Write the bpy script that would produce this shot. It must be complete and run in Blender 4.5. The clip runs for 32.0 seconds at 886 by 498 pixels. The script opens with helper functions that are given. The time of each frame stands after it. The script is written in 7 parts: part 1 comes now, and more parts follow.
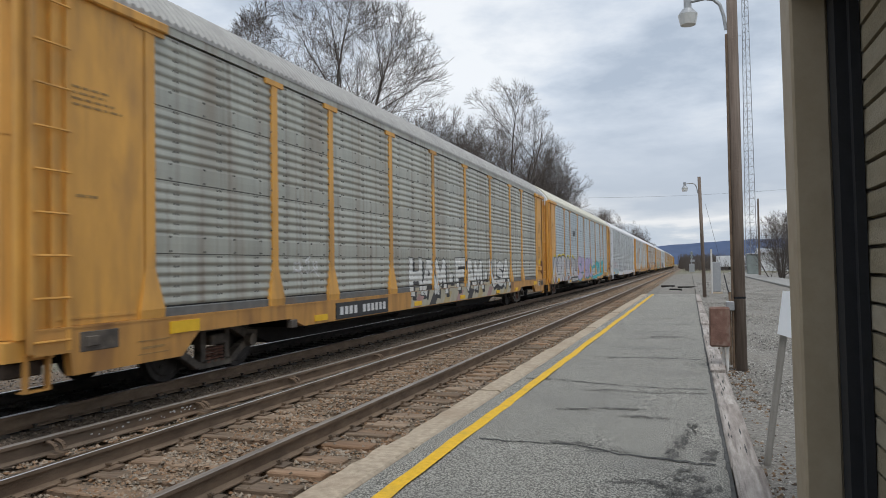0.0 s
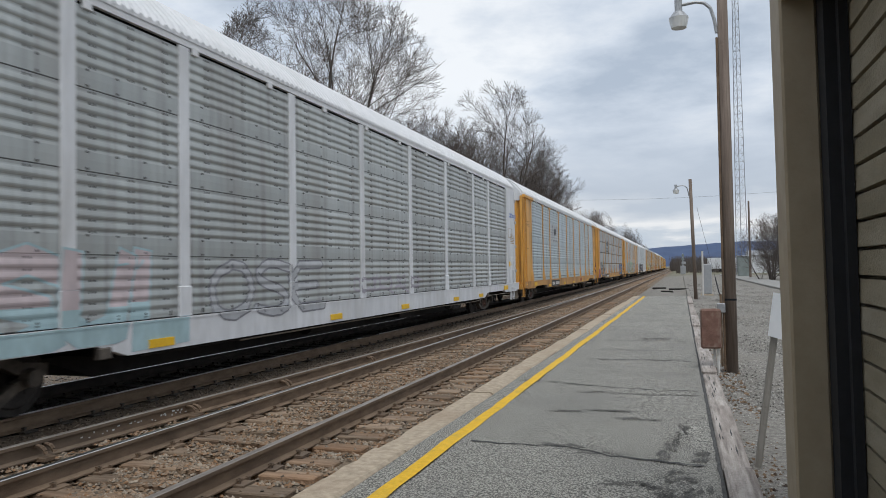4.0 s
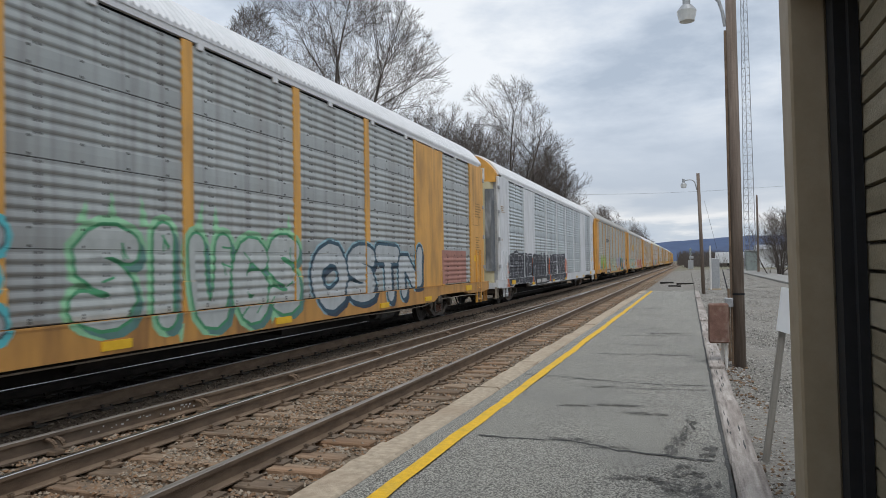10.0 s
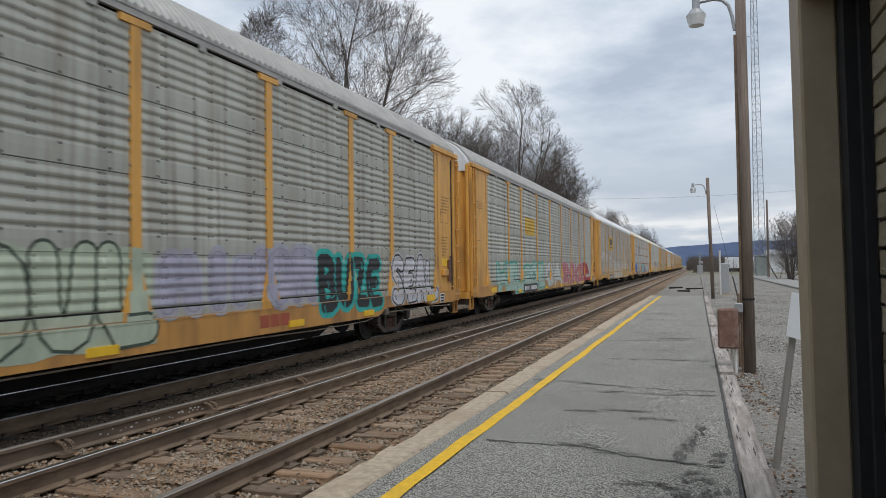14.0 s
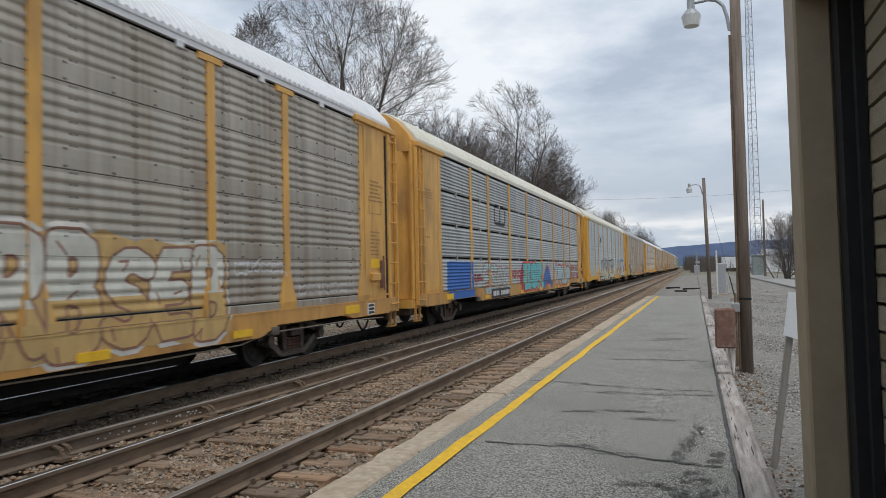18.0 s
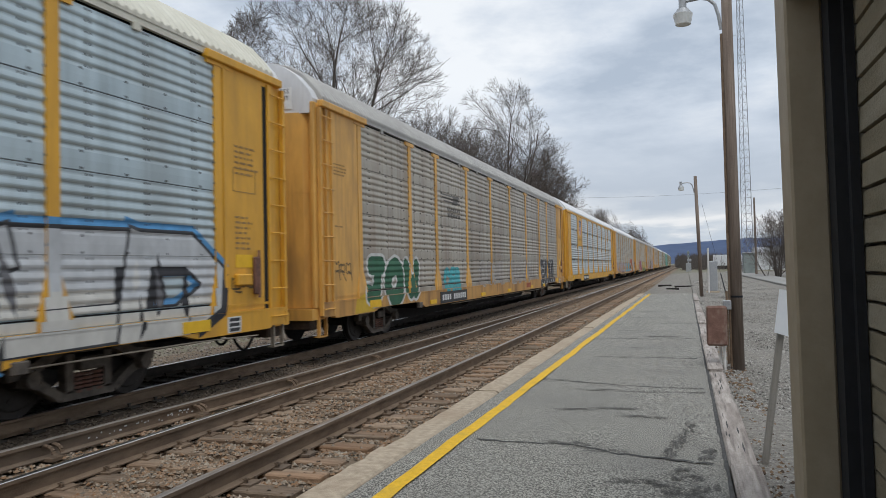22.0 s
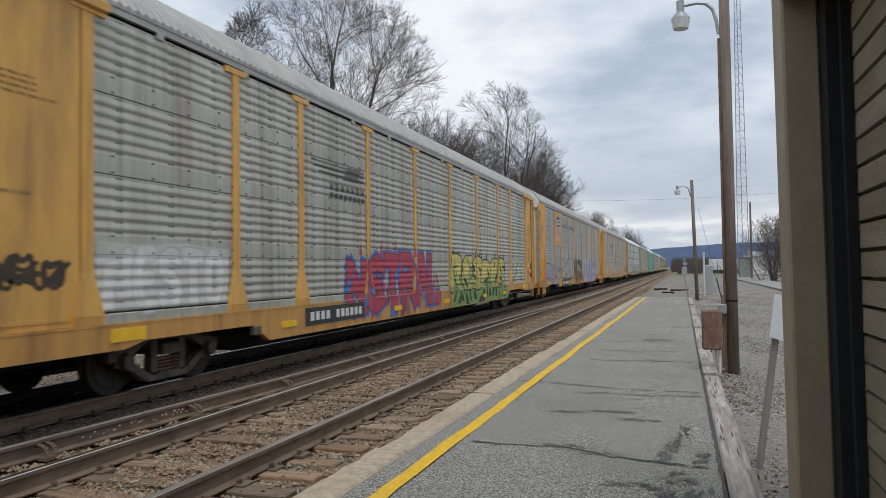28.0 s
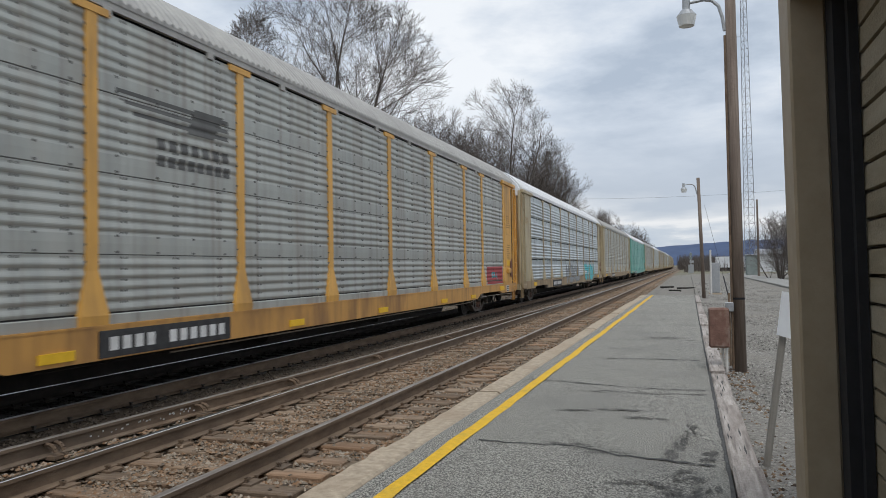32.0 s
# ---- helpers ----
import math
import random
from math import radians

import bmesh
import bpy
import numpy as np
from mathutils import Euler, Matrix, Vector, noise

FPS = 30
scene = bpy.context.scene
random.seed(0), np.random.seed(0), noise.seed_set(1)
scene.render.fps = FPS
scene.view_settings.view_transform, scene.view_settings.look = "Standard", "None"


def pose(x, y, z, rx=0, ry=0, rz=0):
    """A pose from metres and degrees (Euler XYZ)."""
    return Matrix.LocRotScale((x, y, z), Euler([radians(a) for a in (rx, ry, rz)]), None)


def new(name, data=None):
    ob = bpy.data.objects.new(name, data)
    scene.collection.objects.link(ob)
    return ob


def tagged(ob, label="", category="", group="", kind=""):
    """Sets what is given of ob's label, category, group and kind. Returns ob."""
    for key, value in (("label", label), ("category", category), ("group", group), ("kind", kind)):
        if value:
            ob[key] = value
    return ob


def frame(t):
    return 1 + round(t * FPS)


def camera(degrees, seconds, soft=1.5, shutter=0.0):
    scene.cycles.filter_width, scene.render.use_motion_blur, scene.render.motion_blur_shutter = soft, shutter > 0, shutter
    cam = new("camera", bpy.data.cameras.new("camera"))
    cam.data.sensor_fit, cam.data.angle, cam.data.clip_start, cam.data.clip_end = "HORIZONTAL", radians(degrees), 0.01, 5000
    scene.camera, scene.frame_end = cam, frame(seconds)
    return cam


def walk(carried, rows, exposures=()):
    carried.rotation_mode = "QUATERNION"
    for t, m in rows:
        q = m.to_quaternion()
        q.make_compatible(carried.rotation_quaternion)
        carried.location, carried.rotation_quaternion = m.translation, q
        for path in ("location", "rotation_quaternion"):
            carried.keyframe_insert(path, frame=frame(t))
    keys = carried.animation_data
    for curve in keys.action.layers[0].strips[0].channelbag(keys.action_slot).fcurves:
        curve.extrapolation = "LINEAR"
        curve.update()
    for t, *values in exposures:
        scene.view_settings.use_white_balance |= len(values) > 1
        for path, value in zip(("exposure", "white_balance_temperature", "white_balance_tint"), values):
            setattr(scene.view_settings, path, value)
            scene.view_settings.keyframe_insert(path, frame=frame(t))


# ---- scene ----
# ---------------------------------------------------------------- camera
cam = camera(62.57, 32.0, soft=0.9, shutter=0.12)
EYE = (0.0, 0.0, 1.70)
TURNS = [  # seconds, tilt, roll, turn of the handheld camera, in degrees
    (0, 91.448, 0.857, 18.686), (0.5, 91.378, 0.695, 18.594), (1, 91.396, 0.855, 18.508), (1.5, 91.510, 1.152, 18.463),
    (2, 91.605, 0.956, 18.427), (2.5, 91.689, 0.803, 18.371), (3, 91.696, 0.788, 18.206), (3.5, 91.658, 0.898, 18.055),
    (5.5, 91.451, 0.775, 18.254), (6, 91.322, 0.694, 18.313), (6.5, 91.256, 0.718, 18.332), (7, 91.201, 0.751, 18.373),
    (7.5, 91.163, 0.667, 18.461), (8, 91.151, 0.938, 18.521), (8.5, 91.095, 0.966, 18.540), (9, 91.090, 0.963, 18.504),
    (9.5, 91.152, 1.016, 18.500), (10, 91.211, 0.957, 18.609), (10.5, 91.302, 1.035, 18.759), (11, 91.534, 0.944, 18.588),
    (11.5, 91.845, 1.005, 18.509), (12, 91.873, 0.954, 18.588), (12.5, 91.818, 0.776, 18.723), (13, 91.803, 0.602, 18.910),
    (13.5, 91.547, 0.643, 19.334), (14, 91.550, 0.800, 19.264), (14.5, 91.550, 0.817, 19.237), (16.5, 91.631, 1.173, 19.132),
    (17, 91.672, 1.323, 19.069), (17.5, 91.661, 1.164, 19.073), (18, 91.681, 1.182, 19.044), (18.5, 91.671, 1.257, 18.981),
    (19, 91.613, 1.165, 18.702), (19.5, 91.536, 0.897, 18.711), (20, 91.538, 0.918, 18.698), (20.5, 91.520, 1.009, 18.609),
    (21, 91.536, 1.254, 18.496), (21.5, 91.533, 1.347, 18.459), (22, 91.516, 1.242, 18.459), (22.5, 91.492, 1.178, 18.435),
    (23, 91.527, 1.265, 18.366), (23.5, 91.638, 1.415, 18.503), (24, 91.771, 1.106, 18.518), (24.5, 91.802, 1.540, 18.505),
    (25, 91.730, 0.900, 18.630), (25.5, 91.629, 0.798, 18.613), (27.5, 91.640, 0.695, 18.214), (28, 91.652, 0.766, 18.158),
    (28.5, 91.660, 0.810, 18.074), (29, 91.667, 0.854, 18.079), (29.5, 91.710, 1.039, 18.280), (30, 91.654, 1.005, 18.487),
    (30.5, 91.620, 0.784, 18.601), (31, 91.568, 0.830, 18.665), (31.5, 91.567, 0.961, 18.624), (32, 91.554, 0.953, 18.628),
]
walk(cam, [(t, pose(*EYE, a, b, c)) for t, a, b, c in TURNS])

# ---------------------------------------------------------------- light
world = bpy.data.worlds.new("overcast_sky")
scene.world = world
world.use_nodes = True
SUN_ELEVATION, SUN_TURN = 64.0, 205.0


def build_sky():
    nt = world.node_tree
    nt.nodes.clear()
    n, l = nt.nodes.new, nt.links.new
    out, back = n("ShaderNodeOutputWorld"), n("ShaderNodeBackground")
    sky = n("ShaderNodeTexSky")
    sky.sky_type, sky.sun_disc = "NISHITA", False
    sky.sun_elevation, sky.sun_rotation = radians(SUN_ELEVATION), radians(SUN_TURN)
    gain = n("ShaderNodeMix")
    gain.data_type, gain.blend_type = "RGBA", "MULTIPLY"
    gain.inputs[0].default_value = 1.0
    l(sky.outputs[0], gain.inputs[6])
    gain.inputs[7].default_value = (0.12, 0.12, 0.12, 1)
    co, sep = n("ShaderNodeTexCoord"), n("ShaderNodeSeparateXYZ")
    l(co.outputs["Generated"], sep.inputs[0])
    up = n("ShaderNodeMath")
    up.operation = "MAXIMUM"
    l(sep.outputs[2], up.inputs[0])
    up.inputs[1].default_value = 0.0
    lift = n("ShaderNodeMath")
    lift.operation = "ADD"
    l(up.outputs[0], lift.inputs[0])
    lift.inputs[1].default_value = 0.16
    flat = n("ShaderNodeVectorMath")
    flat.operation = "DIVIDE"
    l(co.outputs["Generated"], flat.inputs[0])
    comb = n("ShaderNodeCombineXYZ")
    for i in range(3):
        l(lift.outputs[0], comb.inputs[i])
    l(comb.outputs[0], flat.inputs[1])
    big, fine = n("ShaderNodeTexNoise"), n("ShaderNodeTexNoise")
    big.inputs["Scale"].default_value, big.inputs["Detail"].default_value, big.inputs["Roughness"].default_value = 1.15, 8, 0.57
    fine.inputs["Scale"].default_value, fine.inputs["Detail"].default_value = 0.45, 3
    l(flat.outputs[0], big.inputs[0])
    l(flat.outputs[0], fine.inputs[0])
    ramp = n("ShaderNodeValToRGB")
    ramp.color_ramp.elements[0].position, ramp.color_ramp.elements[0].color = 0.37, (0.45, 0.525, 0.63, 1)
    ramp.color_ramp.elements[1].position, ramp.color_ramp.elements[1].color = 0.60, (0.91, 0.945, 0.985, 1)
    mid = ramp.color_ramp.elements.new(0.48)
    mid.color = (0.65, 0.72, 0.815, 1)
    l(big.outputs[0], ramp.inputs[0])
    # clearer, paler strip low over the hills
    low = n("ShaderNodeValToRGB")
    low.color_ramp.elements[0].position, low.color_ramp.elements[0].color = 0.0, (0.52, 0.60, 0.71, 1)
    low.color_ramp.elements[1].position, low.color_ramp.elements[1].color = 0.16, (0.56, 0.62, 0.71, 1)
    for at, c in ((0.03, (0.48, 0.56, 0.67, 1)), (0.044, (0.58, 0.64, 0.72, 1)), (0.057, (0.86, 0.87, 0.89, 1)), (0.072, (0.66, 0.70, 0.76, 1)), (0.095, (0.50, 0.56, 0.65, 1))):
        low.color_ramp.elements.new(at).color = c
    # the streaks waver with the clouds
    waver, sum_up = n("ShaderNodeMath"), n("ShaderNodeMath")
    waver.operation, sum_up.operation = "MULTIPLY_ADD", "ADD"
    l(big.outputs[0], waver.inputs[0])
    waver.inputs[1].default_value, waver.inputs[2].default_value = 0.12, -0.06
    l(up.outputs[0], sum_up.inputs[0])
    l(waver.outputs[0], sum_up.inputs[1])
    l(sum_up.outputs[0], low.inputs[0])
    near = n("ShaderNodeMapRange")
    near.inputs[1].default_value, near.inputs[2].default_value = 0.10, 0.24
    l(up.outputs[0], near.inputs[0])
    clouds = n("ShaderNodeMix")
    clouds.data_type = "RGBA"
    l(near.outputs[0], clouds.inputs[0])
    l(low.outputs[0], clouds.inputs[6])
    l(ramp.outputs[0], clouds.inputs[7])
    both = n("ShaderNodeMix")
    both.data_type = "RGBA"
    both.inputs[0].default_value = 0.94
    l(gain.outputs[2], both.inputs[6])
    l(clouds.outputs[2], both.inputs[7])
    l(both.outputs[2], back.inputs[0])
    back.inputs[1].default_value = 1.02
    l(back.outputs[0], out.inputs[0])


build_sky()
sun_data = bpy.data.lights.new("sun", "SUN")
sun_data.energy, sun_data.angle, sun_data.color = 1.5, radians(25), (1.0, 1.0, 0.99)
sun = new("sun", sun_data)
sun.matrix_world = pose(0, 0, 60, 90 - SUN_ELEVATION, 0, SUN_TURN - 180)
scene.view_settings.exposure = 0.0

# ---------------------------------------------------------------- materials
MATS = {}


def surf(name, a, b, scale=6.0, rough=0.7, metal=0.0, bump=0.2, fine=60.0, stain=None, stain_amount=0.35,
         stretch=(1, 1, 1), stain_scale=0.9, vary=0.0, sharp=0.17, streak=None, streak_amount=0.5, streak_stretch=(1, 7, 0.22), streak_from=0.5):
    """Two-scale procedural surface: grain between colours a and b, larger stains, fine relief."""
    if name in MATS:
        return MATS[name]
    m = bpy.data.materials.new(name)
    m.use_nodes = True
    nt = m.node_tree
    n, l = nt.nodes.new, nt.links.new
    bs = nt.nodes["Principled BSDF"]
    co, mp = n("ShaderNodeTexCoord"), n("ShaderNodeMapping")
    mp.inputs["Scale"].default_value = stretch
    l(co.outputs["Object"], mp.inputs[0])
    info = n("ShaderNodeObjectInfo")
    shift = n("ShaderNodeVectorMath")
    shift.operation = "SCALE"
    shift.inputs[0].default_value = (37.0, 19.0, 53.0)
    l(info.outputs["Random"], shift.inputs["Scale"])
    l(shift.outputs[0], mp.inputs["Location"])
    g = n("ShaderNodeTexNoise")
    g.inputs["Scale"].default_value, g.inputs["Detail"].default_value, g.inputs["Roughness"].default_value = scale, 8, 0.65
    l(mp.outputs[0], g.inputs[0])
    ramp = n("ShaderNodeValToRGB")
    ramp.color_ramp.elements[0].position, ramp.color_ramp.elements[0].color = 0.51 - sharp, (*a, 1)
    ramp.color_ramp.elements[1].position, ramp.color_ramp.elements[1].color = 0.51 + sharp, (*b, 1)
    l(g.outputs[0], ramp.inputs[0])
    col = ramp.outputs[0]
    s = n("ShaderNodeTexNoise")
    s.inputs["Scale"].default_value, s.inputs["Detail"].default_value = stain_scale, 6
    l(mp.outputs[0], s.inputs[0])
    if stain is not None:
        r2 = n("ShaderNodeMapRange")
        r2.inputs[1].default_value, r2.inputs[2].default_value = 0.50, 0.72
        r2.inputs[4].default_value = stain_amount
        l(s.outputs[0], r2.inputs[0])
        mx = n("ShaderNodeMix")
        mx.data_type = "RGBA"
        l(r2.outputs[0], mx.inputs[0])
        l(col, mx.inputs[6])
        mx.inputs[7].default_value = (*stain, 1)
        col = mx.outputs[2]
    if streak is not None:
        m3 = n("ShaderNodeMapping")
        m3.inputs["Scale"].default_value = streak_stretch
        l(co.outputs["Object"], m3.inputs[0])
        l(shift.outputs[0], m3.inputs["Location"])
        s3 = n("ShaderNodeTexNoise")
        s3.inputs["Scale"].default_value, s3.inputs["Detail"].default_value = 1.3, 5
        l(m3.outputs[0], s3.inputs[0])
        r3 = n("ShaderNodeMapRange")
        r3.inputs[1].default_value, r3.inputs[2].default_value, r3.inputs[4].default_value = streak_from, streak_from + 0.2, streak_amount
        l(s3.outputs[0], r3.inputs[0])
        m4 = n("ShaderNodeMix")
        m4.data_type = "RGBA"
        l(r3.outputs[0], m4.inputs[0])
        l(col, m4.inputs[6])
        m4.inputs[7].default_value = (*streak, 1)
        col = m4.outputs[2]
    if vary:
        hs = n("ShaderNodeHueSaturation")
        mr = n("ShaderNodeMapRange")
        mr.inputs[3].default_value, mr.inputs[4].default_value = 1 - vary, 1 + vary
        l(info.outputs["Random"], mr.inputs[0])
        l(mr.outputs[0], hs.inputs["Value"])
        l(col, hs.inputs["Color"])
        col = hs.outputs[0]
    l(col, bs.inputs["Base Color"])
    rr = n("ShaderNodeMapRange")
    rr.inputs[3].default_value, rr.inputs[4].default_value = max(0.05, rough - 0.12), min(1, rough + 0.12)
    l(s.outputs[0], rr.inputs[0])
    l(rr.outputs[0], bs.inputs["Roughness"])
    bs.inputs["Metallic"].default_value = metal
    if bump:
        f = n("ShaderNodeTexNoise")
        f.inputs["Scale"].default_value, f.inputs["Detail"].default_value = fine, 5
        l(co.outputs["Object"], f.inputs[0])
        bp = n("ShaderNodeBump")
        bp.inputs["Strength"].default_value, bp.inputs["Distance"].default_value = bump, 0.02
        l(f.outputs[0], bp.inputs["Height"])
        l(bp.outputs[0], bs.inputs["Normal"])
    MATS[name] = m
    return m


# ---------------------------------------------------------------- mesh helpers
class Shape:
    """Vertices and faces of one mesh, gathered from simple solids."""

    def __init__(self):
        self.v, self.f = [], []

    def add(self, verts, faces):
        k = len(self.v)
        self.v += [tuple(p) for p in verts]
        self.f += [tuple(i + k for i in q) for q in faces]
        return self

    def box(self, x0, x1, y0, y1, z0, z1):
        return self.add([(x, y, z) for x in (x0, x1) for y in (y0, y1) for z in (z0, z1)],
                        [(0, 1, 3, 2), (4, 6, 7, 5), (0, 4, 5, 1), (2, 3, 7, 6), (0, 2, 6, 4), (1, 5, 7, 3)])

    def soft_box(self, x0, x1, y0, y1, z0, z1, r):
        """A box whose twelve edges are chamfered by r."""
        v, idx = [], {}
        for i, x in enumerate((x0, x1)):
            for j, y in enumerate((y0, y1)):
                for k, z in enumerate((z0, z1)):
                    dx, dy, dz = r * (1 - 2 * i), r * (1 - 2 * j), r * (1 - 2 * k)
                    for a, p in enumerate(((x, y + dy, z + dz), (x + dx, y, z + dz), (x + dx, y + dy, z))):
                        idx[i, j, k, a] = len(v)
                        v.append(p)
        g = lambda i, j, k, a: idx[i, j, k, a]
        f = []
        for s in (0, 1):
            f.append([g(s, 0, 0, 0), g(s, 1, 0, 0), g(s, 1, 1, 0), g(s, 0, 1, 0)][:: 1 if s else -1])
            f.append([g(0, s, 0, 1), g(1, s, 0, 1), g(1, s, 1, 1), g(0, s, 1, 1)][:: -1 if s else 1])
            f.append([g(0, 0, s, 2), g(1, 0, s, 2), g(1, 1, s, 2), g(0, 1, s, 2)][:: 1 if s else -1])
        for s in (0, 1):
            for q in (0, 1):
                f.append((g(0, s, q, 1), g(1, s, q, 1), g(1, s, q, 2), g(0, s, q, 2)))
                f.append((g(s, 0, q, 0), g(s, 1, q, 0), g(s, 1, q, 2), g(s, 0, q, 2)))
                f.append((g(s, q, 0, 0), g(s, q, 1, 0), g(s, q, 1, 1), g(s, q, 0, 1)))
        for i in (0, 1):
            for j in (0, 1):
                for k in (0, 1):
                    f.append((g(i, j, k, 0), g(i, j, k, 1), g(i, j, k, 2)))
        return self.add(v, f)

    def extrude(self, outline, a, b, axis="y", close=True):
        """An outline of 2D points swept from a to b along an axis; the points lie in the two other axes in order."""
        put = {"y": lambda p, t: (p[0], t, p[1]), "x": lambda p, t: (t, p[0], p[1]), "z": lambda p, t: (p[0], p[1], t)}[axis]
        n = len(outline)
        v = [put(p, a) for p in outline] + [put(p, b) for p in outline]
        f = [(i, (i + 1) % n, n + (i + 1) % n, n + i) for i in range(n if close else n - 1)]
        if close:
            f += [tuple(range(n))[::-1], tuple(range(n, 2 * n))]
        return self.add(v, f)

    def tube(self, p, q, r0, r1=None, n=8, caps=True):
        p, q = Vector(p), Vector(q)
        r1 = r0 if r1 is None else r1
        d = (q - p).normalized()
        s = d.orthogonal().normalized()
        t = d.cross(s)
        v = [p + (s * math.cos(a) + t * math.sin(a)) * r0 for a in (2 * math.pi * i / n for i in range(n))]
        v += [q + (s * math.cos(a) + t * math.sin(a)) * r1 for a in (2 * math.pi * i / n for i in range(n))]
        f = [(i, (i + 1) % n, n + (i + 1) % n, n + i) for i in range(n)]
        if caps:
            f += [tuple(range(n))[::-1], tuple(range(n, 2 * n))]
        return self.add(v, f)

    def path(self, pts, r, n=6):
        for p, q in zip(pts, pts[1:]):
            self.tube(p, q, r, n=n)
        return self

    def sweep(self, pts, r, n=6):
        """One unbroken tube along a line that lies in a plane of constant x."""
        v, f = [], []
        for i, p in enumerate(pts):
            d = (Vector(pts[min(i + 1, len(pts) - 1)]) - Vector(pts[max(i - 1, 0)])).normalized()
            a = Vector((1, 0, 0))
            b = d.cross(a)
            v += [Vector(p) + (a * math.cos(t) + b * math.sin(t)) * r for t in (2 * math.pi * k / n for k in range(n))]
        for i in range(len(pts) - 1):
            f += [(n * i + k, n * i + (k + 1) % n, n * i + n + (k + 1) % n, n * i + n + k) for k in range(n)]
        return self.add(v, f + [tuple(range(n))[::-1], tuple(range(n * (len(pts) - 1), n * len(pts)))])

    def mesh(self, name, material, smooth=False):
        me = bpy.data.meshes.new(name)
        me.from_pydata(self.v, [], self.f)
        bm = bmesh.new()
        bm.from_mesh(me)
        bmesh.ops.recalc_face_normals(bm, faces=bm.faces)
        bm.to_mesh(me)
        bm.free()
        if material:
            me.materials.append(material)
        if smooth:
            me.shade_smooth()
        return me


def part(name, shape, material, parent=None, label="", at=None, smooth=False):
    """Links a Shape, or a ready mesh, as one object under its thing or part."""
    me = shape if isinstance(shape, bpy.types.Mesh) else shape.mesh(name, material, smooth)
    ob = new(name, me)
    if parent is not None:
        ob.parent = parent
    if at is not None:
        ob.matrix_basis = at
    if label:
        ob["label"] = label
    return ob


def thing(name, label, category, group="", at=None, kind=""):
    ob = new(name)
    ob.empty_display_size = 0.2
    if at is not None:
        ob.matrix_basis = at
    return tagged(ob, label, category, group, kind)

# ---------------------------------------------------------------- the ground and the tracks
M_BALLAST = surf("ballast", (0.095, 0.068, 0.045), (0.27, 0.205, 0.14), 22, 0.95, bump=0.9, fine=45, stain=(0.13, 0.075, 0.045), stain_amount=0.6, stain_scale=0.7)
# ballast under the train, with the shade there put into its colour
M_SHADED_BALLAST = surf("shaded_ballast", (0.008, 0.007, 0.006), (0.022, 0.018, 0.015), 22, 0.9, bump=0.9, fine=45, stain=(0.014, 0.012, 0.010), stain_amount=0.6, stain_scale=0.7)
M_GRIME = surf("grimy_ballast", (0.062, 0.045, 0.031), (0.17, 0.128, 0.09), 22, 0.9, bump=0.9, fine=45, stain=(0.12, 0.075, 0.048), stain_amount=0.6, stain_scale=0.7)
# near-black wood: painted shade on ties under the train, own colour on discarded ones
M_SHADED_AND_OLD_TIE = surf("shaded_and_old_tie", (0.010, 0.008, 0.007), (0.026, 0.021, 0.017), 9, 0.9, bump=0.5, fine=50, stretch=(0.25, 2, 2))
M_LOT = surf("lot_gravel", (0.105, 0.096, 0.083), (0.30, 0.28, 0.245), 26, 0.95, bump=0.7, fine=70, stain=(0.24, 0.205, 0.165), stain_amount=0.5, stain_scale=0.35)
M_ASPHALT = surf("platform_asphalt", (0.09, 0.086, 0.076), (0.50, 0.482, 0.425), 82, 0.92, bump=1.0, fine=110, sharp=0.055, stain=(0.20, 0.195, 0.18), stain_amount=0.45, stain_scale=0.8)
M_KERB = surf("kerb_concrete", (0.31, 0.25, 0.18), (0.50, 0.41, 0.305), 14, 0.9, bump=0.5, fine=90, stain=(0.30, 0.22, 0.15), stain_amount=0.6)
M_YELLOW_LINE = surf("yellow_line_paint", (0.62, 0.36, 0.010), (0.80, 0.48, 0.02), 18, 0.75, bump=0.4, fine=140, stain=(0.36, 0.28, 0.08), stain_amount=0.4, stain_scale=5)
M_STAIN = surf("damp_stain", (0.055, 0.052, 0.047), (0.19, 0.182, 0.165), 60, 0.85, bump=0.5, fine=160)
M_CRACK = surf("crack_dark", (0.03, 0.03, 0.029), (0.09, 0.088, 0.084), 20, 0.95, bump=0.3)
M_RUST_RAIL = surf("rail_rust", (0.105, 0.068, 0.042), (0.21, 0.145, 0.094), 9, 0.85, bump=0.35, fine=90, stain=(0.10, 0.082, 0.066), stain_amount=0.6, stretch=(1, 0.3, 1))
M_RAIL_TOP = surf("rail_polished", (0.50, 0.48, 0.46), (0.68, 0.66, 0.64), 10, 0.28, metal=1.0, bump=0.05, stretch=(1, 0.1, 1))
M_RAIL_DULL = surf("rail_dull_top", (0.22, 0.19, 0.165), (0.36, 0.32, 0.285), 10, 0.45, metal=0.5, bump=0.05, stretch=(1, 0.1, 1))
M_TIE = surf("tie_wood", (0.115, 0.08, 0.054), (0.30, 0.218, 0.148), 9, 0.95, bump=0.6, fine=50, stretch=(0.25, 2, 2), stain=(0.32, 0.17, 0.085), stain_amount=0.65, vary=0.35)
M_TIMBER = surf("grey_timber", (0.23, 0.20, 0.175), (0.50, 0.45, 0.41), 7, 0.95, bump=0.9, fine=40, stretch=(2.5, 0.25, 2.5), stain=(0.15, 0.115, 0.095), stain_amount=0.6, stain_scale=1.5, streak=(0.085, 0.065, 0.055), streak_amount=0.8, streak_stretch=(14, 0.7, 14), streak_from=0.55)
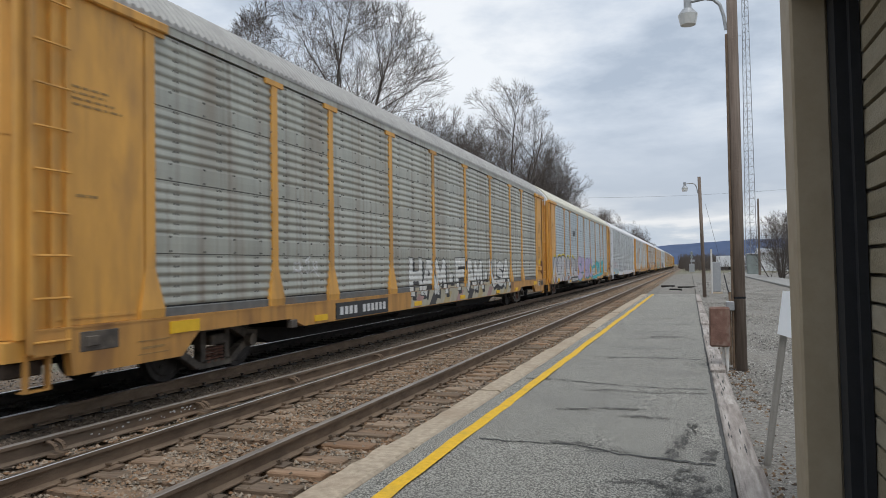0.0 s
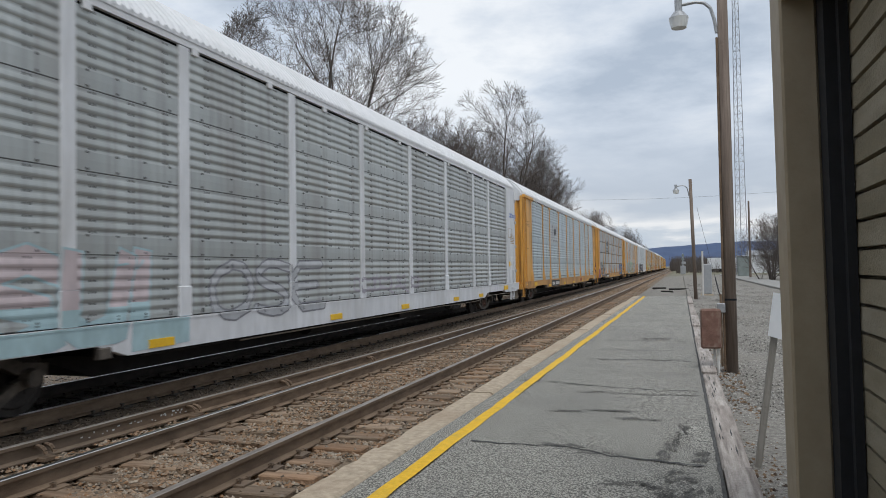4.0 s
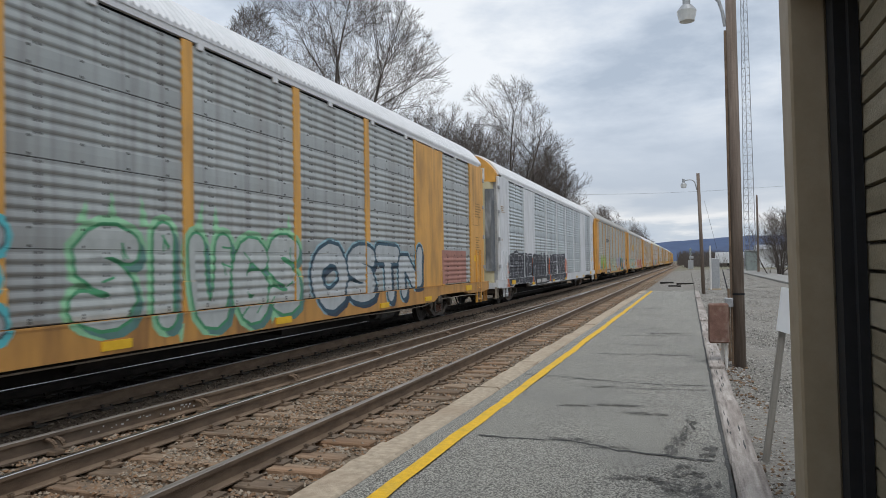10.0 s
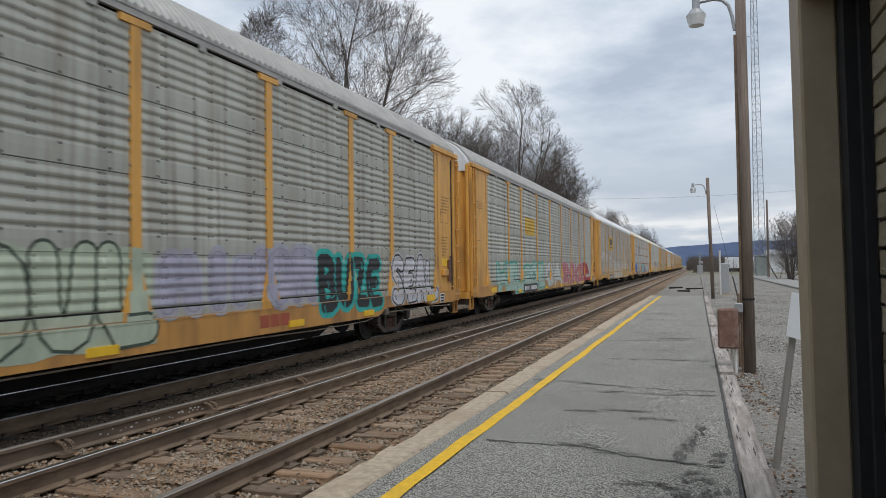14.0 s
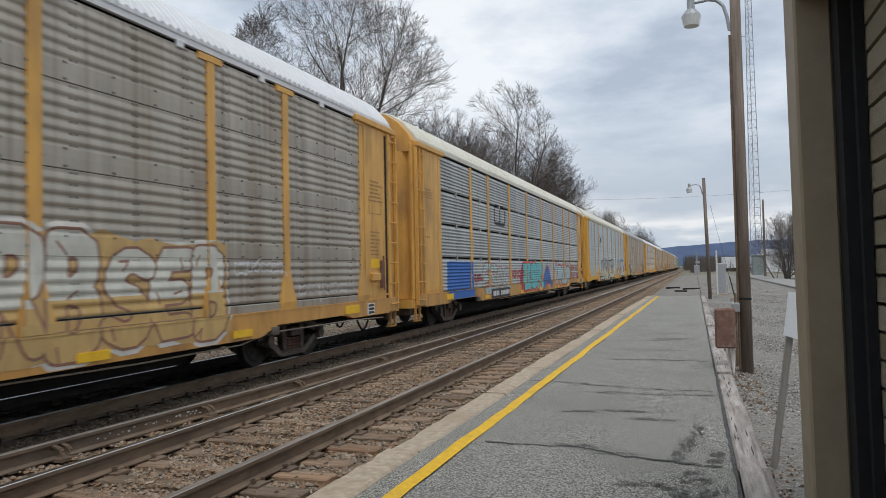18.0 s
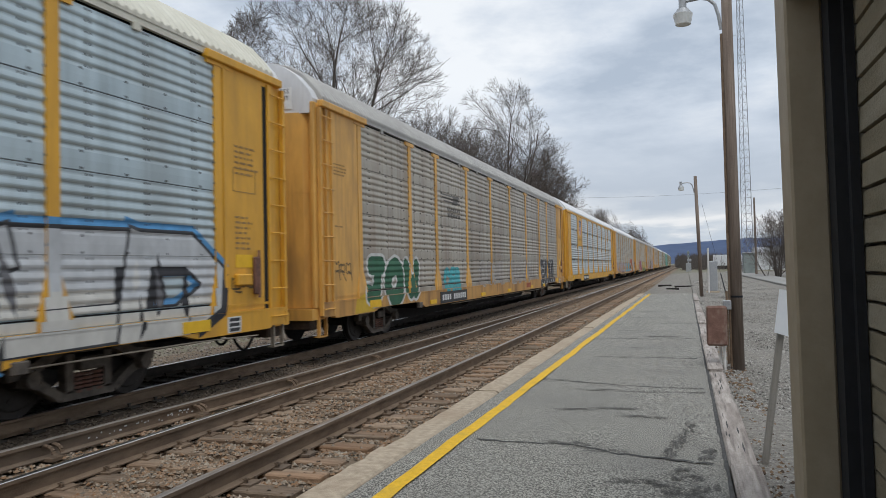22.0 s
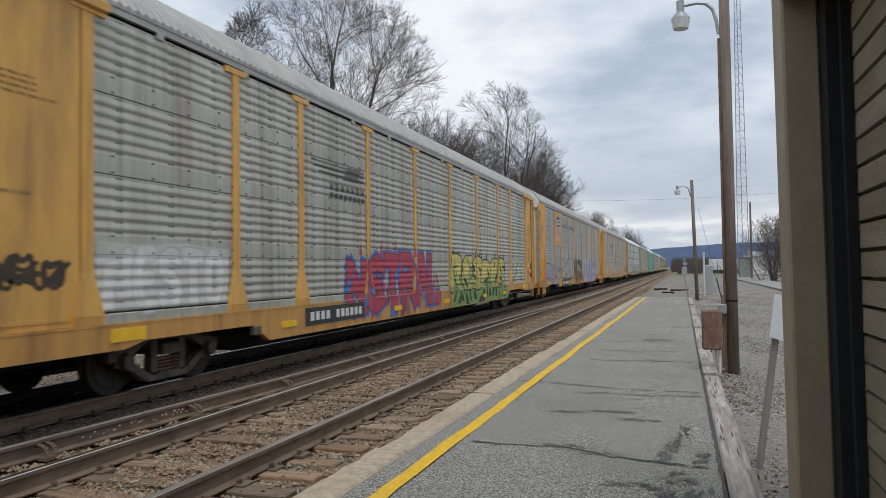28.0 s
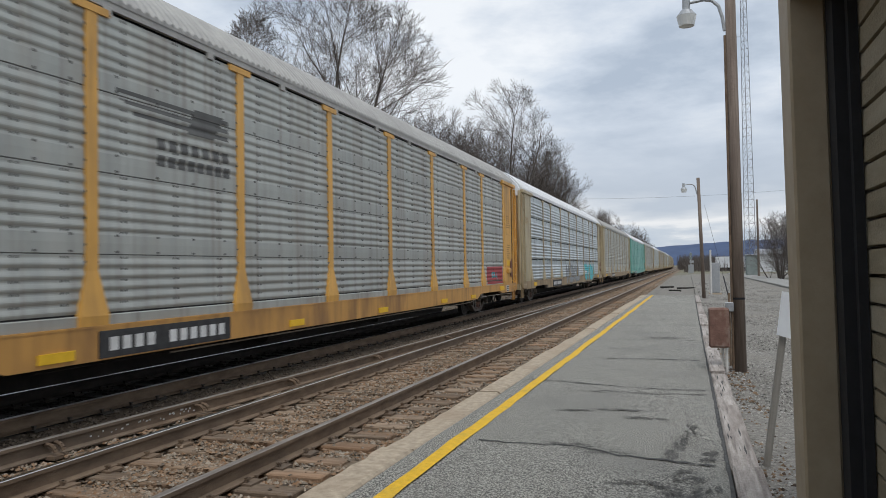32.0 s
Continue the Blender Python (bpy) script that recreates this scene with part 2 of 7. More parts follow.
# rail steel darkened in colour for the shade under the train
M_SHADED_RAIL = surf("shaded_rail", (0.035, 0.03, 0.026), (0.085, 0.07, 0.056), 9, 0.8, bump=0.3, fine=90, stretch=(1, 0.3, 1))
M_GRASS = surf("far_ground", (0.10, 0.10, 0.055), (0.20, 0.175, 0.11), 0.6, 0.95, bump=0.3, fine=5, stain=(0.22, 0.21, 0.20), stain_amount=0.7, stain_scale=0.05)

R1, R2, R5, R6 = -3.76, -5.265, -7.30, -8.805   # rail centres; the train stands on the last two
TRACK = (R5 + R6) / 2
NEAR_RAIL, FAR_RAIL = 0.06, 0.10                # heights of the two tracks


def bend(y):
    """How far the line swings left in the far distance."""
    return -max(0.0, y - 250.0) ** 2 / 20000.0


PLAT_TOP, LOT_TOP, PLAT_END = 0.12, 0.06, 40.0


def ground_height(x, y):
    if x < -9.9:
        return -0.26 + 0.02 * math.sin(y * 0.3)
    if x < -6.4:
        return FAR_RAIL - 0.212
    if x < -2.6:
        return NEAR_RAIL - 0.24
    if y < PLAT_END - 0.3 and x < 0.3:
        return -0.25
    if x < 0.3:
        return -0.02 + 0.05 * math.sin(x * 2.1 + y * 0.35)
    return LOT_TOP + (0.02 * math.sin(x * 1.7 + y * 0.9) if y < 60 else 0.0)


def build_ground():
    xs = [-4200, -1500, -500, -150, -60, -30, -18, -12, -10, -9.75, -9.3, -8, -7.3, -6.9, -6.5, -6.3, -6, -5, -4, -3, -2.65, -2.62, -1.8, -1, -0.2, 0.28, 0.32,
          0.8, 1.4, 2, 3, 4, 6, 9, 14, 22, 40, 80, 200, 600, 1800, 4200]
    ys = [-4200, -1200, -300, -100, -40, -20, -10, -4, 0] + [2 + 2 * i for i in range(18)] + [39.2, 39.72, 40.2, 41, 42, 44, 46, 49, 52, 56, 60, 70, 80,
          100, 130, 180, 250, 400, 700, 1300, 2400, 4600]
    me = bpy.data.meshes.new("ground")
    v = [(x, y, ground_height(x, y)) for y in ys for x in xs]
    n = len(xs)
    f, mi = [], []
    for j in range(len(ys) - 1):
        for i in range(n - 1):
            f.append((j * n + i, j * n + i + 1, (j + 1) * n + i + 1, (j + 1) * n + i))
            cx, cy = (xs[i] + xs[i + 1]) / 2, (ys[j] + ys[j + 1]) / 2
            # material 3 paints the train's shade onto the track bed
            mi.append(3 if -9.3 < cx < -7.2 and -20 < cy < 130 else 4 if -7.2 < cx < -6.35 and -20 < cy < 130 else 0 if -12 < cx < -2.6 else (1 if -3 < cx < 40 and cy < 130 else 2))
    me.from_pydata(v, [], f)
    for m in (M_BALLAST, M_LOT, M_GRASS, M_SHADED_BALLAST, M_GRIME):
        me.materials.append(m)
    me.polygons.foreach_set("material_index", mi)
    tagged(new("ground", me), "grey gravel and rusty ballast ground", "ground", kind="structure")


TIE_LINES = []


def scatter_stones(name, label, count, xr, yr, height, size, material, seed):
    rng = np.random.default_rng(seed)
    base = np.array([(1, 0, 0), (-1, 0, 0), (0, 1, 0), (0, -1, 0), (0, 0, 1), (0, 0, -1)], float)
    tri = np.array([(0, 2, 4), (2, 1, 4), (1, 3, 4), (3, 0, 4), (2, 0, 5), (1, 2, 5), (3, 1, 5), (0, 3, 5)])
    u = rng.random(count)
    y = yr[0] * (yr[1] / yr[0]) ** u
    x = rng.uniform(*xr, count)
    s = size * rng.uniform(0.45, 1.3, count) * (0.7 + 0.9 * u)
    if TIE_LINES and xr[0] > -7 and xr[1] < -2:
        near = np.abs(y[:, None] - np.array(TIE_LINES)[None]).min(1) < 0.125
        clear = np.where((np.abs(x - R1) < 0.42) | (np.abs(x - R2) < 0.36) | (x > R1), 0.95, 0.12)
        keep = ~(near & (x > R2 - 0.5) & (rng.random(count) < clear))
        height = height + np.where(near, 0.042, 0.012)[keep]
        x, y, s, u = x[keep], y[keep], s[keep], u[keep]
        count = len(x)
    jit = base[None] * rng.uniform(0.6, 1.25, (count, 6, 3)) + rng.uniform(-0.3, 0.3, (count, 6, 3))
    a = rng.uniform(0, 6.28, count)
    ca, sa = np.cos(a)[:, None], np.sin(a)[:, None]
    p = np.stack((jit[..., 0] * ca - jit[..., 1] * sa, jit[..., 0] * sa + jit[..., 1] * ca, jit[..., 2] * 0.7), -1) * s[:, None, None]
    p += np.stack((x, y, height + s * 0.25), -1)[:, None]
    f = (tri[None] + 6 * np.arange(count)[:, None, None]).reshape(-1, 3)
    me = bpy.data.meshes.new(name)
    me.from_pydata(p.reshape(-1, 3).tolist(), [], f.tolist())
    me.materials.append(material)
    tagged(new(name, me), label, "gravel", kind="stuff")


def stone_material(name, tones):
    m = bpy.data.materials.new(name)
    m.use_nodes = True
    nt = m.node_tree
    g, r = nt.nodes.new("ShaderNodeNewGeometry"), nt.nodes.new("ShaderNodeValToRGB")
    r.color_ramp.interpolation = "LINEAR"
    for i, c in enumerate(tones):
        e = r.color_ramp.elements[i] if i < 2 else r.color_ramp.elements.new(0.5)
        e.color = (*c, 1)
    for i, e in enumerate(sorted(r.color_ramp.elements, key=lambda q: q.position)):
        e.position = i / (len(tones) - 1)
    nt.links.new(g.outputs["Random Per Island"], r.inputs[0])
    bs = nt.nodes["Principled BSDF"]
    nt.links.new(r.outputs[0], bs.inputs["Base Color"])
    bs.inputs["Roughness"].default_value = 0.92
    return m


RAIL_OUTLINE = [(-0.076, -0.180), (0.076, -0.180), (0.076, -0.168), (0.012, -0.150), (0.009, -0.048), (0.036, -0.038), (0.036, -0.006), (0.028, 0.0),
                (-0.028, 0.0), (-0.036, -0.006), (-0.036, -0.038), (-0.009, -0.048), (-0.012, -0.150), (-0.076, -0.168)]


def rail_along(points):
    """A rail swept along a level line of points; the running surface is its second material."""
    n = len(RAIL_OUTLINE)
    v, f, mi = [], [], []
    for i, (x, y) in enumerate(points):
        x0, y0 = points[max(i - 1, 0)]
        x1, y1 = points[min(i + 1, len(points) - 1)]
        d = Vector((x1 - x0, y1 - y0)).normalized()
        v += [(x + d.y * a, y - d.x * a, z) for a, z in RAIL_OUTLINE]
    for i in range(len(points) - 1):
        for k in range(n):
            f.append((i * n + k, i * n + (k + 1) % n, (i + 1) * n + (k + 1) % n, (i + 1) * n + k))
            mi.append(1 if k in (6, 7, 8) else 0)
    f += [tuple(range(n))[::-1], tuple(range((len(points) - 1) * n, len(points) * n))]
    mi += [0, 0]
    return v, f, mi


def rail(name, points, parent, top, label="", web=None):
    me = bpy.data.meshes.new(name)
    v, f, mi = rail_along(points)
    me.from_pydata(v, [], f)
    me.materials.append(web or M_RUST_RAIL)
    me.materials.append(top)
    me.polygons.foreach_set("material_index", mi)
    return part(name, me, None, parent, label)


def build_tracks():
    near = thing("railway_track", "rusty railway track on weathered wooden ties beside the platform", "railway track", kind="structure", at=pose(0, 0, NEAR_RAIL))
    far = thing("railway_track", "railway track under the passing train", "railway track", kind="structure", at=pose(0, 0, FAR_RAIL))
    ends = [-40.0 + 5 * i for i in range(12)] + [30, 50, 80, 120, 200, 250, 280, 310, 350, 400, 460, 530, 620, 720]
    rail("rail", [(R1 + bend(y), y) for y in ends], near, M_RAIL_DULL, "rusty rail nearest the platform")
    rail("rail", [(R2 + bend(y), y) for y in ends], near, M_RAIL_TOP)
    rail("guard_rail", [(-6.42, -4), (-6.33, 0), (-6.26, 3), (-6.20, 5.3), (-6.13, 6.9), (-6.05, 8.3), (-5.97, 10.2), (-5.87, 14.5), (-5.62, 24), (-5.46, 33), (-5.40, 42), (-5.40, 60)], near, M_RAIL_DULL, "rusty turnout rail closing on the running rail")
    rail("rail", [(R5 + bend(y), y) for y in ends], far, M_RAIL_TOP, "polished rail with a brown rusty web", web=M_RUST_RAIL)
    rail("rail", [(R6 + bend(y), y) for y in ends], far, M_RAIL_TOP, web=M_SHADED_RAIL)
    rng = random.Random(4)
    tie = Shape().soft_box(-1.32, 1.32, -0.115, 0.115, -0.40, -0.200, 0.012).mesh("tie", M_TIE)
    # ties under the train carry its shade in their colour
    dark_tie = Shape().soft_box(-1.32, 0.82, -0.115, 0.115, -0.40, -0.200, 0.012).mesh("tie", M_SHADED_AND_OLD_TIE)
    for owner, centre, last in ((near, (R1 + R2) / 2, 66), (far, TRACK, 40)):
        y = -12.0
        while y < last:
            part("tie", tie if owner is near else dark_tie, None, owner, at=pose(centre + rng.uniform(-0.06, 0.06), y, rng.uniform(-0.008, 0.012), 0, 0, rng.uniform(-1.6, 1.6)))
            if owner is near:
                TIE_LINES.append(y)
            y += 0.51 + rng.uniform(-0.02, 0.03)
        rest = Shape()
        while y < 170:
            rest.box(centre - 1.32, centre + (1.32 if owner is near else 0.82), y - 0.115, y + 0.115, -0.4, -0.2)
            y += 0.52
        tagged(part("distant_ties", rest, M_TIE if owner is near else M_SHADED_AND_OLD_TIE, owner), kind="stuff")
        plates = Shape()
        for rx in ((R1, R2) if owner is near else (R5, R6)):
            y = -12.0
            while y < 60:
                plates.box(rx - 0.17, rx + 0.17, y - 0.09, y + 0.09, -0.2, -0.178)
                for s in (-0.095, 0.095):
                    plates.box(rx + s - 0.012, rx + s + 0.012, y - 0.05, y - 0.02, -0.178, -0.135)
                    plates.box(rx + s - 0.022, rx + s + 0.022, y - 0.055, y - 0.015, -0.15, -0.135)
                if rng.random() < 0.7:
                    plates.box(rx - 0.09, rx + 0.09, y + 0.12, y + 0.15, -0.2, -0.16)
                y += 0.515
        # plates of the train's track take the colour with its shade painted in
        tagged(part("tie_plates", plates, M_RUST_RAIL if owner is near else M_SHADED_RAIL, owner), kind="stuff")
    # curved braces between the turnout rail and the running rail
    brace = Shape()
    for y0 in (0.0,):
        pts = [(0.11 * math.cos(a) - 0.11, 0.0, 0.075 * math.sin(a) - 0.13) for a in (math.pi * i / 8 for i in range(9))]
        for p, q in zip(pts, pts[1:]):
            brace.tube((p[0], -0.05, p[2]), (q[0], -0.05, q[2]), 0.022, n=6)
            brace.tube((p[0], 0.05, p[2]), (q[0], 0.05, q[2]), 0.022, n=6)
        brace.box(-0.30, 0.02, -0.09, 0.09, -0.2, -0.165)
    bm = brace.mesh("rail_brace", M_RUST_RAIL)
    marks = Shape()
    for _ in range(26):
        y = rng.uniform(6.1, 7.9)
        x, z, w = -6.168 + (y - 6.1) * 0.055 + 0.014, rng.uniform(-0.135, -0.075), rng.uniform(0.01, 0.04)
        marks.box(x, x + 0.004, y, y + w, z, z + rng.uniform(0.008, 0.022))
    tagged(part("paint_flecks", marks, surf("white_flecks", (0.5, 0.5, 0.48), (0.68, 0.68, 0.66), 20, 0.8, bump=0), near), kind="stuff")
    for x, y in ((-6.23, 4.05), (-6.18, 5.75), (-6.07, 7.95), (-5.98, 10.1), (-5.90, 13.2), (-5.80, 17.3)):
        part("rail_brace", bm, None, near, at=pose(x + 0.15, y, 0))
    scatter_stones("ballast_stones", "loose grey and rusty ballast stones between the rails", 62000, (-6.35, -2.66), (2.2, 70), NEAR_RAIL - 0.24, 0.024,
                   stone_material("ballast_stone", [(0.075, 0.057, 0.042), (0.18, 0.14, 0.10), (0.34, 0.285, 0.22), (0.24, 0.135, 0.07)]), 3)
    scatter_stones("ballast_stones", "pale ballast stones beyond the train", 12000, (-13, -9.2), (3, 60), FAR_RAIL - 0.24, 0.026,
                   stone_material("far_ballast_stone", [(0.11, 0.095, 0.08), (0.24, 0.21, 0.18), (0.36, 0.32, 0.28)]), 5)
    # these stones are coloured near-black to stand for the shade under the train
    scatter_stones("ballast_stones", "ballast stones under the train, coloured near-black for its shade", 7000, (-9.2, -7.4), (3, 50), FAR_RAIL - 0.212, 0.026,
                   stone_material("shaded_stone", [(0.008, 0.007, 0.006), (0.018, 0.015, 0.013), (0.034, 0.028, 0.023)]), 9)
    scatter_stones("ballast_stones", "trodden brown ballast stones beside the train", 6000, (-7.2, -6.3), (3, 50), FAR_RAIL - 0.212, 0.022,
                   stone_material("trodden_stone", [(0.05, 0.038, 0.028), (0.115, 0.088, 0.064), (0.21, 0.162, 0.12)]), 10)
    scatter_stones("lot_stones", "loose grey gravel stones on the lot", 60000, (0.48, 5.0), (4.2, 70), LOT_TOP, 0.016,
                   stone_material("lot_stone", [(0.06, 0.055, 0.048), (0.19, 0.178, 0.158), (0.44, 0.42, 0.385)]), 6)
    scatter_stones("dead_leaves", "curled brown dead leaves and twigs along the border timbers", 450, (0.50, 0.80), (4.2, 16), LOT_TOP, 0.020,
                   stone_material("dead_leaf", [(0.05, 0.032, 0.02), (0.14, 0.085, 0.05), (0.24, 0.16, 0.10)]), 12)


def build_platform():
    plat = thing("platform", "grey asphalt station platform with a painted yellow line", "platform", kind="structure")
    n = 40
    edge = lambda y: 0.22 * max(0, y) / 40
    deck = Shape()
    ys = [-8 + 48.0 * i / n for i in range(n + 1)]
    rows = [[(-2.335 + edge(y), y), (-1.2, y), (-0.4, y), (0.265, y)] for y in ys]
    v = [(x, y, PLAT_TOP + 0.006 * math.sin(x * 3 + y * 1.3)) for r in rows for x, y in r] + [(x, y, -0.3) for r in rows for x, y in (r[0], r[-1])]
    f = [(4 * i + k, 4 * i + k + 1, 4 * i + k + 5, 4 * i + k + 4) for i in range(n) for k in range(3)]
    b = 4 * (n + 1)
    f += [(4 * i, 4 * i + 4, b + 2 * i + 2, b + 2 * i) for i in range(n)] + [(4 * i + 7, 4 * i + 3, b + 2 * i + 1, b + 2 * i + 3) for i in range(n)]
    f += [(4 * n, 4 * n + 1, 4 * n + 2, 4 * n + 3, b + 2 * n + 1, b + 2 * n)]
    deck.add(v, f)
    part("deck", deck, M_ASPHALT, plat)
    rng = random.Random(8)
    line = Shape()
    pts = []
    y = -8.0
    while y < 39.8:
        c = -2.07 + edge(y) + rng.uniform(-0.008, 0.008)
        pts.append((c - 0.065 + rng.uniform(-0.006, 0.006), c + 0.065 + rng.uniform(-0.006, 0.006), y))
        y += 0.35
    z = lambda x, y: PLAT_TOP + 0.006 * math.sin(x * 3 + y * 1.3) + 0.009
    line.add([(x, q[2], z(x, q[2])) for q in pts for x in q[:2]] + [(x, q[2], z(x, q[2]) - 0.012) for q in pts for x in q[:2]],
             [(2 * i, 2 * i + 1, 2 * i + 3, 2 * i + 2) for i in range(len(pts) - 1)])
    part("yellow_line", line, M_YELLOW_LINE, plat, "worn yellow safety line")
    y = -6.0
    while y < 39.5:
        length = rng.choice((2.4, 3.0, 3.0))
        k = Shape()
        end, x0, top = min(y + length, 39.9) - 0.012, -2.645 + edge(y) + rng.uniform(-0.02, 0.02), PLAT_TOP + 0.012 + rng.uniform(-0.008, 0.01)
        steps = 14
        v = []
        for j in range(steps + 1):
            yy = y + (end - y) * j / steps
            chip = [rng.uniform(-0.006, 0.006) for _ in range(6)]
            worn = rng.choice((0, 0, 0, 0, 0, 0.01, 0.03))
            v += [(x0 + chip[0], yy, -0.35), (x0 + chip[0], yy, top - 0.03 - worn), (x0 + 0.025 + worn + chip[1], yy, top + chip[2] * 0.3),
                  (-2.362 + edge(y) + chip[3], yy, top + chip[4] * 0.3), (-2.339 + edge(y), yy, top - 0.022), (-2.339 + edge(y), yy, -0.35)]
        k.add(v, [(6 * j + a, 6 * j + (a + 1) % 6, 6 * j + 6 + (a + 1) % 6, 6 * j + 6 + a) for j in range(steps) for a in range(6)] + [tuple(range(6)), tuple(range(6 * steps, 6 * steps + 6))])
        part("kerb_stone", k, M_KERB, plat)
        y += length
    # dark joint between the asphalt and the border timbers
    joint, side = Shape(), []
    y = 3.0
    while y < 39.8:
        side.append((0.250 - 0.02 * min(1, y / 14) - rng.uniform(0.0, 0.014), 0.264, y))
        y += 0.16
    joint.add([(x, q[2], z(x, q[2]) - 0.004) for q in side for x in q[:2]], [(2 * i, 2 * i + 1, 2 * i + 3, 2 * i + 2) for i in range(len(side) - 1)])
    part("joint", joint, M_CRACK, plat, "dirty dark joint beside the timbers")
    # cracks and patches of sealer
    def crack(points, w):
        s = Shape()
        v, f = [], []
        fine = []
        for (x0, y0), (x1, y1) in zip(points, points[1:]):
            steps = max(2, int(math.hypot(x1 - x0, y1 - y0) / 0.07))
            fine += [(x0 + (x1 - x0) * i / steps + rng.uniform(-0.012, 0.012), y0 + (y1 - y0) * i / steps + rng.uniform(-0.022, 0.022)) for i in range(steps)]
        for i, (x, y) in enumerate(fine):
            h = w * rng.uniform(0.3, 1.2)
            v += [(x, y - h, z(x, y) - 0.003), (x, y + h, z(x, y) - 0.003)]
            if i:
                f.append((2 * i - 2, 2 * i, 2 * i + 1, 2 * i - 1))
        part("crack", s.add(v, f), M_CRACK, plat)
    crack([(-1.88, 6.50), (-1.61, 6.47), (-1.10, 6.51), (-0.90, 6.46), (-0.59, 6.25), (-0.14, 6.15), (0.24, 6.06)], 0.022)
    crack([(-2.2, 10.15), (-1.69, 10.06), (-0.91, 9.83), (-0.41, 9.74), (0.25, 9.7)], 0.022)
    crack([(-1.76, 12.84), (-1.1, 12.72), (-0.44, 12.77), (0.2, 12.75)], 0.026)
    crack([(-1.9, 15.9), (-0.7, 16.1), (0.2, 16.02)], 0.022)
    crack([(-1.8, 19.7), (-0.6, 20.1), (0.2, 20.0)], 0.032)
    crack([(-1.8, 25.0), (-0.6, 25.3), (0.2, 25.1)], 0.045)
    crack([(-1.7, 31.0), (0.2, 31.3)], 0.06)
    crack([(-1.5, 14.3), (-0.7, 14.2), (-0.1, 14.35)], 0.018)
    crack([(-1.6, 17.9), (-0.9, 17.75), (-0.1, 17.9)], 0.025)
    crack([(-1.6, 22.3), (-0.4, 22.1)], 0.035)

    def stain(cx, cy, w, h, seed):
        """A damp patch: a cluster of small dark flecks that thins outwards."""
        r = random.Random(seed)
        s = Shape()
        spots = [(cx + r.uniform(-0.55, 0.55) * w, cy + r.uniform(-0.5, 0.5) * h, r.choice((0.25, 0.4, 0.6, 1.6))) for _ in range(15)]
        for _ in range(int(300 + 9000 * w * h)):
            px, py, spread = r.choice(spots)
            x, y = px + r.gauss(0, 0.17) * w * spread, py + r.gauss(0, 0.17) * h * spread
            e = r.uniform(0.002, 0.006) * (1 + cy / 20)
            t = r.uniform(0, 6.28)
            pts = [(x + math.cos(t + k * 1.257) * e * r.uniform(0.5, 1.3), y + math.sin(t + k * 1.257) * e * r.uniform(0.7, 1.8)) for k in range(5)]
            s.add([(a, b, z(a, b) - 0.005) for a, b in pts], [(0, 1, 2, 3, 4)])
        part("damp_stain", s, M_STAIN, plat)

    for args in ((-0.55, 9.38, 1.15, 0.12, 1), (-1.27, 8.08, 0.32, 0.10, 2), (-0.80, 8.22, 0.45, 0.08, 3), (-0.42, 7.82, 0.40, 0.10, 4), (-0.02, 7.35, 0.09, 0.5, 5), (-0.12, 6.8, 0.12, 0.45, 6), (-0.17, 6.35, 0.10, 0.3, 14),
                 (-1.0, 6.55, 0.36, 0.14, 7), (-0.72, 6.36, 0.3, 0.10, 8), (-0.05, 5.75, 0.2, 0.35, 9), (-0.12, 5.35, 0.25, 0.3, 10), (0.1, 5.2, 0.16, 0.5, 15), (-0.45, 5.5, 0.3, 0.12, 16), (-0.3, 12.75, 0.35, 0.10, 11), (-0.5, 16.5, 0.6, 0.2, 12), (0.12, 6.4, 0.12, 0.4, 13)):
        stain(*args)
    for i, (y0, y1) in enumerate([(3.2, 6.0), (6.02, 8.7), (8.72, 11.3), (11.35, 14.0), (14.02, 17), (17.02, 20), (20.02, 24), (24.02, 28), (28.02, 32), (32.02, 36), (36.02, 39.8)]):
        x = 0.275 - 0.03 * min(1, i / 4)
        t = Shape().soft_box(x, x + 0.215, y0, y1, -0.1, PLAT_TOP + 0.05 - 0.025 * (i % 3), 0.02)
        timber = part("border_timber", t, M_TIMBER, plat)
        timber["label"] = "split weathered grey border timber"
        top = PLAT_TOP + 0.05 - 0.025 * (i % 3)
        for k in range(7 if i < 4 else 3):
            a, b, l = x + rng.uniform(0.03, 0.18), rng.uniform(y0 + 0.1, y1 - 0.6), rng.uniform(0.12, 0.5)
            w = rng.uniform(0.003, 0.010)
            part("split", Shape().add([(a, b, top + 0.002), (a + w, b + 0.4 * l, top + 0.002), (a + w * 0.3, b + l, top + 0.002), (a - w, b + 0.55 * l, top + 0.002)], [(0, 1, 2, 3)]), M_CRACK, timber)


build_ground()
build_tracks()
build_platform()

# ---------------------------------------------------------------- the station building
M_TRIM = surf("tan_trim_paint", (0.28, 0.225, 0.15), (0.345, 0.285, 0.20), 5, 0.65, bump=0.08, fine=60, stain=(0.28, 0.24, 0.175), stain_amount=0.5)
M_SIDING = surf("brown_siding_paint", (0.17, 0.145, 0.095), (0.25, 0.215, 0.145), 8, 0.8, bump=0.4, fine=70, stretch=(1, 0.2, 1), stain=(0.40, 0.37, 0.31), stain_amount=0.35, stain_scale=4)
M_BLACK = surf("black_rubber", (0.005, 0.006, 0.008), (0.010, 0.011, 0.014), 12, 0.85, bump=0.1)
M_ROOF_DARK = surf("dark_shingles", (0.06, 0.055, 0.05), (0.11, 0.10, 0.095), 8, 0.95, bump=0.5)


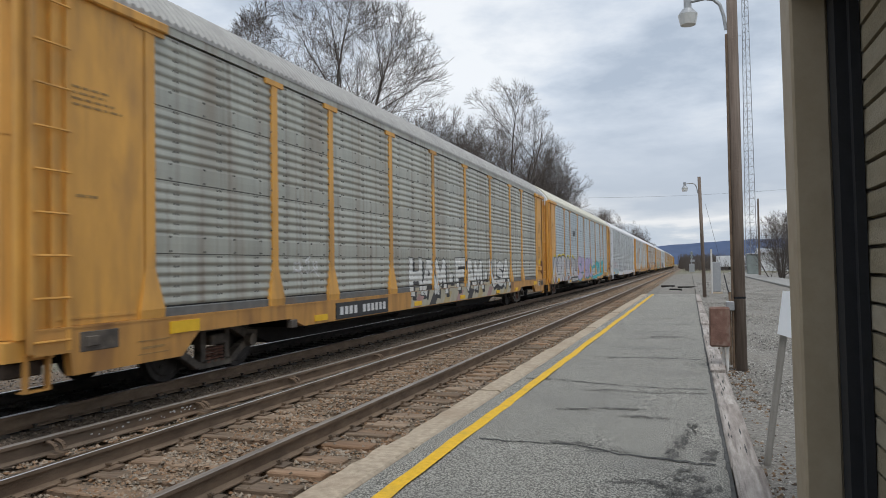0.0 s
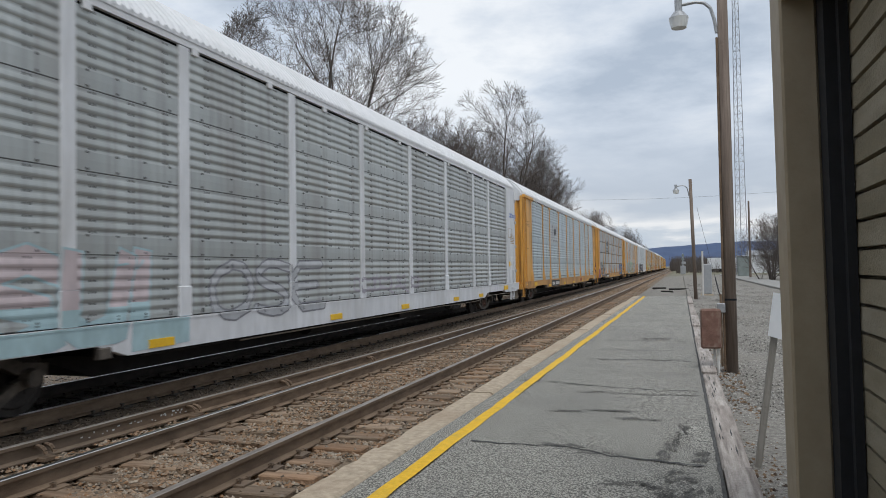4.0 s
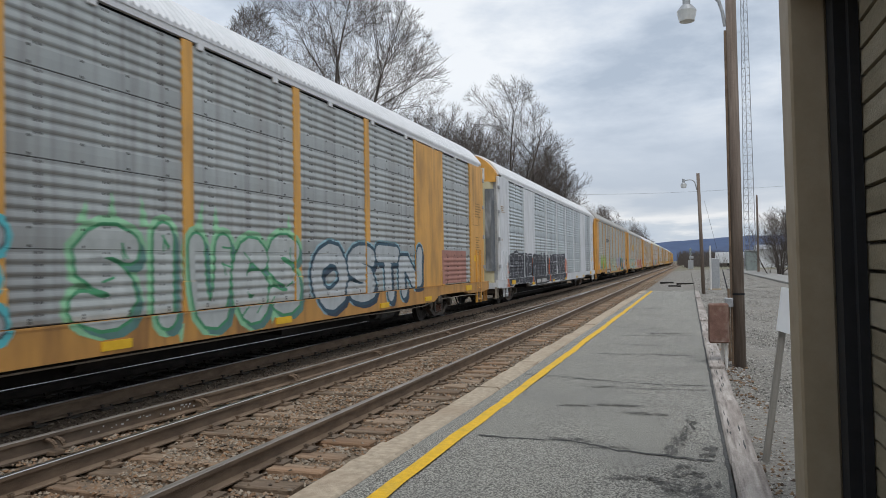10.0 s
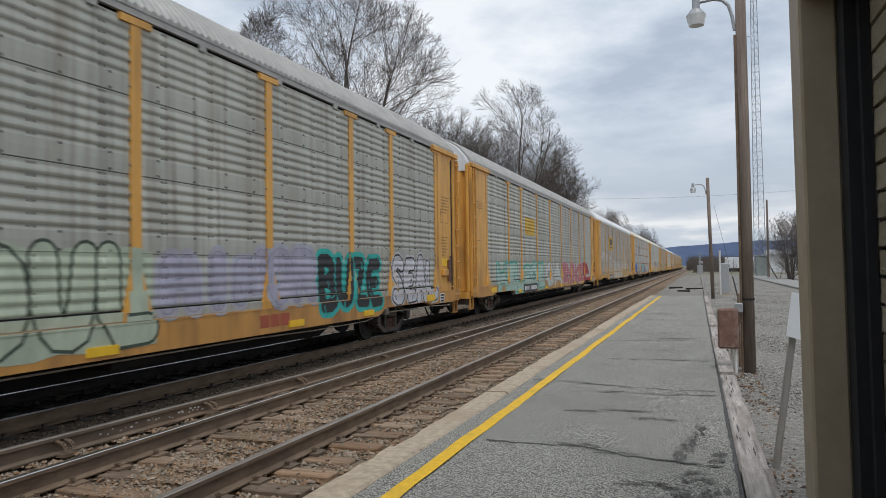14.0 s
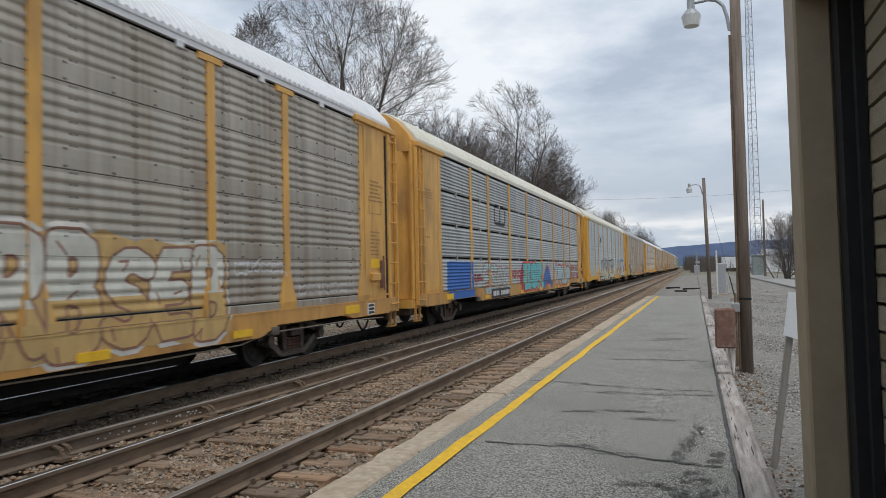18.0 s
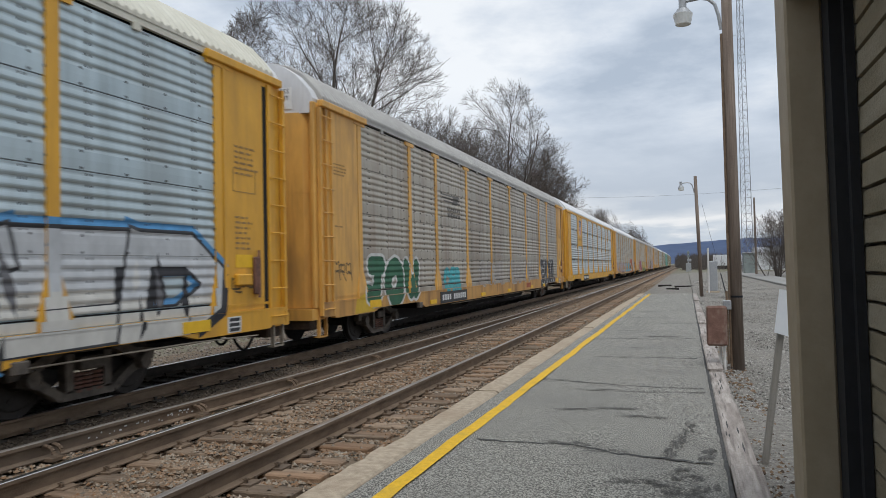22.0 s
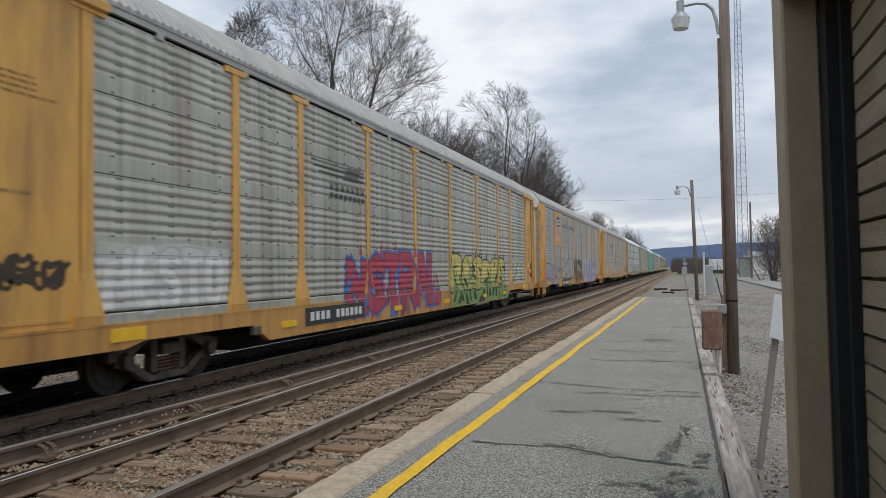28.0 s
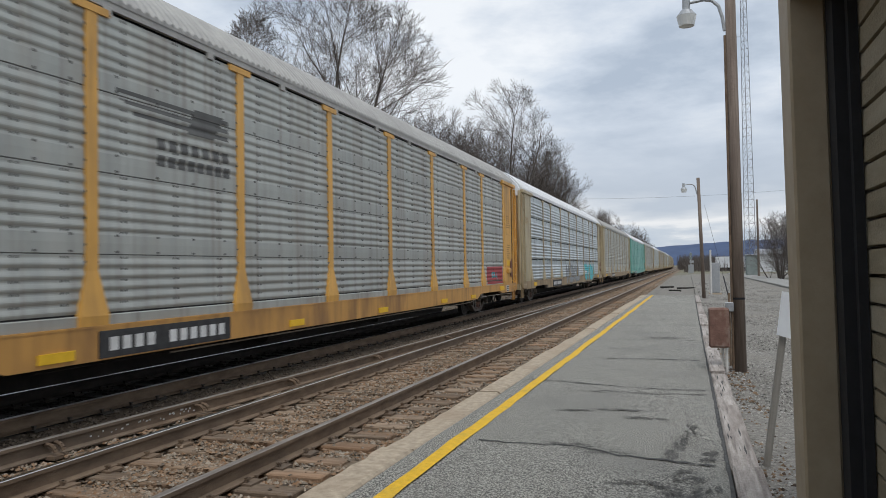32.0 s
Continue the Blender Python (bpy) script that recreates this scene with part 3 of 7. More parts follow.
def build_station():
    st = thing("station_building", "tan and brown clapboard railway station building with a recessed door bay", "building", at=pose(0, 0, 0, 0, -0.45, 0) @ pose(0.013, 0, 0))
    part("corner_pilaster", Shape().soft_box(0.512, 0.682, 4.0, 4.37, -0.1, 3.5, 0.012), M_TRIM, st, "tan painted corner pilaster")
    part("jamb_seal", Shape().box(0.682, 0.76, 3.84, 4.3, -0.1, 3.49).box(0.735, 0.775, 3.78, 3.84, -0.1, 3.4), M_BLACK, st, "black door jamb seal")
    part("header", Shape().soft_box(0.512, 1.2, -7.0, 4.0, 3.02, 3.5, 0.012), M_TRIM, st)
    part("core_wall", Shape().box(0.83, 7.0, -9.0, 4.34, -0.1, 3.5), M_SIDING, st)
    part("corner_pilaster", Shape().soft_box(0.512, 0.79, -7.4, -7.0, -0.1, 3.5, 0.012), M_TRIM, st)
    part("roof", Shape().extrude([(0.47, 3.5), (7.3, 3.5), (7.3, 3.62), (0.47, 3.62)], -9.2, 4.5), M_ROOF_DARK, st)
    board = Shape().extrude([(0.828, 0.0), (0.779, 0.003), (0.783, 0.112), (0.828, 0.113)], -6.99, 3.80).mesh("clapboard", M_SIDING)
    z = -0.02
    while z < 3.0:
        part("clapboard", board, None, st, at=pose(0, 0, z))
        z += 0.1275


build_station()

# ---------------------------------------------------------------- poles, boxes and signs beside the platform
M_POLE = surf("pole_wood", (0.115, 0.085, 0.066), (0.235, 0.185, 0.15), 8, 0.9, bump=0.6, fine=40, stretch=(3, 3, 0.15), stain=(0.08, 0.06, 0.048), stain_amount=0.6)
M_GALV = surf("galvanised_steel", (0.30, 0.31, 0.32), (0.42, 0.43, 0.44), 14, 0.5, metal=0.5, bump=0.1)
M_LAMP_GLASS = surf("lamp_glass", (0.55, 0.56, 0.55), (0.68, 0.69, 0.67), 6, 0.25, bump=0.0)
M_RUST = surf("rusted_box_paint", (0.135, 0.07, 0.052), (0.215, 0.12, 0.09), 8, 0.85, bump=0.4, stain=(0.34, 0.29, 0.25), stain_amount=0.8, stain_scale=4)
M_SIGN = surf("sign_back", (0.76, 0.79, 0.83), (0.84, 0.87, 0.90), 5, 0.45, bump=0.05)
M_POST = surf("weathered_post", (0.22, 0.205, 0.18), (0.34, 0.32, 0.29), 10, 0.9, bump=0.4, stretch=(2, 2, 0.2))
M_CONDUIT = surf("white_conduit", (0.52, 0.50, 0.48), (0.66, 0.64, 0.61), 9, 0.5, bump=0.1)


def street_lamp(x, y, height, lean, reach, detailed):
    t = thing("street_lamp", "weathered wooden pole with a curved arm and bell-shaped lamp", "street lamp", "platform lamps", at=pose(x, y, LOT_TOP, 0, lean, 0))
    pole = Shape().tube((0, 0, -0.3), (0, 0, height), 0.088, 0.076, 16)
    part("pole", pole, M_POLE, t, smooth=True)
    za = height - 0.38
    arm = [(-0.09, 0, za - 0.42), (-0.12, 0, za - 0.2), (-0.17, 0, za - 0.02), (-0.26, 0, za + 0.07), (-0.38, 0, za + 0.10), (0.04 - reach, 0, za + 0.08)]
    part("arm", Shape().path(arm, 0.025, 8), M_GALV, t, "curved steel arm")
    head = Shape().tube((-reach, 0, za - 0.03), (-reach, 0, za + 0.16), 0.06, 0.06, 12)
    head.tube((-reach, 0, za - 0.12), (-reach, 0, za - 0.03), 0.15, 0.08, 16)
    lamp = part("lamp_head", head, M_GALV, t, smooth=False)
    part("refractor", Shape().tube((-reach, 0, za - 0.28), (-reach, 0, za - 0.12), 0.115, 0.15, 16), M_LAMP_GLASS, lamp, "ribbed grey-white lamp glass")
    if detailed:
        part("conduit", Shape().tube((-0.102, -0.03, 0.05), (-0.094, -0.03, za - 0.5), 0.018, n=8), M_RUST_RAIL, t)
        part("conduit", Shape().tube((-0.14, -0.03, 0.1), (-0.14, -0.03, 1.2), 0.018, n=8), M_RUST_RAIL, t)
        part("bracket", Shape().soft_box(-0.2, -0.08, -0.1, 0.02, 0.92, 1.06, 0.01), M_GALV, t)
        for z in (1.1,):
            part("strap", Shape().tube((0, 0, z), (0, 0, z + 0.03), 0.094, n=14), M_BLACK, t)
    return t


def build_lineside():
    street_lamp(0.71, 11.95, 6.03, -0.1, 0.64, True)
    street_lamp(0.66, 37.4, 5.85, -1.3, 0.68, False)
    box = thing("meter_box", "rusted brown metal meter box with a peeling front", "utility box", at=pose(0.41, 11.85, LOT_TOP, 0, 0, 2))
    part("case", Shape().soft_box(-0.145, 0.145, -0.09, 0.09, 0.38, 0.98, 0.02), M_RUST, box)
    part("lid", Shape().soft_box(-0.135, 0.135, -0.105, -0.092, 0.40, 0.96, 0.006), M_RUST, box)
    part("support", Shape().tube((0.10, 0.0, -0.1), (0.10, 0.0, 0.45), 0.022, n=10), M_CONDUIT, box, "white conduit support")
    part("support", Shape().tube((0.05, 0.05, -0.1), (0.05, 0.05, 0.45), 0.02, n=10), M_CONDUIT, box)
    sign = thing("platform_sign", "pale metal sign seen at a slant on a leaning grey post", "sign", at=pose(0.557, 6.45, LOT_TOP, 0, 7.9, 0))
    part("post", Shape().soft_box(-0.026, 0.026, -0.026, 0.026, -0.2, 1.15, 0.006), M_POST, sign)
    part("panel", Shape().add([(-0.05, -0.03, 1.42), (0.30, -0.16, 1.42), (0.30, -0.16, 1.02), (-0.05, -0.03, 1.07),
                               (-0.05, -0.04, 1.42), (0.30, -0.17, 1.42), (0.30, -0.17, 1.02), (-0.05, -0.04, 1.07)],
                              [(0, 1, 2, 3), (7, 6, 5, 4), (0, 4, 5, 1), (1, 5, 6, 2), (2, 6, 7, 3), (3, 7, 4, 0)]), M_SIGN, sign)
    cab = thing("signal_cabinet", "grey metal signal cabinet with a white post", "utility box", at=pose(1.30, 42.3, 0.03))
    part("cabinet", Shape().soft_box(-0.22, 0.28, -0.25, 0.25, 0.12, 1.75, 0.03), M_GALV, cab)
    part("base", Shape().soft_box(-0.3, 0.36, -0.32, 0.32, -0.1, 0.12, 0.02), M_KERB, cab)
    part("post", Shape().tube((-0.18, -0.3, -0.1), (-0.18, -0.3, 2.45), 0.05, n=10), M_CONDUIT, cab)
    guard = thing("guy_wire", "guy wire with a black and yellow guard", "guy wire", at=pose(1.47, 38.0, LOT_TOP))
    part("wire", Shape().tube((0.25, -2.3, 0.0), (-0.45, 10, 5.3), 0.008, n=5), M_BLACK, guard)
    part("guard", Shape().tube((0.24, -2.1, 0.08), (0.12, 0.2, 1.05), 0.03, n=8), M_BLACK, guard)


build_lineside()

# ---------------------------------------------------------------- trees and distance
M_BARK = surf("bare_bark", (0.050, 0.041, 0.035), (0.11, 0.092, 0.08), 5, 0.95, bump=0.4, stretch=(2, 2, 0.3))
M_TWIG = surf("bare_twigs", (0.075, 0.062, 0.054), (0.13, 0.108, 0.094), 3, 0.95, bump=0)
M_HILL = surf("wooded_hill", (0.034, 0.062, 0.135), (0.052, 0.084, 0.168), 0.012, 1.0, bump=0, stain=(0.075, 0.088, 0.125), stain_scale=0.004)
M_WHITE = surf("white_panel", (0.55, 0.56, 0.58), (0.70, 0.71, 0.72), 0.8, 0.7, bump=0.05)
M_GREYBOX = surf("grey_hut", (0.17, 0.20, 0.19), (0.23, 0.26, 0.25), 2, 0.8, bump=0.1)
M_LOTKERB = surf("grey_kerb_concrete", (0.20, 0.195, 0.18), (0.32, 0.31, 0.29), 3, 0.9, bump=0.2)
M_STEEL = surf("mast_steel", (0.20, 0.205, 0.22), (0.30, 0.305, 0.32), 6, 0.6, metal=0.3, bump=0)


def tree_meshes(seed, height, stems=3, thin=0.009, levels=4, spread=0.36, low=0.16, dense=0.2):
    """Meshes of a bare tree: stems with rising limbs, and a crown of fine twigs inside a rounded outline."""
    rng = random.Random(seed)
    wood, twigs = Shape(), Shape()

    def turned(d, angle, about):
        side = d.orthogonal().normalized()
        side.rotate(Matrix.Rotation(about, 3, d))
        return (d * math.cos(angle) + side * math.sin(angle)).normalized()

    def room(p):
        """How deep inside the crown's outline a point lies; below nothing it is outside."""
        return 1.0 - (p.x * p.x + p.y * p.y) / (spread * height) ** 2 - (max(0.0, p.z - 0.5 * height) / (0.5 * height)) ** 2

    def grow(p, d, length, r, level):
        steps = 7 if level < 2 else 4 if level < 4 else 3
        seg = length / steps
        about = rng.uniform(0, 6.28)
        end = max(thin * 0.7, r * (0.16 if level < 2 else 0.3))
        r0 = r
        for i in range(steps):
            bendy = 0.12 if level < 2 else 0.19
            d = (d + Vector((rng.uniform(-bendy, bendy), rng.uniform(-bendy, bendy), rng.uniform(-0.04, 0.12)))).normalized()
            q = p + d * seg
            r2 = max(thin * 0.6, r0 + (end - r0) * ((i + 1) / steps) ** 0.8)
            (wood if level < 2 else twigs).tube(p, q, max(r, thin * 0.7), r2, 7 if level < 1 else 5 if level < 2 else 4 if level < 3 else 3, caps=False)
            p, r = q, r2
            if room(p) < rng.uniform(-0.10, 0.02):
                return
            if level < levels and (i or level > 0):
                for _ in range(2 if level < 2 and rng.random() < dense else 1):
                    about += 2.4 + rng.uniform(-0.6, 0.6)
                    nd = turned(d, radians(rng.uniform(32, 58)), about)
                    if nd.z < -0.1:
                        nd.z *= -0.3
                        nd.normalize()
                    share = rng.uniform(0.40, 0.66) * (1.0 - 0.45 * i / steps)
                    grow(p, nd, max(length * share * min(1.0, 0.4 + 1.6 * max(0.0, room(p))), 0.03 * height), r * rng.uniform(0.5, 0.7), level + 1)
        if level < levels:
            for k in (-1, 1):
                grow(p, turned(d, radians(rng.uniform(12, 28)), about + 1.57 * k), max(length * 0.3, 0.03 * height), r * 0.8, level + 1)

    for k in range(stems):
        lean = radians(rng.uniform(5, 26)) if stems > 1 else 0.03
        d = turned(Vector((0, 0, 1)), lean, 6.283 * k / stems + rng.uniform(-0.5, 0.5))
        fork = low * height * rng.uniform(0.7, 1.3)
        base = Vector((rng.uniform(-0.2, 0.2), rng.uniform(-0.2, 0.2), -0.5))
        top = base + d * (fork + 0.5)
        thick = height * rng.uniform(0.009, 0.014)
        wood.tube(base, top, thick * 1.25, thick, 9, caps=False)
        grow(top, d, height * rng.uniform(0.62, 0.74) * (1.0 - 0.35 * lean), thick, 0)
    return wood.mesh("trunk", M_BARK, True), twigs.mesh("crown", M_TWIG)


def build_trees():
    kinds = [tree_meshes(11, 16.9, 6, 0.0085, spread=0.38, dense=0.2), tree_meshes(29, 20.0, 3, 0.0115, spread=0.27, dense=0.12), tree_meshes(37, 16, 3, 0.010, levels=3, spread=0.30, dense=0.6), tree_meshes(5, 14, 6, 0.011, levels=3, spread=0.38, low=0.08, dense=0.6), tree_meshes(51, 9.4, 6, 0.010, levels=3, spread=0.42, low=0.06, dense=0.1)]

    def tree(kind, x, y, scale, turn, label, group="bare trees behind the train", base=-0.3):
        t = thing("tree", label, "tree", group, at=pose(x, y, base, 0, 0, turn) @ Matrix.Scale(scale, 4))
        part("trunk", kinds[kind][0], None, t)
        part("crown", kinds[kind][1], None, t)

    tall = "tall bare winter tree with fine twigs behind the tracks"
    # x, y, kind, scale, turn
    for k, x, y, s, a in ((0, -17.0, 33.4, 1.0, 20), (2, -17.5, 39.0, 0.72, 130), (1, -16.4, 66.0, 1.0, 10), (2, -16.5, 72.0, 1.15, 200), (3, -15.8, 82.0, 1.25, 120), (3, -15.5, 41.0, 0.80, 20), (2, -16.5, 46.0, 0.85, 140), (3, -15.5, 50.0, 0.80, 80),
                          (3, -18.0, 55.0, 0.85, 250), (3, -20.5, 21.0, 0.55, 160), (3, -17.0, 93.0, 1.0, 0), (3, -15.5, 61.0, 0.75, 300), (3, -15.0, 45.0, 0.92, 10), (3, -15.5, 53.0, 0.95, 210), (3, -15.0, 76.0, 1.0, 330), (3, -16.0, 88.0, 1.15, 60)):
        tree(k, x, y, s, a, tall)
    far = "bare tree in the distant row beside the tracks"
    rng = random.Random(2)
    for i in range(16):
        y = 125 + i * 13 + rng.uniform(-4, 4)
        tree(3 if i % 3 else 2, -17 + rng.uniform(-3, 2), y, rng.uniform(0.75, 1.05), rng.uniform(0, 360), far)
    for x, y, s in ((8.2, 82, 0.56), (9.2, 88, 0.64), (10.3, 84, 0.62), (11.6, 88, 0.64)):
        tree(4, x + 0.6, y, s * 1.55, rng.uniform(0, 360), "leafless many-stemmed shrub beyond the gravel lot", "shrubs beyond the lot", -1.7)


def build_mast():
    m = thing("radio_mast", "tall slender steel lattice radio mast", "radio mast", at=pose(8.75, 118, 0))
    leg = lambda k, z: ((0.95 - 0.011 * z) * math.cos(2.094 * k + 0.4), (0.95 - 0.011 * z) * math.sin(2.094 * k + 0.4), z)
    for k in range(3):
        part("leg", Shape().tube(leg(k, 0), leg(k, 62), 0.05, 0.042, 6), M_STEEL, m)
    lattice = Shape()
    z = 0.5
    while z < 61:
        for k in range(3):
            lattice.tube(leg(k, z), leg((k + 1) % 3, z + 1.2), 0.020, n=4, caps=False)
            lattice.tube(leg(k, z), leg((k + 1) % 3, z), 0.022, n=4, caps=False)
        z += 1.2
    tagged(part("lattice", lattice, M_STEEL, m), kind="stuff")
    for z in (36.0, 48.0):
        part("antenna", Shape().tube((-0.6, 0, z), (-2.2, 0, z), 0.04, n=5).tube((-2.2, 0, z - 0.2), (-2.2, 0, z + 9), 0.05, n=5), M_STEEL, m, "whip antenna on a side arm")


def build_distance():
    hills = Shape()
    rng = random.Random(9)
    pts = []
    for i in range(121):
        x = -2600 + 46 * i
        h = 92 + 22 * math.sin(x * 0.0011 + 0.4) + 7 * math.sin(x * 0.006) + rng.uniform(-2.0, 2.0)
        pts.append((x, 3300 - abs(x) * 0.15, h))
    n = len(pts)
    hills.add([(x, y, -5) for x, y, h in pts] + [(x, y + 500, h) for x, y, h in pts] + [(x, y + 1200, -5) for x, y, h in pts],
              [(i, i + 1, n + i + 1, n + i) for i in range(n - 1)] + [(n + i, n + i + 1, 2 * n + i + 1, 2 * n + i) for i in range(n - 1)])
    tagged(part("backdrop_hills", hills, M_HILL, smooth=True), "low wooded blue-grey hills on the horizon", "hills", kind="structure")
    # brushy ground cover in the middle distance
    brush = Shape()
    for i in range(9000):
        x, y = rng.choice((rng.uniform(-14, 14), rng.uniform(-5, 12), rng.uniform(8, 70), rng.uniform(-40, -14))), rng.uniform(170, 420)
        h = rng.uniform(1.5, 5.5) * (y / 300)
        if -14 < x < (-1.2 if y < 260 else -3.4 if y < 330 else -5.0):
            continue
        brush.tube((x, y, -0.3), (x + rng.uniform(-0.9, 0.9), y, h), 0.05, 0.02, 3, caps=False)
    tagged(part("distant_brush", brush, M_TWIG), "grey-brown leafless brush far along the tracks", "brush", kind="stuff")
    sig = thing("railway_signal", "grey railway signal with round heads far along the tracks", "railway signal", at=pose(0.4, 150, 0))
    part("mast", Shape().tube((0, 0, -0.2), (0, 0, 4.1), 0.10, n=8), M_GALV, sig)
    part("case", Shape().soft_box(-0.5, 0.5, -0.4, 0.4, -0.2, 1.7, 0.05), M_GALV, sig)
    part("case", Shape().soft_box(-0.25, 0.55, -0.3, 0.3, 2.0, 2.5, 0.05), M_GALV, sig)
    for z in (3.0, 3.7):
        part("signal_head", Shape().tube((0, -0.25, z), (0, -0.1, z), 0.27, n=14), M_GREYBOX, sig)
    for i, (x, w) in enumerate(((7.2, 1.2), (9.9, 1.2))):
        t = thing("white_trailer", "white box trailer parked beyond the lot", "trailer", "parked white trailers", at=pose(x, 180 + 6 * i, 0))
        part("box", Shape().soft_box(-1.3, 1.5 + w, -1.2, 1.2, 0.9, 3.4, 0.05), M_WHITE, t)
        for s in (-0.8, 2.6):
            part("wheel", Shape().tube((s, -1.2, 0.5), (s, -0.9, 0.5), 0.5, n=12), M_BLACK, t)
    hut = thing("equipment_hut", "grey-green equipment hut at the foot of the mast", "hut", at=pose(8.1, 106, 0))
    part("wall", Shape().soft_box(-0.8, 0.8, -0.8, 0.8, -0.1, 2.8, 0.04), M_GREYBOX, hut)
    part("roof", Shape().soft_box(-0.9, 0.9, -0.9, 0.9, 2.8, 2.95, 0.03), M_GALV, hut)
    ware = thing("warehouse", "long low white warehouse beyond the lot", "building", at=pose(18, 160, 0))
    part("wall", Shape().box(-5, 9, -4, 4, -0.1, 3.6), M_WHITE, ware)
    part("roof", Shape().extrude([(-4.3, 3.6), (4.3, 3.6), (0, 4.6)], -5.2, 9.2, axis="x"), M_GALV, ware)
    up = thing("utility_pole", "slim wooden utility pole in the distance", "utility pole", at=pose(7.95, 95, 0))
    part("pole", Shape().tube((0, 0, -0.2), (0, 0, 9.4), 0.15, 0.10, 8), M_POLE, up)
    kerb = thing("lot_kerb", "pale concrete kerb and path along the gravel lot", "kerb", kind="structure")
    part("kerb", Shape().soft_box(6.0, 8.4, 48, 130, -0.1, 0.20, 0.03), M_LOTKERB, kerb)
    for x, y, a, l in ((-1.6, 58, 20, 1.0), (-0.9, 50, -25, 0.8), (-0.2, 55, 5, 1.3)):
        d = thing("old_tie", "discarded dark wooden tie lying in the dirt", "railway tie", "discarded ties", at=pose(x, y, 0.02, 0, 0, a))
        part("timber", Shape().soft_box(-l / 2, l / 2, -0.10, 0.10, -0.08, 0.07, 0.02), M_SHADED_AND_OLD_TIE, d)
    w = thing("overhead_wire", "thin overhead wire between poles far across the tracks", "cable")
    for x in (-40, 56):
        part("pole", Shape().tube((x, 200, -0.4), (x, 200, 21.0), 0.16, 0.12, 8), M_POLE, w)
    part("wire", Shape().path([(-40 + 8 * i, 200, 19.5 + 0.004 * (8 * i - 40) ** 2 * 0.2) for i in range(13)], 0.026, 4), M_BLACK, w)


build_trees()
build_mast()
build_distance()

# ---------------------------------------------------------------- the freight train
PITCH = 29.87          # coupled length of one autorack
SIDE = 1.50            # half width at the side sheets
CORNER, DOOR = 14.30, 12.46
BAYS = [2.98, 2.03, 2.98, 2.98, 2.98, 2.98, 2.98, 2.03, 2.98]
SILL0, SILL1, EAVE = 0.70, 1.08, 4.86


def paint(name, c, dirt=(0.20, 0.12, 0.06), amount=0.6, rough=0.55):
    lo = tuple(v * 0.86 for v in c)
    hi = tuple(min(1, v * 1.08) for v in c)
    return surf(name, lo, hi, 3.0, rough, bump=0.06, fine=40, stain=dirt, stain_amount=amount, stretch=(1, 1, 0.35), stain_scale=1.6, streak=tuple(v * 0.75 for v in dirt), streak_amount=amount * 0.6, streak_stretch=(5, 5, 0.3), streak_from=0.54)


YELLOWS = {"ochre": paint("ochre_paint", (0.67, 0.34, 0.068)), "bright": paint("bright_yellow_paint", (0.68, 0.35, 0.03), amount=0.25),
           "pale": paint("faded_yellow_paint", (0.66, 0.355, 0.08)), "teal": paint("teal_car_paint", (0.14, 0.40, 0.34), (0.1, 0.25, 0.2)), "red": paint("red_end_paint", (0.36, 0.05, 0.03)), "drab": paint("drab_weathered_paint", (0.42, 0.35, 0.22)), "cream": paint("cream_end_paint", (0.55, 0.50, 0.33), (0.40, 0.33, 0.2)), "white": paint("white_car_paint", (0.66, 0.67, 0.69), (0.45, 0.44, 0.42), 0.5)}
SILLS = {"ochre": paint("grimy_ochre_sill", (0.52, 0.26, 0.062), (0.17, 0.08, 0.035), 0.8), "pale": paint("grimy_faded_sill", (0.54, 0.28, 0.07), (0.18, 0.09, 0.04), 0.8), "drab": paint("grimy_drab_sill", (0.34, 0.24, 0.13), (0.13, 0.085, 0.05), 0.8)}
SHEETS = {"grey": ((0.40, 0.402, 0.35), (0.21, 0.165, 0.12)), "brown": ((0.37, 0.335, 0.28), (0.20, 0.145, 0.10)), "blue": ((0.46, 0.545, 0.575), (0.28, 0.30, 0.30)),
          "light": ((0.50, 0.55, 0.56), (0.27, 0.27, 0.265)), "slate": ((0.375, 0.395, 0.388), (0.22, 0.21, 0.195)), "teal": ((0.16, 0.42, 0.36), (0.12, 0.30, 0.26)), "tan": ((0.37, 0.38, 0.355), (0.23, 0.20, 0.165))}


def sheet_mat(key):
    c, d = SHEETS[key]
    return surf("sheet_" + key, tuple(v * 0.82 for v in c), tuple(v * 1.12 for v in c), 2.2, 0.36 if key in ("light", "blue", "slate") else 0.46, metal={"light": 0.55, "blue": 0.45}.get(key, 0.18), bump=0.05, streak=tuple(v * 0.8 for v in d), streak_amount=0.30 if key in ("light", "blue") else 0.55, stain=d, stain_amount=0.6, stretch=(1, 1.4, 0.25),
                stain_scale=1.1, vary=0.08)


ROOFS = {"grey": surf("roof_grey", (0.32, 0.31, 0.295), (0.41, 0.40, 0.375), 3, 0.6, metal=0.2, bump=0.05, stain=(0.25, 0.245, 0.24)),
         "white": surf("roof_white", (0.60, 0.61, 0.62), (0.70, 0.70, 0.71), 3, 0.5, bump=0.05, stain=(0.5, 0.49, 0.46)),
         "cream": surf("roof_cream", (0.55, 0.53, 0.44), (0.64, 0.62, 0.53), 3, 0.5, bump=0.05, stain=(0.46, 0.43, 0.35))}
M_UNDER = surf("rusty_underframe", (0.030, 0.022, 0.017), (0.085, 0.058, 0.040), 6, 0.9, bump=0.3)
M_PIPE = surf("dusty_pipe", (0.20, 0.17, 0.13), (0.36, 0.31, 0.25), 8, 0.7, bump=0.1)
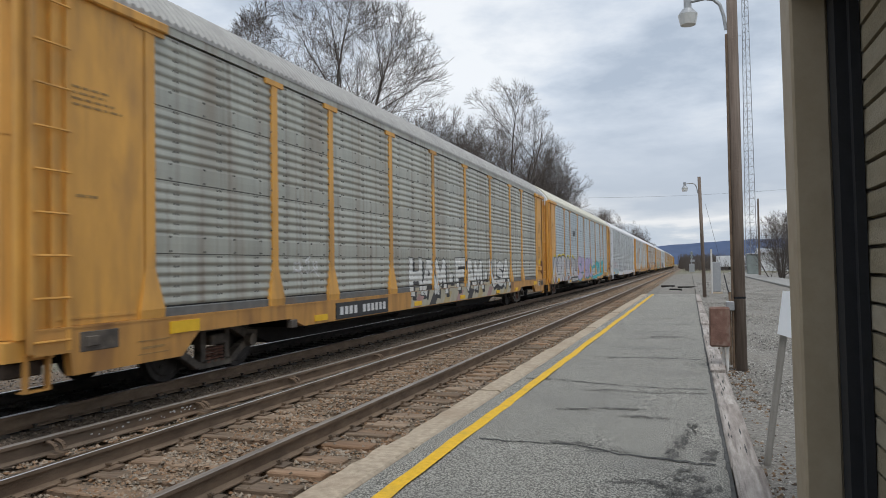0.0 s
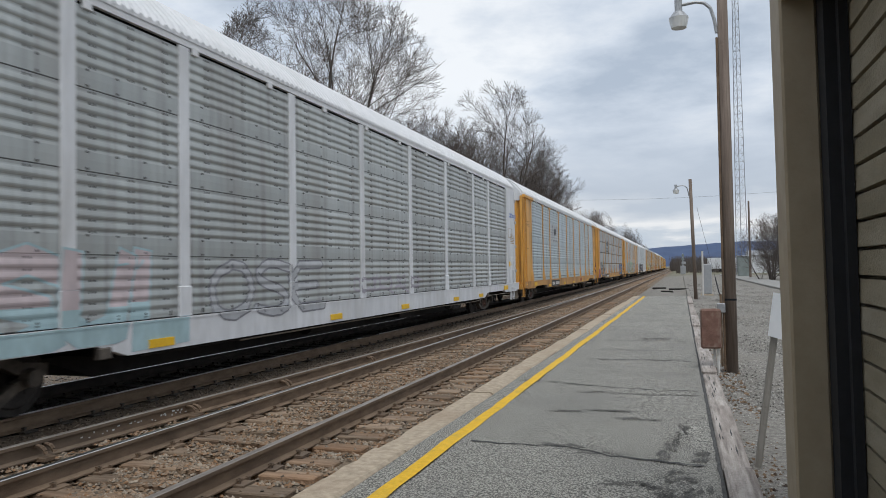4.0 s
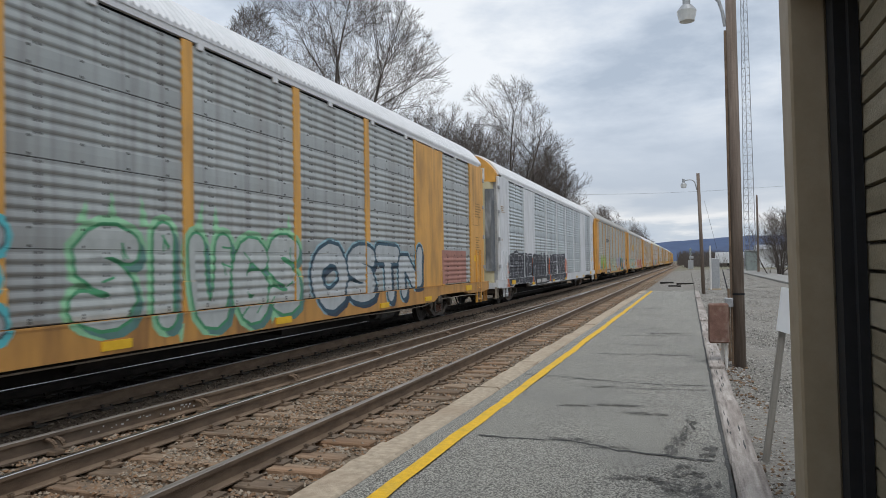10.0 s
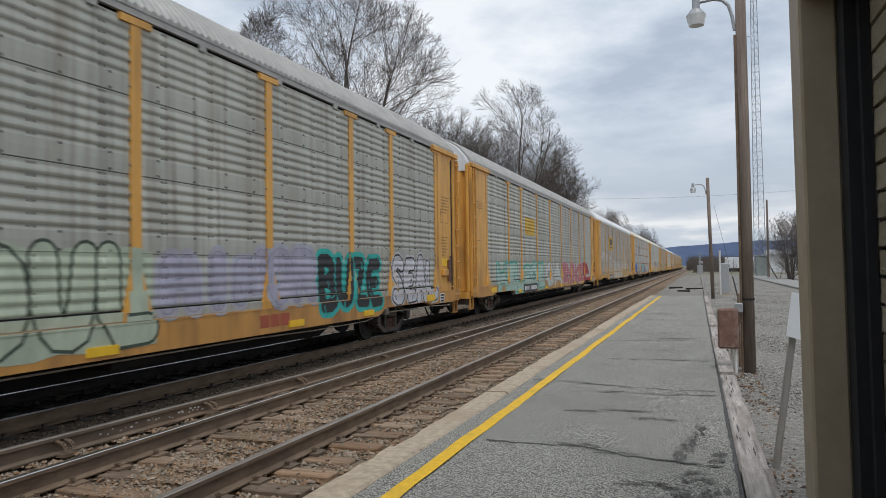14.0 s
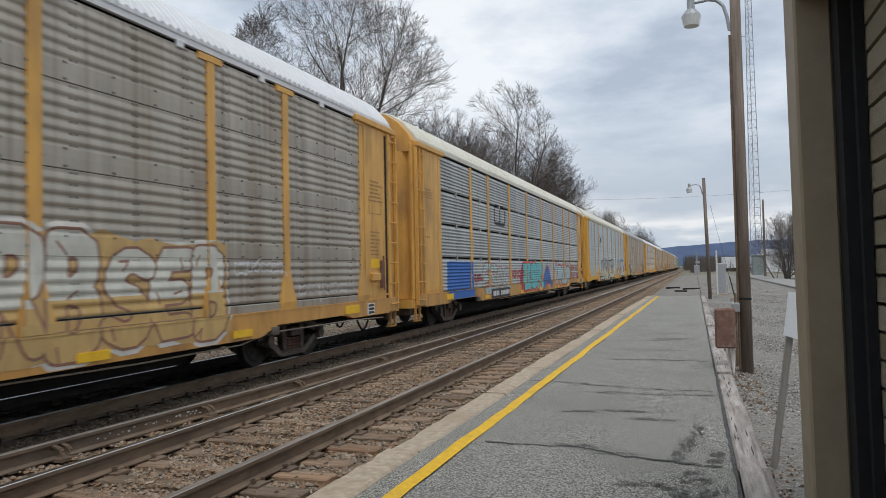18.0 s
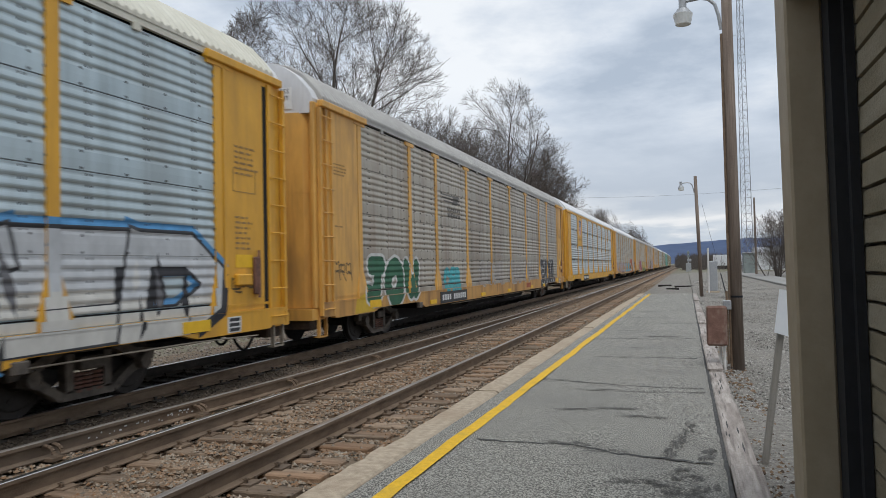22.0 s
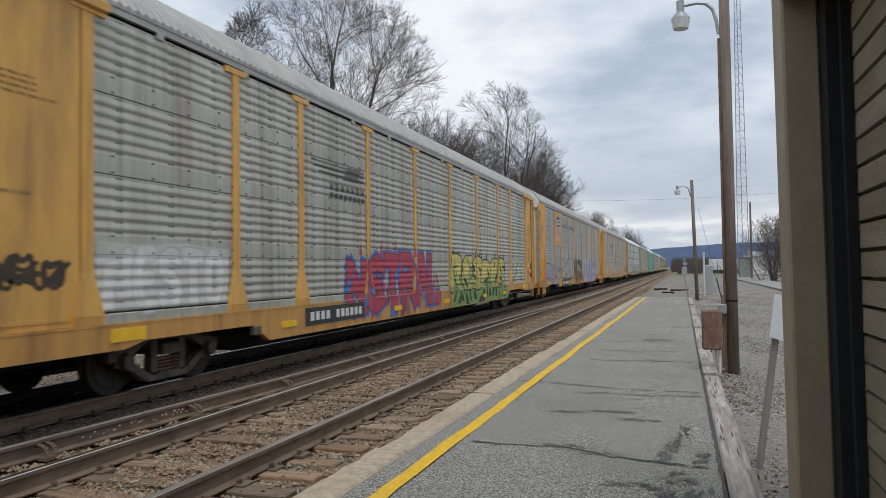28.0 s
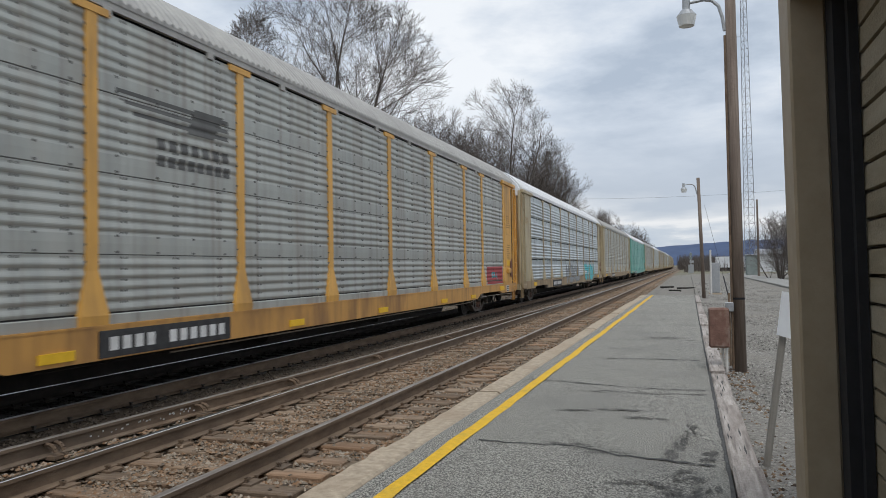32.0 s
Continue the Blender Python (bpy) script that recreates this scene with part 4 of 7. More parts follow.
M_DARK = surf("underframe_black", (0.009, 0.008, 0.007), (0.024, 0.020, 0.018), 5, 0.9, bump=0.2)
M_BOGIE = surf("bogie_steel", (0.045, 0.038, 0.032), (0.13, 0.108, 0.088), 7, 0.8, bump=0.3, stain=(0.20, 0.165, 0.125), stain_amount=0.6, stain_scale=3)
M_WHEEL = surf("wheel_steel", (0.022, 0.019, 0.017), (0.05, 0.043, 0.038), 6, 0.6, metal=0.5, bump=0.1)
# near-black that paints the shade inside the cars, their gaps and undersides
M_INSIDE_SHADE = surf("inside_shade", (0.008, 0.008, 0.008), (0.015, 0.015, 0.015), 3, 0.95, bump=0)
M_BLACKPAINT = surf("black_lettering", (0.02, 0.02, 0.022), (0.045, 0.045, 0.045), 9, 0.7, bump=0)
M_WHITEPAINT = surf("white_lettering", (0.58, 0.58, 0.57), (0.74, 0.74, 0.73), 9, 0.7, bump=0, stain=(0.42, 0.40, 0.37))
M_PLACARD = surf("yellow_placard", (0.72, 0.42, 0.01), (0.82, 0.50, 0.02), 6, 0.6, bump=0)
M_BRIGHTSTEEL = surf("brush_steel", (0.26, 0.27, 0.28), (0.44, 0.45, 0.46), 5, 0.5, metal=0.3, bump=0.1, stain=(0.6, 0.6, 0.6))
M_BASE = surf("base_rail_paint", (0.10, 0.102, 0.10), (0.16, 0.16, 0.152), 6, 0.7, bump=0.1, stain=(0.16, 0.11, 0.07), stain_amount=0.6)
M_WORN = surf("worn_plate", (0.09, 0.10, 0.115), (0.20, 0.21, 0.22), 4, 0.5, metal=0.3, bump=0.1, stretch=(1, 1, 0.3), stain=(0.55, 0.56, 0.57), stain_amount=0.85, stain_scale=2.5)
M_SPRING = surf("spring_rust", (0.10, 0.05, 0.036), (0.20, 0.095, 0.065), 9, 0.8, bump=0.2)
M_BROWNPRINT = surf("faded_small_print", (0.22, 0.13, 0.05), (0.40, 0.24, 0.08), 14, 0.8, bump=0)
CACHE = {}


def cached(key, make):
    if key not in CACHE:
        CACHE[key] = make()
    return CACHE[key]


TIERS = (SILL1 + 0.04, 1.935, 2.91, 3.885, EAVE - 0.01)   # seams between the pressed sheets
RIB, RIBS = 0.134, 5


def sheet_profile(slit):
    """Section of a pressed side sheet stack: (depth, height) pairs from the sill to the eave, in runs split at the slits."""
    z0, z1 = SILL1 + 0.04, EAVE - 0.01
    runs, n = [], 4
    h = (z1 - z0) / n
    if slit is True:      # finely ribbed all over, with open slits
        for i in range(n):
            a, b = z0 + i * h + (0.03 if i else 0), z0 + (i + 1) * h - (0.03 if i < n - 1 else 0)
            run = [(0, a)]
            k = 9
            for j in range(k):
                c = a + 0.02 + (b - a - 0.04) * (j + 0.5) / k
                p = (b - a - 0.04) / k
                run += [(0, c - p * 0.47), (0.028, c - p * 0.36), (0.030, c - p * 0.18), (0, c + p * 0.44)]
            runs.append(run + [(0, b)])
        return runs
    if not slit:          # a smooth bowed band above each seam, soft waves over it
        run = []
        for a, b in zip(TIERS, TIERS[1:]):
            c = b - 0.035 - RIB * RIBS
            run += [(0.002, a), (0.002, a + 0.006), (0.011, a + 0.010), (0.014, (a + c) / 2), (0.012, c - 0.035), (0.003, c)]
            for j in range(RIBS):
                run += [(0.003 + 0.0088 * (1 - math.cos(2 * math.pi * k / 8)), c + RIB * (j + k / 8 - (0.05 if k in (2, 3, 4, 5) else 0))) for k in range(1, 9)]
            run.append((0.005, b - 0.006))
        return [run + [(0, z1)]]
    run = [(0, z0)]
    for i in range(n):
        a = z0 + i * h
        if i:
            a += 0.025
            run = [(0, a)]
        for j in range(5):
            c = a + 0.080 + 0.137 * j
            run += [(0, c - 0.066), (0.014, c - 0.048), (0.027, c - 0.022), (0.029, c), (0.022, c + 0.025), (0.010, c + 0.048), (0, c + 0.068)]
        runs.append(run + [(0, z0 + (i + 1) * h - (0.025 if i < n - 1 else 0))])
    return runs


M_RIVET = surf("rivet_dark", (0.03, 0.03, 0.03), (0.08, 0.075, 0.07), 9, 0.8, bump=0)


def sheet_meshes(width, slit, key):
    """The side sheets of one bay: one mesh, or one for each tier where open slits part them. Rivets are a second material."""
    def make():
        out = []
        w = width / 2 - 0.05
        runs = sheet_profile(slit)
        h = (EAVE - 0.01 - SILL1 - 0.04) / 4
        for t, run in enumerate(runs):
            s = Shape()
            pts = [(SIDE - 0.02 + d, z) for d, z in run]
            s.extrude(pts + [(SIDE - 0.06, run[-1][1]), (SIDE - 0.06, run[0][1])], -w, w)
            if slit and t:
                s.box(SIDE - 0.05, SIDE + 0.012, -0.05, 0.05, run[0][1] - 0.10, run[0][1] + 0.05)
            n = len(s.f)
            tiers = range(4) if len(runs) == 1 else (t,)
            for i in tiers:
                z = SILL1 + 0.04 + i * h
                rows = (0.82, 0.91) if slit == "ribs" else ()
                for f in rows:
                    for k in range(5):
                        y = -w + 2 * w * (k + 0.5 + 0.12 * math.sin(7 * k + 3 * i)) / 5
                        s.box(SIDE - 0.021, SIDE - 0.016, y - 0.012, y + 0.012, z + f * h - 0.012, z + f * h + 0.012)
                if slit is False:
                    # rows of dark bolt heads between the ribs
                    z, top = TIERS[i], TIERS[i + 1]
                    for k in range(6):
                        y = -w + 2 * w * (k // 2 + 0.5) / 3 + (0.035 if k % 2 else -0.035)
                        for j in range(RIBS + 1):
                            c = top - 0.035 - RIB * j
                            s.box(SIDE - 0.024, SIDE - 0.008, y - 0.010, y + 0.010, c - 0.013, c + 0.013)
                    for k in range(4):
                        y = -w + 2 * w * (k + 0.5) / 4
                        for c in (z + 0.035, top - 0.075 - RIB * RIBS):
                            s.box(SIDE - 0.024, SIDE + 0.001, y - 0.015, y + 0.015, c - 0.013, c + 0.013)
                    # the seam shows as a thin dark line
                    s.box(SIDE - 0.024, SIDE - 0.0165, -w, w, z - 0.005, z + 0.005)
                for y in (-w + 0.035, w - 0.035):
                    for f in (0.12, 0.45, 0.78):
                        s.box(SIDE - 0.021, SIDE + 0.014, y - 0.013, y + 0.013, z + f * h - 0.013, z + f * h + 0.013)
            me = s.mesh("side_sheet", sheet_mat(key))
            me.materials.append(M_RIVET)
            me.polygons.foreach_set("material_index", [0] * n + [1] * (len(s.f) - n))
            out.append(me)
        return out
    return cached(("sheet", round(width, 2), slit, key), make)


FOOT0, FOOT1 = 1.22, 1.74      # the flared foot of a post tapers between these heights


def foot_depth(z):
    """How far the face of a flared post stands out at a height."""
    return 0.060 if z < FOOT0 else 0.016 if z > FOOT1 else 0.060 - 0.044 * (z - FOOT0) / (FOOT1 - FOOT0)


def post_mesh(style, key):
    def make():
        s = Shape()
        if style == "flared":
            levels = [(SILL1 + 0.026, 0.22, 0.05), (FOOT0, 0.22, 0.060), (FOOT1, 0.09, 0.016), (EAVE - 0.08, 0.09, 0.016)]
            v = [p for z, half, out in levels for p in ((SIDE - 0.03, -half, z), (SIDE + out, -half, z), (SIDE + out, half, z), (SIDE - 0.03, half, z))]
            f = [(4 * i + k, 4 * i + (k + 1) % 4, 4 * i + 4 + (k + 1) % 4, 4 * i + 4 + k) for i in range(3) for k in range(4)]
            s.add(v, f + [(0, 1, 2, 3), (12, 13, 14, 15)])
            s.box(SIDE - 0.03, SIDE + 0.026, -0.27, 0.27, EAVE - 0.08, EAVE + 0.01)
        else:
            s.soft_box(SIDE - 0.03, SIDE + 0.018, -0.11, 0.11, SILL1 + 0.02, EAVE + 0.02, 0.01)
            s.soft_box(SIDE - 0.03, SIDE + 0.030, -0.13, 0.13, SILL1 + 0.03, SILL1 + 0.45, 0.01)
        return s.mesh("post", YELLOWS[key])
    return cached(("post", style, key), make)


def roof_mesh(key, end):
    def make():
        sec = [(SIDE + 0.015, 4.99), (SIDE + 0.012, 5.04), (SIDE - 0.10, 5.20), (1.12, 5.50), (0.80, 5.70), (0.40, 5.80), (0, 5.83)]
        sec = sec + [(-x, z) for x, z in sec[-2::-1]]
        v, f = [], []
        ys, n = [], len(sec)
        y = -end
        while y < end - 0.05:
            ys += [(y, 0), (y + 0.035, 0.022), (y + 0.075, 0.022), (y + 0.11, 0)]
            y += 0.16
        for y, lift in ys:
            v += [(x * (1 + 0.45 * lift) if 0 < i < n - 1 else x, y, z + (lift if 0 < i < n - 1 else 0)) for i, (x, z) in enumerate(sec)]
        for j in range(len(ys) - 1):
            f += [(j * n + i, j * n + i + 1, (j + 1) * n + i + 1, (j + 1) * n + i) for i in range(n - 1)]
        f += [tuple(range(n)), tuple(range((len(ys) - 1) * n, len(ys) * n))[::-1]]
        return Shape().add(v, f).mesh("roof", ROOFS[key])
    return cached(("roof", key, end), make)


def end_outline(half):
    """Plan of the bowed end doors, from the side to the middle."""
    return [(half * 0.985, 0.0), (half * 0.97, 0.16), (half * 0.86, 0.33), (half * 0.6, 0.40), (0, 0.42)]


def end_door_mesh(key, top, z0, z1):
    def make():
        o = end_outline(1.40)
        o = o + [(-x, y) for x, y in o[-2::-1]]
        s = Shape()
        s.extrude([(x, CORNER - 0.28 + y) for x, y in o] + [(-1.2, CORNER - 0.30), (1.2, CORNER - 0.30)], z0, z1, axis="z")
        if not top:
            s.extrude([(x * 1.004, CORNER - 0.276 + y) for x, y in o] + [(-1.2, CORNER - 0.30), (1.2, CORNER - 0.30)], 3.18, 3.22, axis="z")
        return s.mesh("end_top" if top else "end_door", YELLOWS[key])
    return cached(("end", key, top, z0, z1), make)


def end_top_mesh(key):
    """The arched gable over the end doors."""
    def make():
        o = [(1.40, 4.70), (1.44, 4.98), (1.34, 5.17), (1.08, 5.46), (0.78, 5.66), (0.4, 5.76), (0, 5.79)]
        o = o + [(-x, z) for x, z in o[-2::-1]]
        return Shape().extrude(o, CORNER - 0.32, CORNER + 0.06).mesh("end_top", YELLOWS[key])
    return cached(("end_top", key), make)


def wheelset_mesh():
    def make():
        s = Shape()
        for x in (-0.7525, 0.7525):
            o = 1 if x > 0 else -1
            s.tube((x - 0.06 * o, 0, 0), (x - 0.03 * o, 0, 0), 0.445, 0.445, 28)
            s.tube((x - 0.03 * o, 0, 0), (x + 0.06 * o, 0, 0), 0.42, 0.415, 28)
            s.tube((x + 0.06 * o, 0, 0), (x + 0.075 * o, 0, 0), 0.34, 0.32, 24)
            s.tube((x + 0.05 * o, 0, 0), (x + 0.12 * o, 0, 0), 0.12, 0.10, 14)
            for k in range(3):
                a = k * 2.094
                s.box(x + 0.062 * o - 0.008, x + 0.062 * o + 0.022, 0.22 * math.cos(a) - 0.03, 0.22 * math.cos(a) + 0.03, 0.22 * math.sin(a) - 0.03, 0.22 * math.sin(a) + 0.03)
        s.tube((-0.75, 0, 0), (0.75, 0, 0), 0.085, n=12)
        return s.mesh("wheelset", M_WHEEL)
    return cached("wheelset", make)


def bogie_mesh(o):
    def make():
        s = Shape()
        x0, x1 = sorted((o * 0.90, o * 1.03))
        for line, w in (([(-1.15, 0.52), (-0.80, 0.56), (-0.42, 0.74), (0.42, 0.74), (0.80, 0.56), (1.15, 0.52)], 0.14), ([(-1.02, 0.44), (-0.72, 0.36), (-0.42, 0.17), (0.42, 0.17), (0.72, 0.36), (1.02, 0.44)], 0.11),
                        ([(-0.30, 0.2), (-0.30, 0.72)], 0.12), ([(0.30, 0.2), (0.30, 0.72)], 0.12)):
            for (a, b), (c, d) in zip(line, line[1:]):
                l = math.hypot(c - a, d - b)
                n = (-(d - b) / l * w / 2, (c - a) / l * w / 2)
                s.extrude([(a + n[0], b + n[1]), (a - n[0], b - n[1]), (c - n[0], d - n[1]), (c + n[0], d + n[1])], x0, x1, axis="x")
        return s.mesh("side_frame", M_BOGIE)
    return cached(("side_frame", o), make)


def spring_mesh():
    def make():
        s = Shape()
        for y in (-0.16, 0, 0.16):
            for k in range(5):
                s.tube((0, y, 0.05 * k), (0, y, 0.05 * k + 0.032), 0.075, n=10)
        return s.mesh("spring_group", M_SPRING)
    return cached("spring", make)


def ladder(parent, y, key, z0, z1, turn=0):
    x = SIDE + 0.055
    w = 0.23
    lad = part("ladder", cached(("ladder", key, z0, z1), lambda: Shape().box(x - 0.07, x, -w - 0.03, -w + 0.03, z0, z1).box(x - 0.07, x, w - 0.035, w + 0.035, z0, z1)
               .mesh("ladder", YELLOWS[key])), None, parent, at=pose(0, y, 0))
    rung = cached(("rung", key), lambda: Shape().tube((x + 0.02, -w, 0), (x + 0.02, w, 0), 0.014, n=6).mesh("rung", YELLOWS[key]))
    z = z0 + 0.12
    while z < z1 - 0.05:
        part("rung", rung, None, lad, at=pose(0, 0, z))
        z += 0.46 if z1 - z0 > 2 else 0.36
    return lad


def bars(car, s0, s1, z0, z1, material, words=(1,), lift=0.006, name="lettering", gap=0.35):
    """Illegible or withheld writing: one bar a character."""
    total = sum(words) + (len(words) - 1)
    step = (s1 - s0) / total
    sh = Shape()
    p = s0
    for w in words:
        for _ in range(w):
            sh.box(SIDE + lift - 0.003, SIDE + lift, p + step * gap * 0.5, p + step * (1 - gap * 0.5), z0, z1)
            p += step
        p += step
    return tagged(part(name, sh, material, car), kind="stuff")


AUTORACKS = []
BASE_TOP = 1.23


def has_base(spec):
    return spec.get("slit", False) is False and not spec.get("modern")


def autorack(spec, index):
    y = spec.get("yellow", "ochre")
    sheet, slit, style = spec.get("sheet", "grey"), spec.get("slit", False), spec.get("post", "flared")
    frame_key = spec.get("frame", y)
    cn = 13.85 if spec.get("modern") else CORNER      # where the side ends
    car = thing("autorack_car", spec["label"], "freight car", "autorack cars of the train")
    roof = part("roof", roof_mesh(spec.get("roof", "grey"), cn - 0.2), None, car, spec.get("roof", "grey") + " ribbed sheet-metal roof")
    # solid boxes whose near-black colour stands for the unlit inside and underside
    part("interior", cached(("interior", cn), lambda: Shape().box(-1.38, 1.38, 0.5 - cn, cn - 0.5, 0.965, 5.0).mesh("interior", M_INSIDE_SHADE)), None, car)
    part("floor_beam", cached(("floor_beam", cn), lambda: Shape().box(-0.35, 0.35, 0.2 - cn, cn - 0.2, 0.55, 0.655).mesh("floor_beam", M_INSIDE_SHADE)), None, car)
    part("floor", cached("floor", lambda: Shape().box(-1.3, 1.3, -8.5, 8.5, 0.66, 0.96).mesh("floor", M_INSIDE_SHADE)), None, car)
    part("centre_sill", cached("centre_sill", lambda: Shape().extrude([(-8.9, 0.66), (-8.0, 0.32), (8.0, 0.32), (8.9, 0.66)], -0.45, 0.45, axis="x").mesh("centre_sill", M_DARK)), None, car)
    # side sills, notched over the bogies
    def sill():
        s = Shape()
        low = 0.56 if spec.get('skirt') else 0.78
        floor = 0.58 if spec.get("deep") else SILL0
        out = [(-14.25, 0.82), (-13.78, 0.82), (-13.74, low), (-11.9, low), (-11.55, 0.86), (-9.1, 0.86), (-8.6, floor), (8.6, floor), (9.1, 0.86), (11.55, 0.86), (11.9, low), (13.74, low), (13.78, 0.82), (14.25, 0.82), (14.25, SILL1), (-14.25, SILL1)]
        s.extrude(out, SIDE - 0.06, SIDE + 0.05, axis="x")
        s.box(SIDE - 0.06, SIDE + 0.056, -14.25, 14.25, SILL1, SILL1 + 0.025)
        return s.mesh("side_sill", SILLS.get(frame_key, YELLOWS[frame_key]))
    part("side_sill", cached(("sill", frame_key, spec.get("skirt", False), spec.get("deep", False)), sill), None, car)
    def far_side():
        s = Shape()
        s.box(-SIDE - 0.05, -SIDE + 0.06, -14.25, 14.25, 0.74, SILL1)
        p = -DOOR
        for b in BAYS:
            s.box(-SIDE - 0.08, -SIDE + 0.02, p - 0.09, p + 0.09, SILL1, EAVE)
            p += b
        s.box(-SIDE + 0.0, -SIDE + 0.05, -13.9, 13.9, SILL1, EAVE + 0.1)
        return s.mesh("far_side", YELLOWS[frame_key])
    part("far_side", cached(("far_side", frame_key), far_side), None, car)
    if slit and "top" not in spec:
        part("top_rail", cached(("top_rail", spec.get("roof", "grey")), lambda: Shape().box(SIDE - 0.06, SIDE + 0.012, -13.5, 13.5, 4.925, 5.0).mesh("top_rail", ROOFS[spec.get("roof", "grey")])), None, car)
    else:
        band = spec.get("top")
        band_mat = YELLOWS[band] if band else sheet_mat(sheet) if spec.get("skirt") else ROOFS[spec.get("roof", "grey")]
        low = EAVE + (0.015 if spec.get("skirt") or band else 0.04)
        part("top_rail", cached(("top_band", band_mat.name, low), lambda: Shape().box(SIDE - 0.06, SIDE + 0.004, -13.4, 13.4, low, 5.0).mesh("top_rail", band_mat)), None, car)
        if not band and not spec.get("skirt"):
            tab = cached(("tab", band_mat.name), lambda: Shape().soft_box(SIDE - 0.03, SIDE + 0.02, -0.07, 0.07, EAVE - 0.05, EAVE + 0.06, 0.006).mesh("tab", band_mat))
            for k in range(12):
                part("tab", tab, None, car, at=pose(0, -11.2 + 2.0 * k, 0))
    # grey base rail under the sheets of the older cars; a near-black strip above paints the open slot's shade
    if has_base(spec):
        part("base_rail", cached(("base_rail", sheet, spec.get("skirt", False)), lambda: Shape().extrude([(SIDE - 0.055, SILL1 + 0.027), (SIDE + 0.010, SILL1 + 0.027), (SIDE + 0.010, BASE_TOP - 0.012), (SIDE, BASE_TOP), (SIDE - 0.055, BASE_TOP)], -DOOR, DOOR)
             .mesh("base_rail", M_BASE if spec.get("skirt") else sheet_mat(sheet))), None, car, "grey base rail below the sheets" if spec.get("skirt") else "")
        part("slot", cached("slot", lambda: Shape().box(SIDE - 0.05, SIDE - 0.012, -DOOR, DOOR, BASE_TOP, BASE_TOP + 0.035).mesh("slot", M_INSIDE_SHADE)), None, car, "near-black strip painted for the shade in a drain slot")
    # side sheets and posts
    p = -DOOR
    plain = spec.get("plain", ())
    for i, b in enumerate(BAYS):
        c = p + b / 2
        if i in plain:
            part("smooth_panel", cached(("plain", round(b, 2), y), lambda: Shape().soft_box(SIDE - 0.06, SIDE + 0.02, -b / 2 + 0.02, b / 2 - 0.02, SILL1 + 0.03, EAVE, 0.01)
                 .mesh("smooth_panel", YELLOWS[y])), None, car, at=pose(0, c, 0))
        else:
            for me in sheet_meshes(b, slit, sheet):
                part("side_sheet", me, None, car, at=pose(0, c, 0))
        if spec.get("board") and i == 1:
            part("emblem_board", cached(("emblem_board", y), lambda: Shape().soft_box(SIDE - 0.04, SIDE + 0.02, -0.94, 0.94, 2.95, EAVE - 0.02, 0.008).mesh("emblem_board", YELLOWS[y])), None, car, "plain yellow emblem board", at=pose(0, c, 0))
        if i:
            part("post", post_mesh(style, y), None, car, at=pose(0, p, 0))
        p += b
    for o in (-1, 1):
        part("door_post", post_mesh(style, y), None, car, at=pose(0, o * DOOR, 0))
        part("side_door", cached(("side_door", y), lambda: Shape().soft_box(SIDE - 0.05, SIDE + 0.012, -0.72, 0.72, SILL1 + 0.02, EAVE + 0.05, 0.01)
             .box(SIDE, SIDE + 0.03, -0.72, -0.66, SILL1 + 0.02, EAVE).box(SIDE, SIDE + 0.022, -0.7, 0.55, SILL1 + 0.1, SILL1 + 0.14).mesh("side_door", YELLOWS[y])), None, car, at=pose(0, o * (DOOR + 0.83 if cn == CORNER else DOOR + 0.5), 0))
        if not spec.get("modern"):
          part("lintel", cached(("lintel", y), lambda: Shape().soft_box(SIDE - 0.05, SIDE + 0.075, -1.2, 0.85, EAVE - 0.02, EAVE + 0.11, 0.015).mesh("lintel", YELLOWS[y])), None, car,
             at=pose(0, o * (DOOR + 0.9), 0) if o > 0 else pose(0, -DOOR - 0.55, 0))
        if spec.get("modern"):
            ladder(car, o * (cn - 0.75), y, 0.45, 2.15)
            part("corner_panel", cached(("corner_panel", y), lambda: Shape().soft_box(SIDE - 0.08, SIDE + 0.012, -0.27, 0.27, SILL1 + 0.02, EAVE + 0.05, 0.02).mesh("corner_panel", YELLOWS[y])), None, car, at=pose(0, o * (cn - 0.27), 0))
            for z in (1.6, 2.6, 3.6, 4.5):
                part("hinge", cached("hinge", lambda: Shape().soft_box(SIDE - 0.02, SIDE + 0.05, -0.09, 0.05, -0.06, 0.06, 0.01).mesh("hinge", M_BRIGHTSTEEL)), None, car, at=pose(0, o * (cn - 0.03), z))
        else:
            ladder(car, o * (CORNER - 0.27), y, 0.85, EAVE - 0.05)
            part("corner_panel", cached(("corner_back", y), lambda: Shape().soft_box(SIDE - 0.12, SIDE - 0.03, -0.36, 0.27, 0.99, EAVE + 0.05, 0.02).mesh("corner_panel", YELLOWS[y])), None, car, at=pose(0, o * (CORNER - 0.27), 0))
        if not spec.get("modern") and o > 0:
            latch = part("door_latch", cached(("door_latch", y), lambda: Shape().soft_box(SIDE, SIDE + 0.10, -0.19, 0.19, 1.50, 1.68, 0.02).mesh("door_latch", YELLOWS[y])), None, car, "boxed door latch", at=pose(0, DOOR + 0.55, 0))
            part("lever", cached("latch_lever", lambda: Shape().soft_box(SIDE + 0.012, SIDE + 0.08, 0.30, 0.46, 1.35, 1.95, 0.02).tube((SIDE + 0.09, 0.38, 1.3), (SIDE + 0.06, 0.42, 2.05), 0.022, n=6).mesh("lever", M_SPRING)), None, latch, "rusty latch lever")
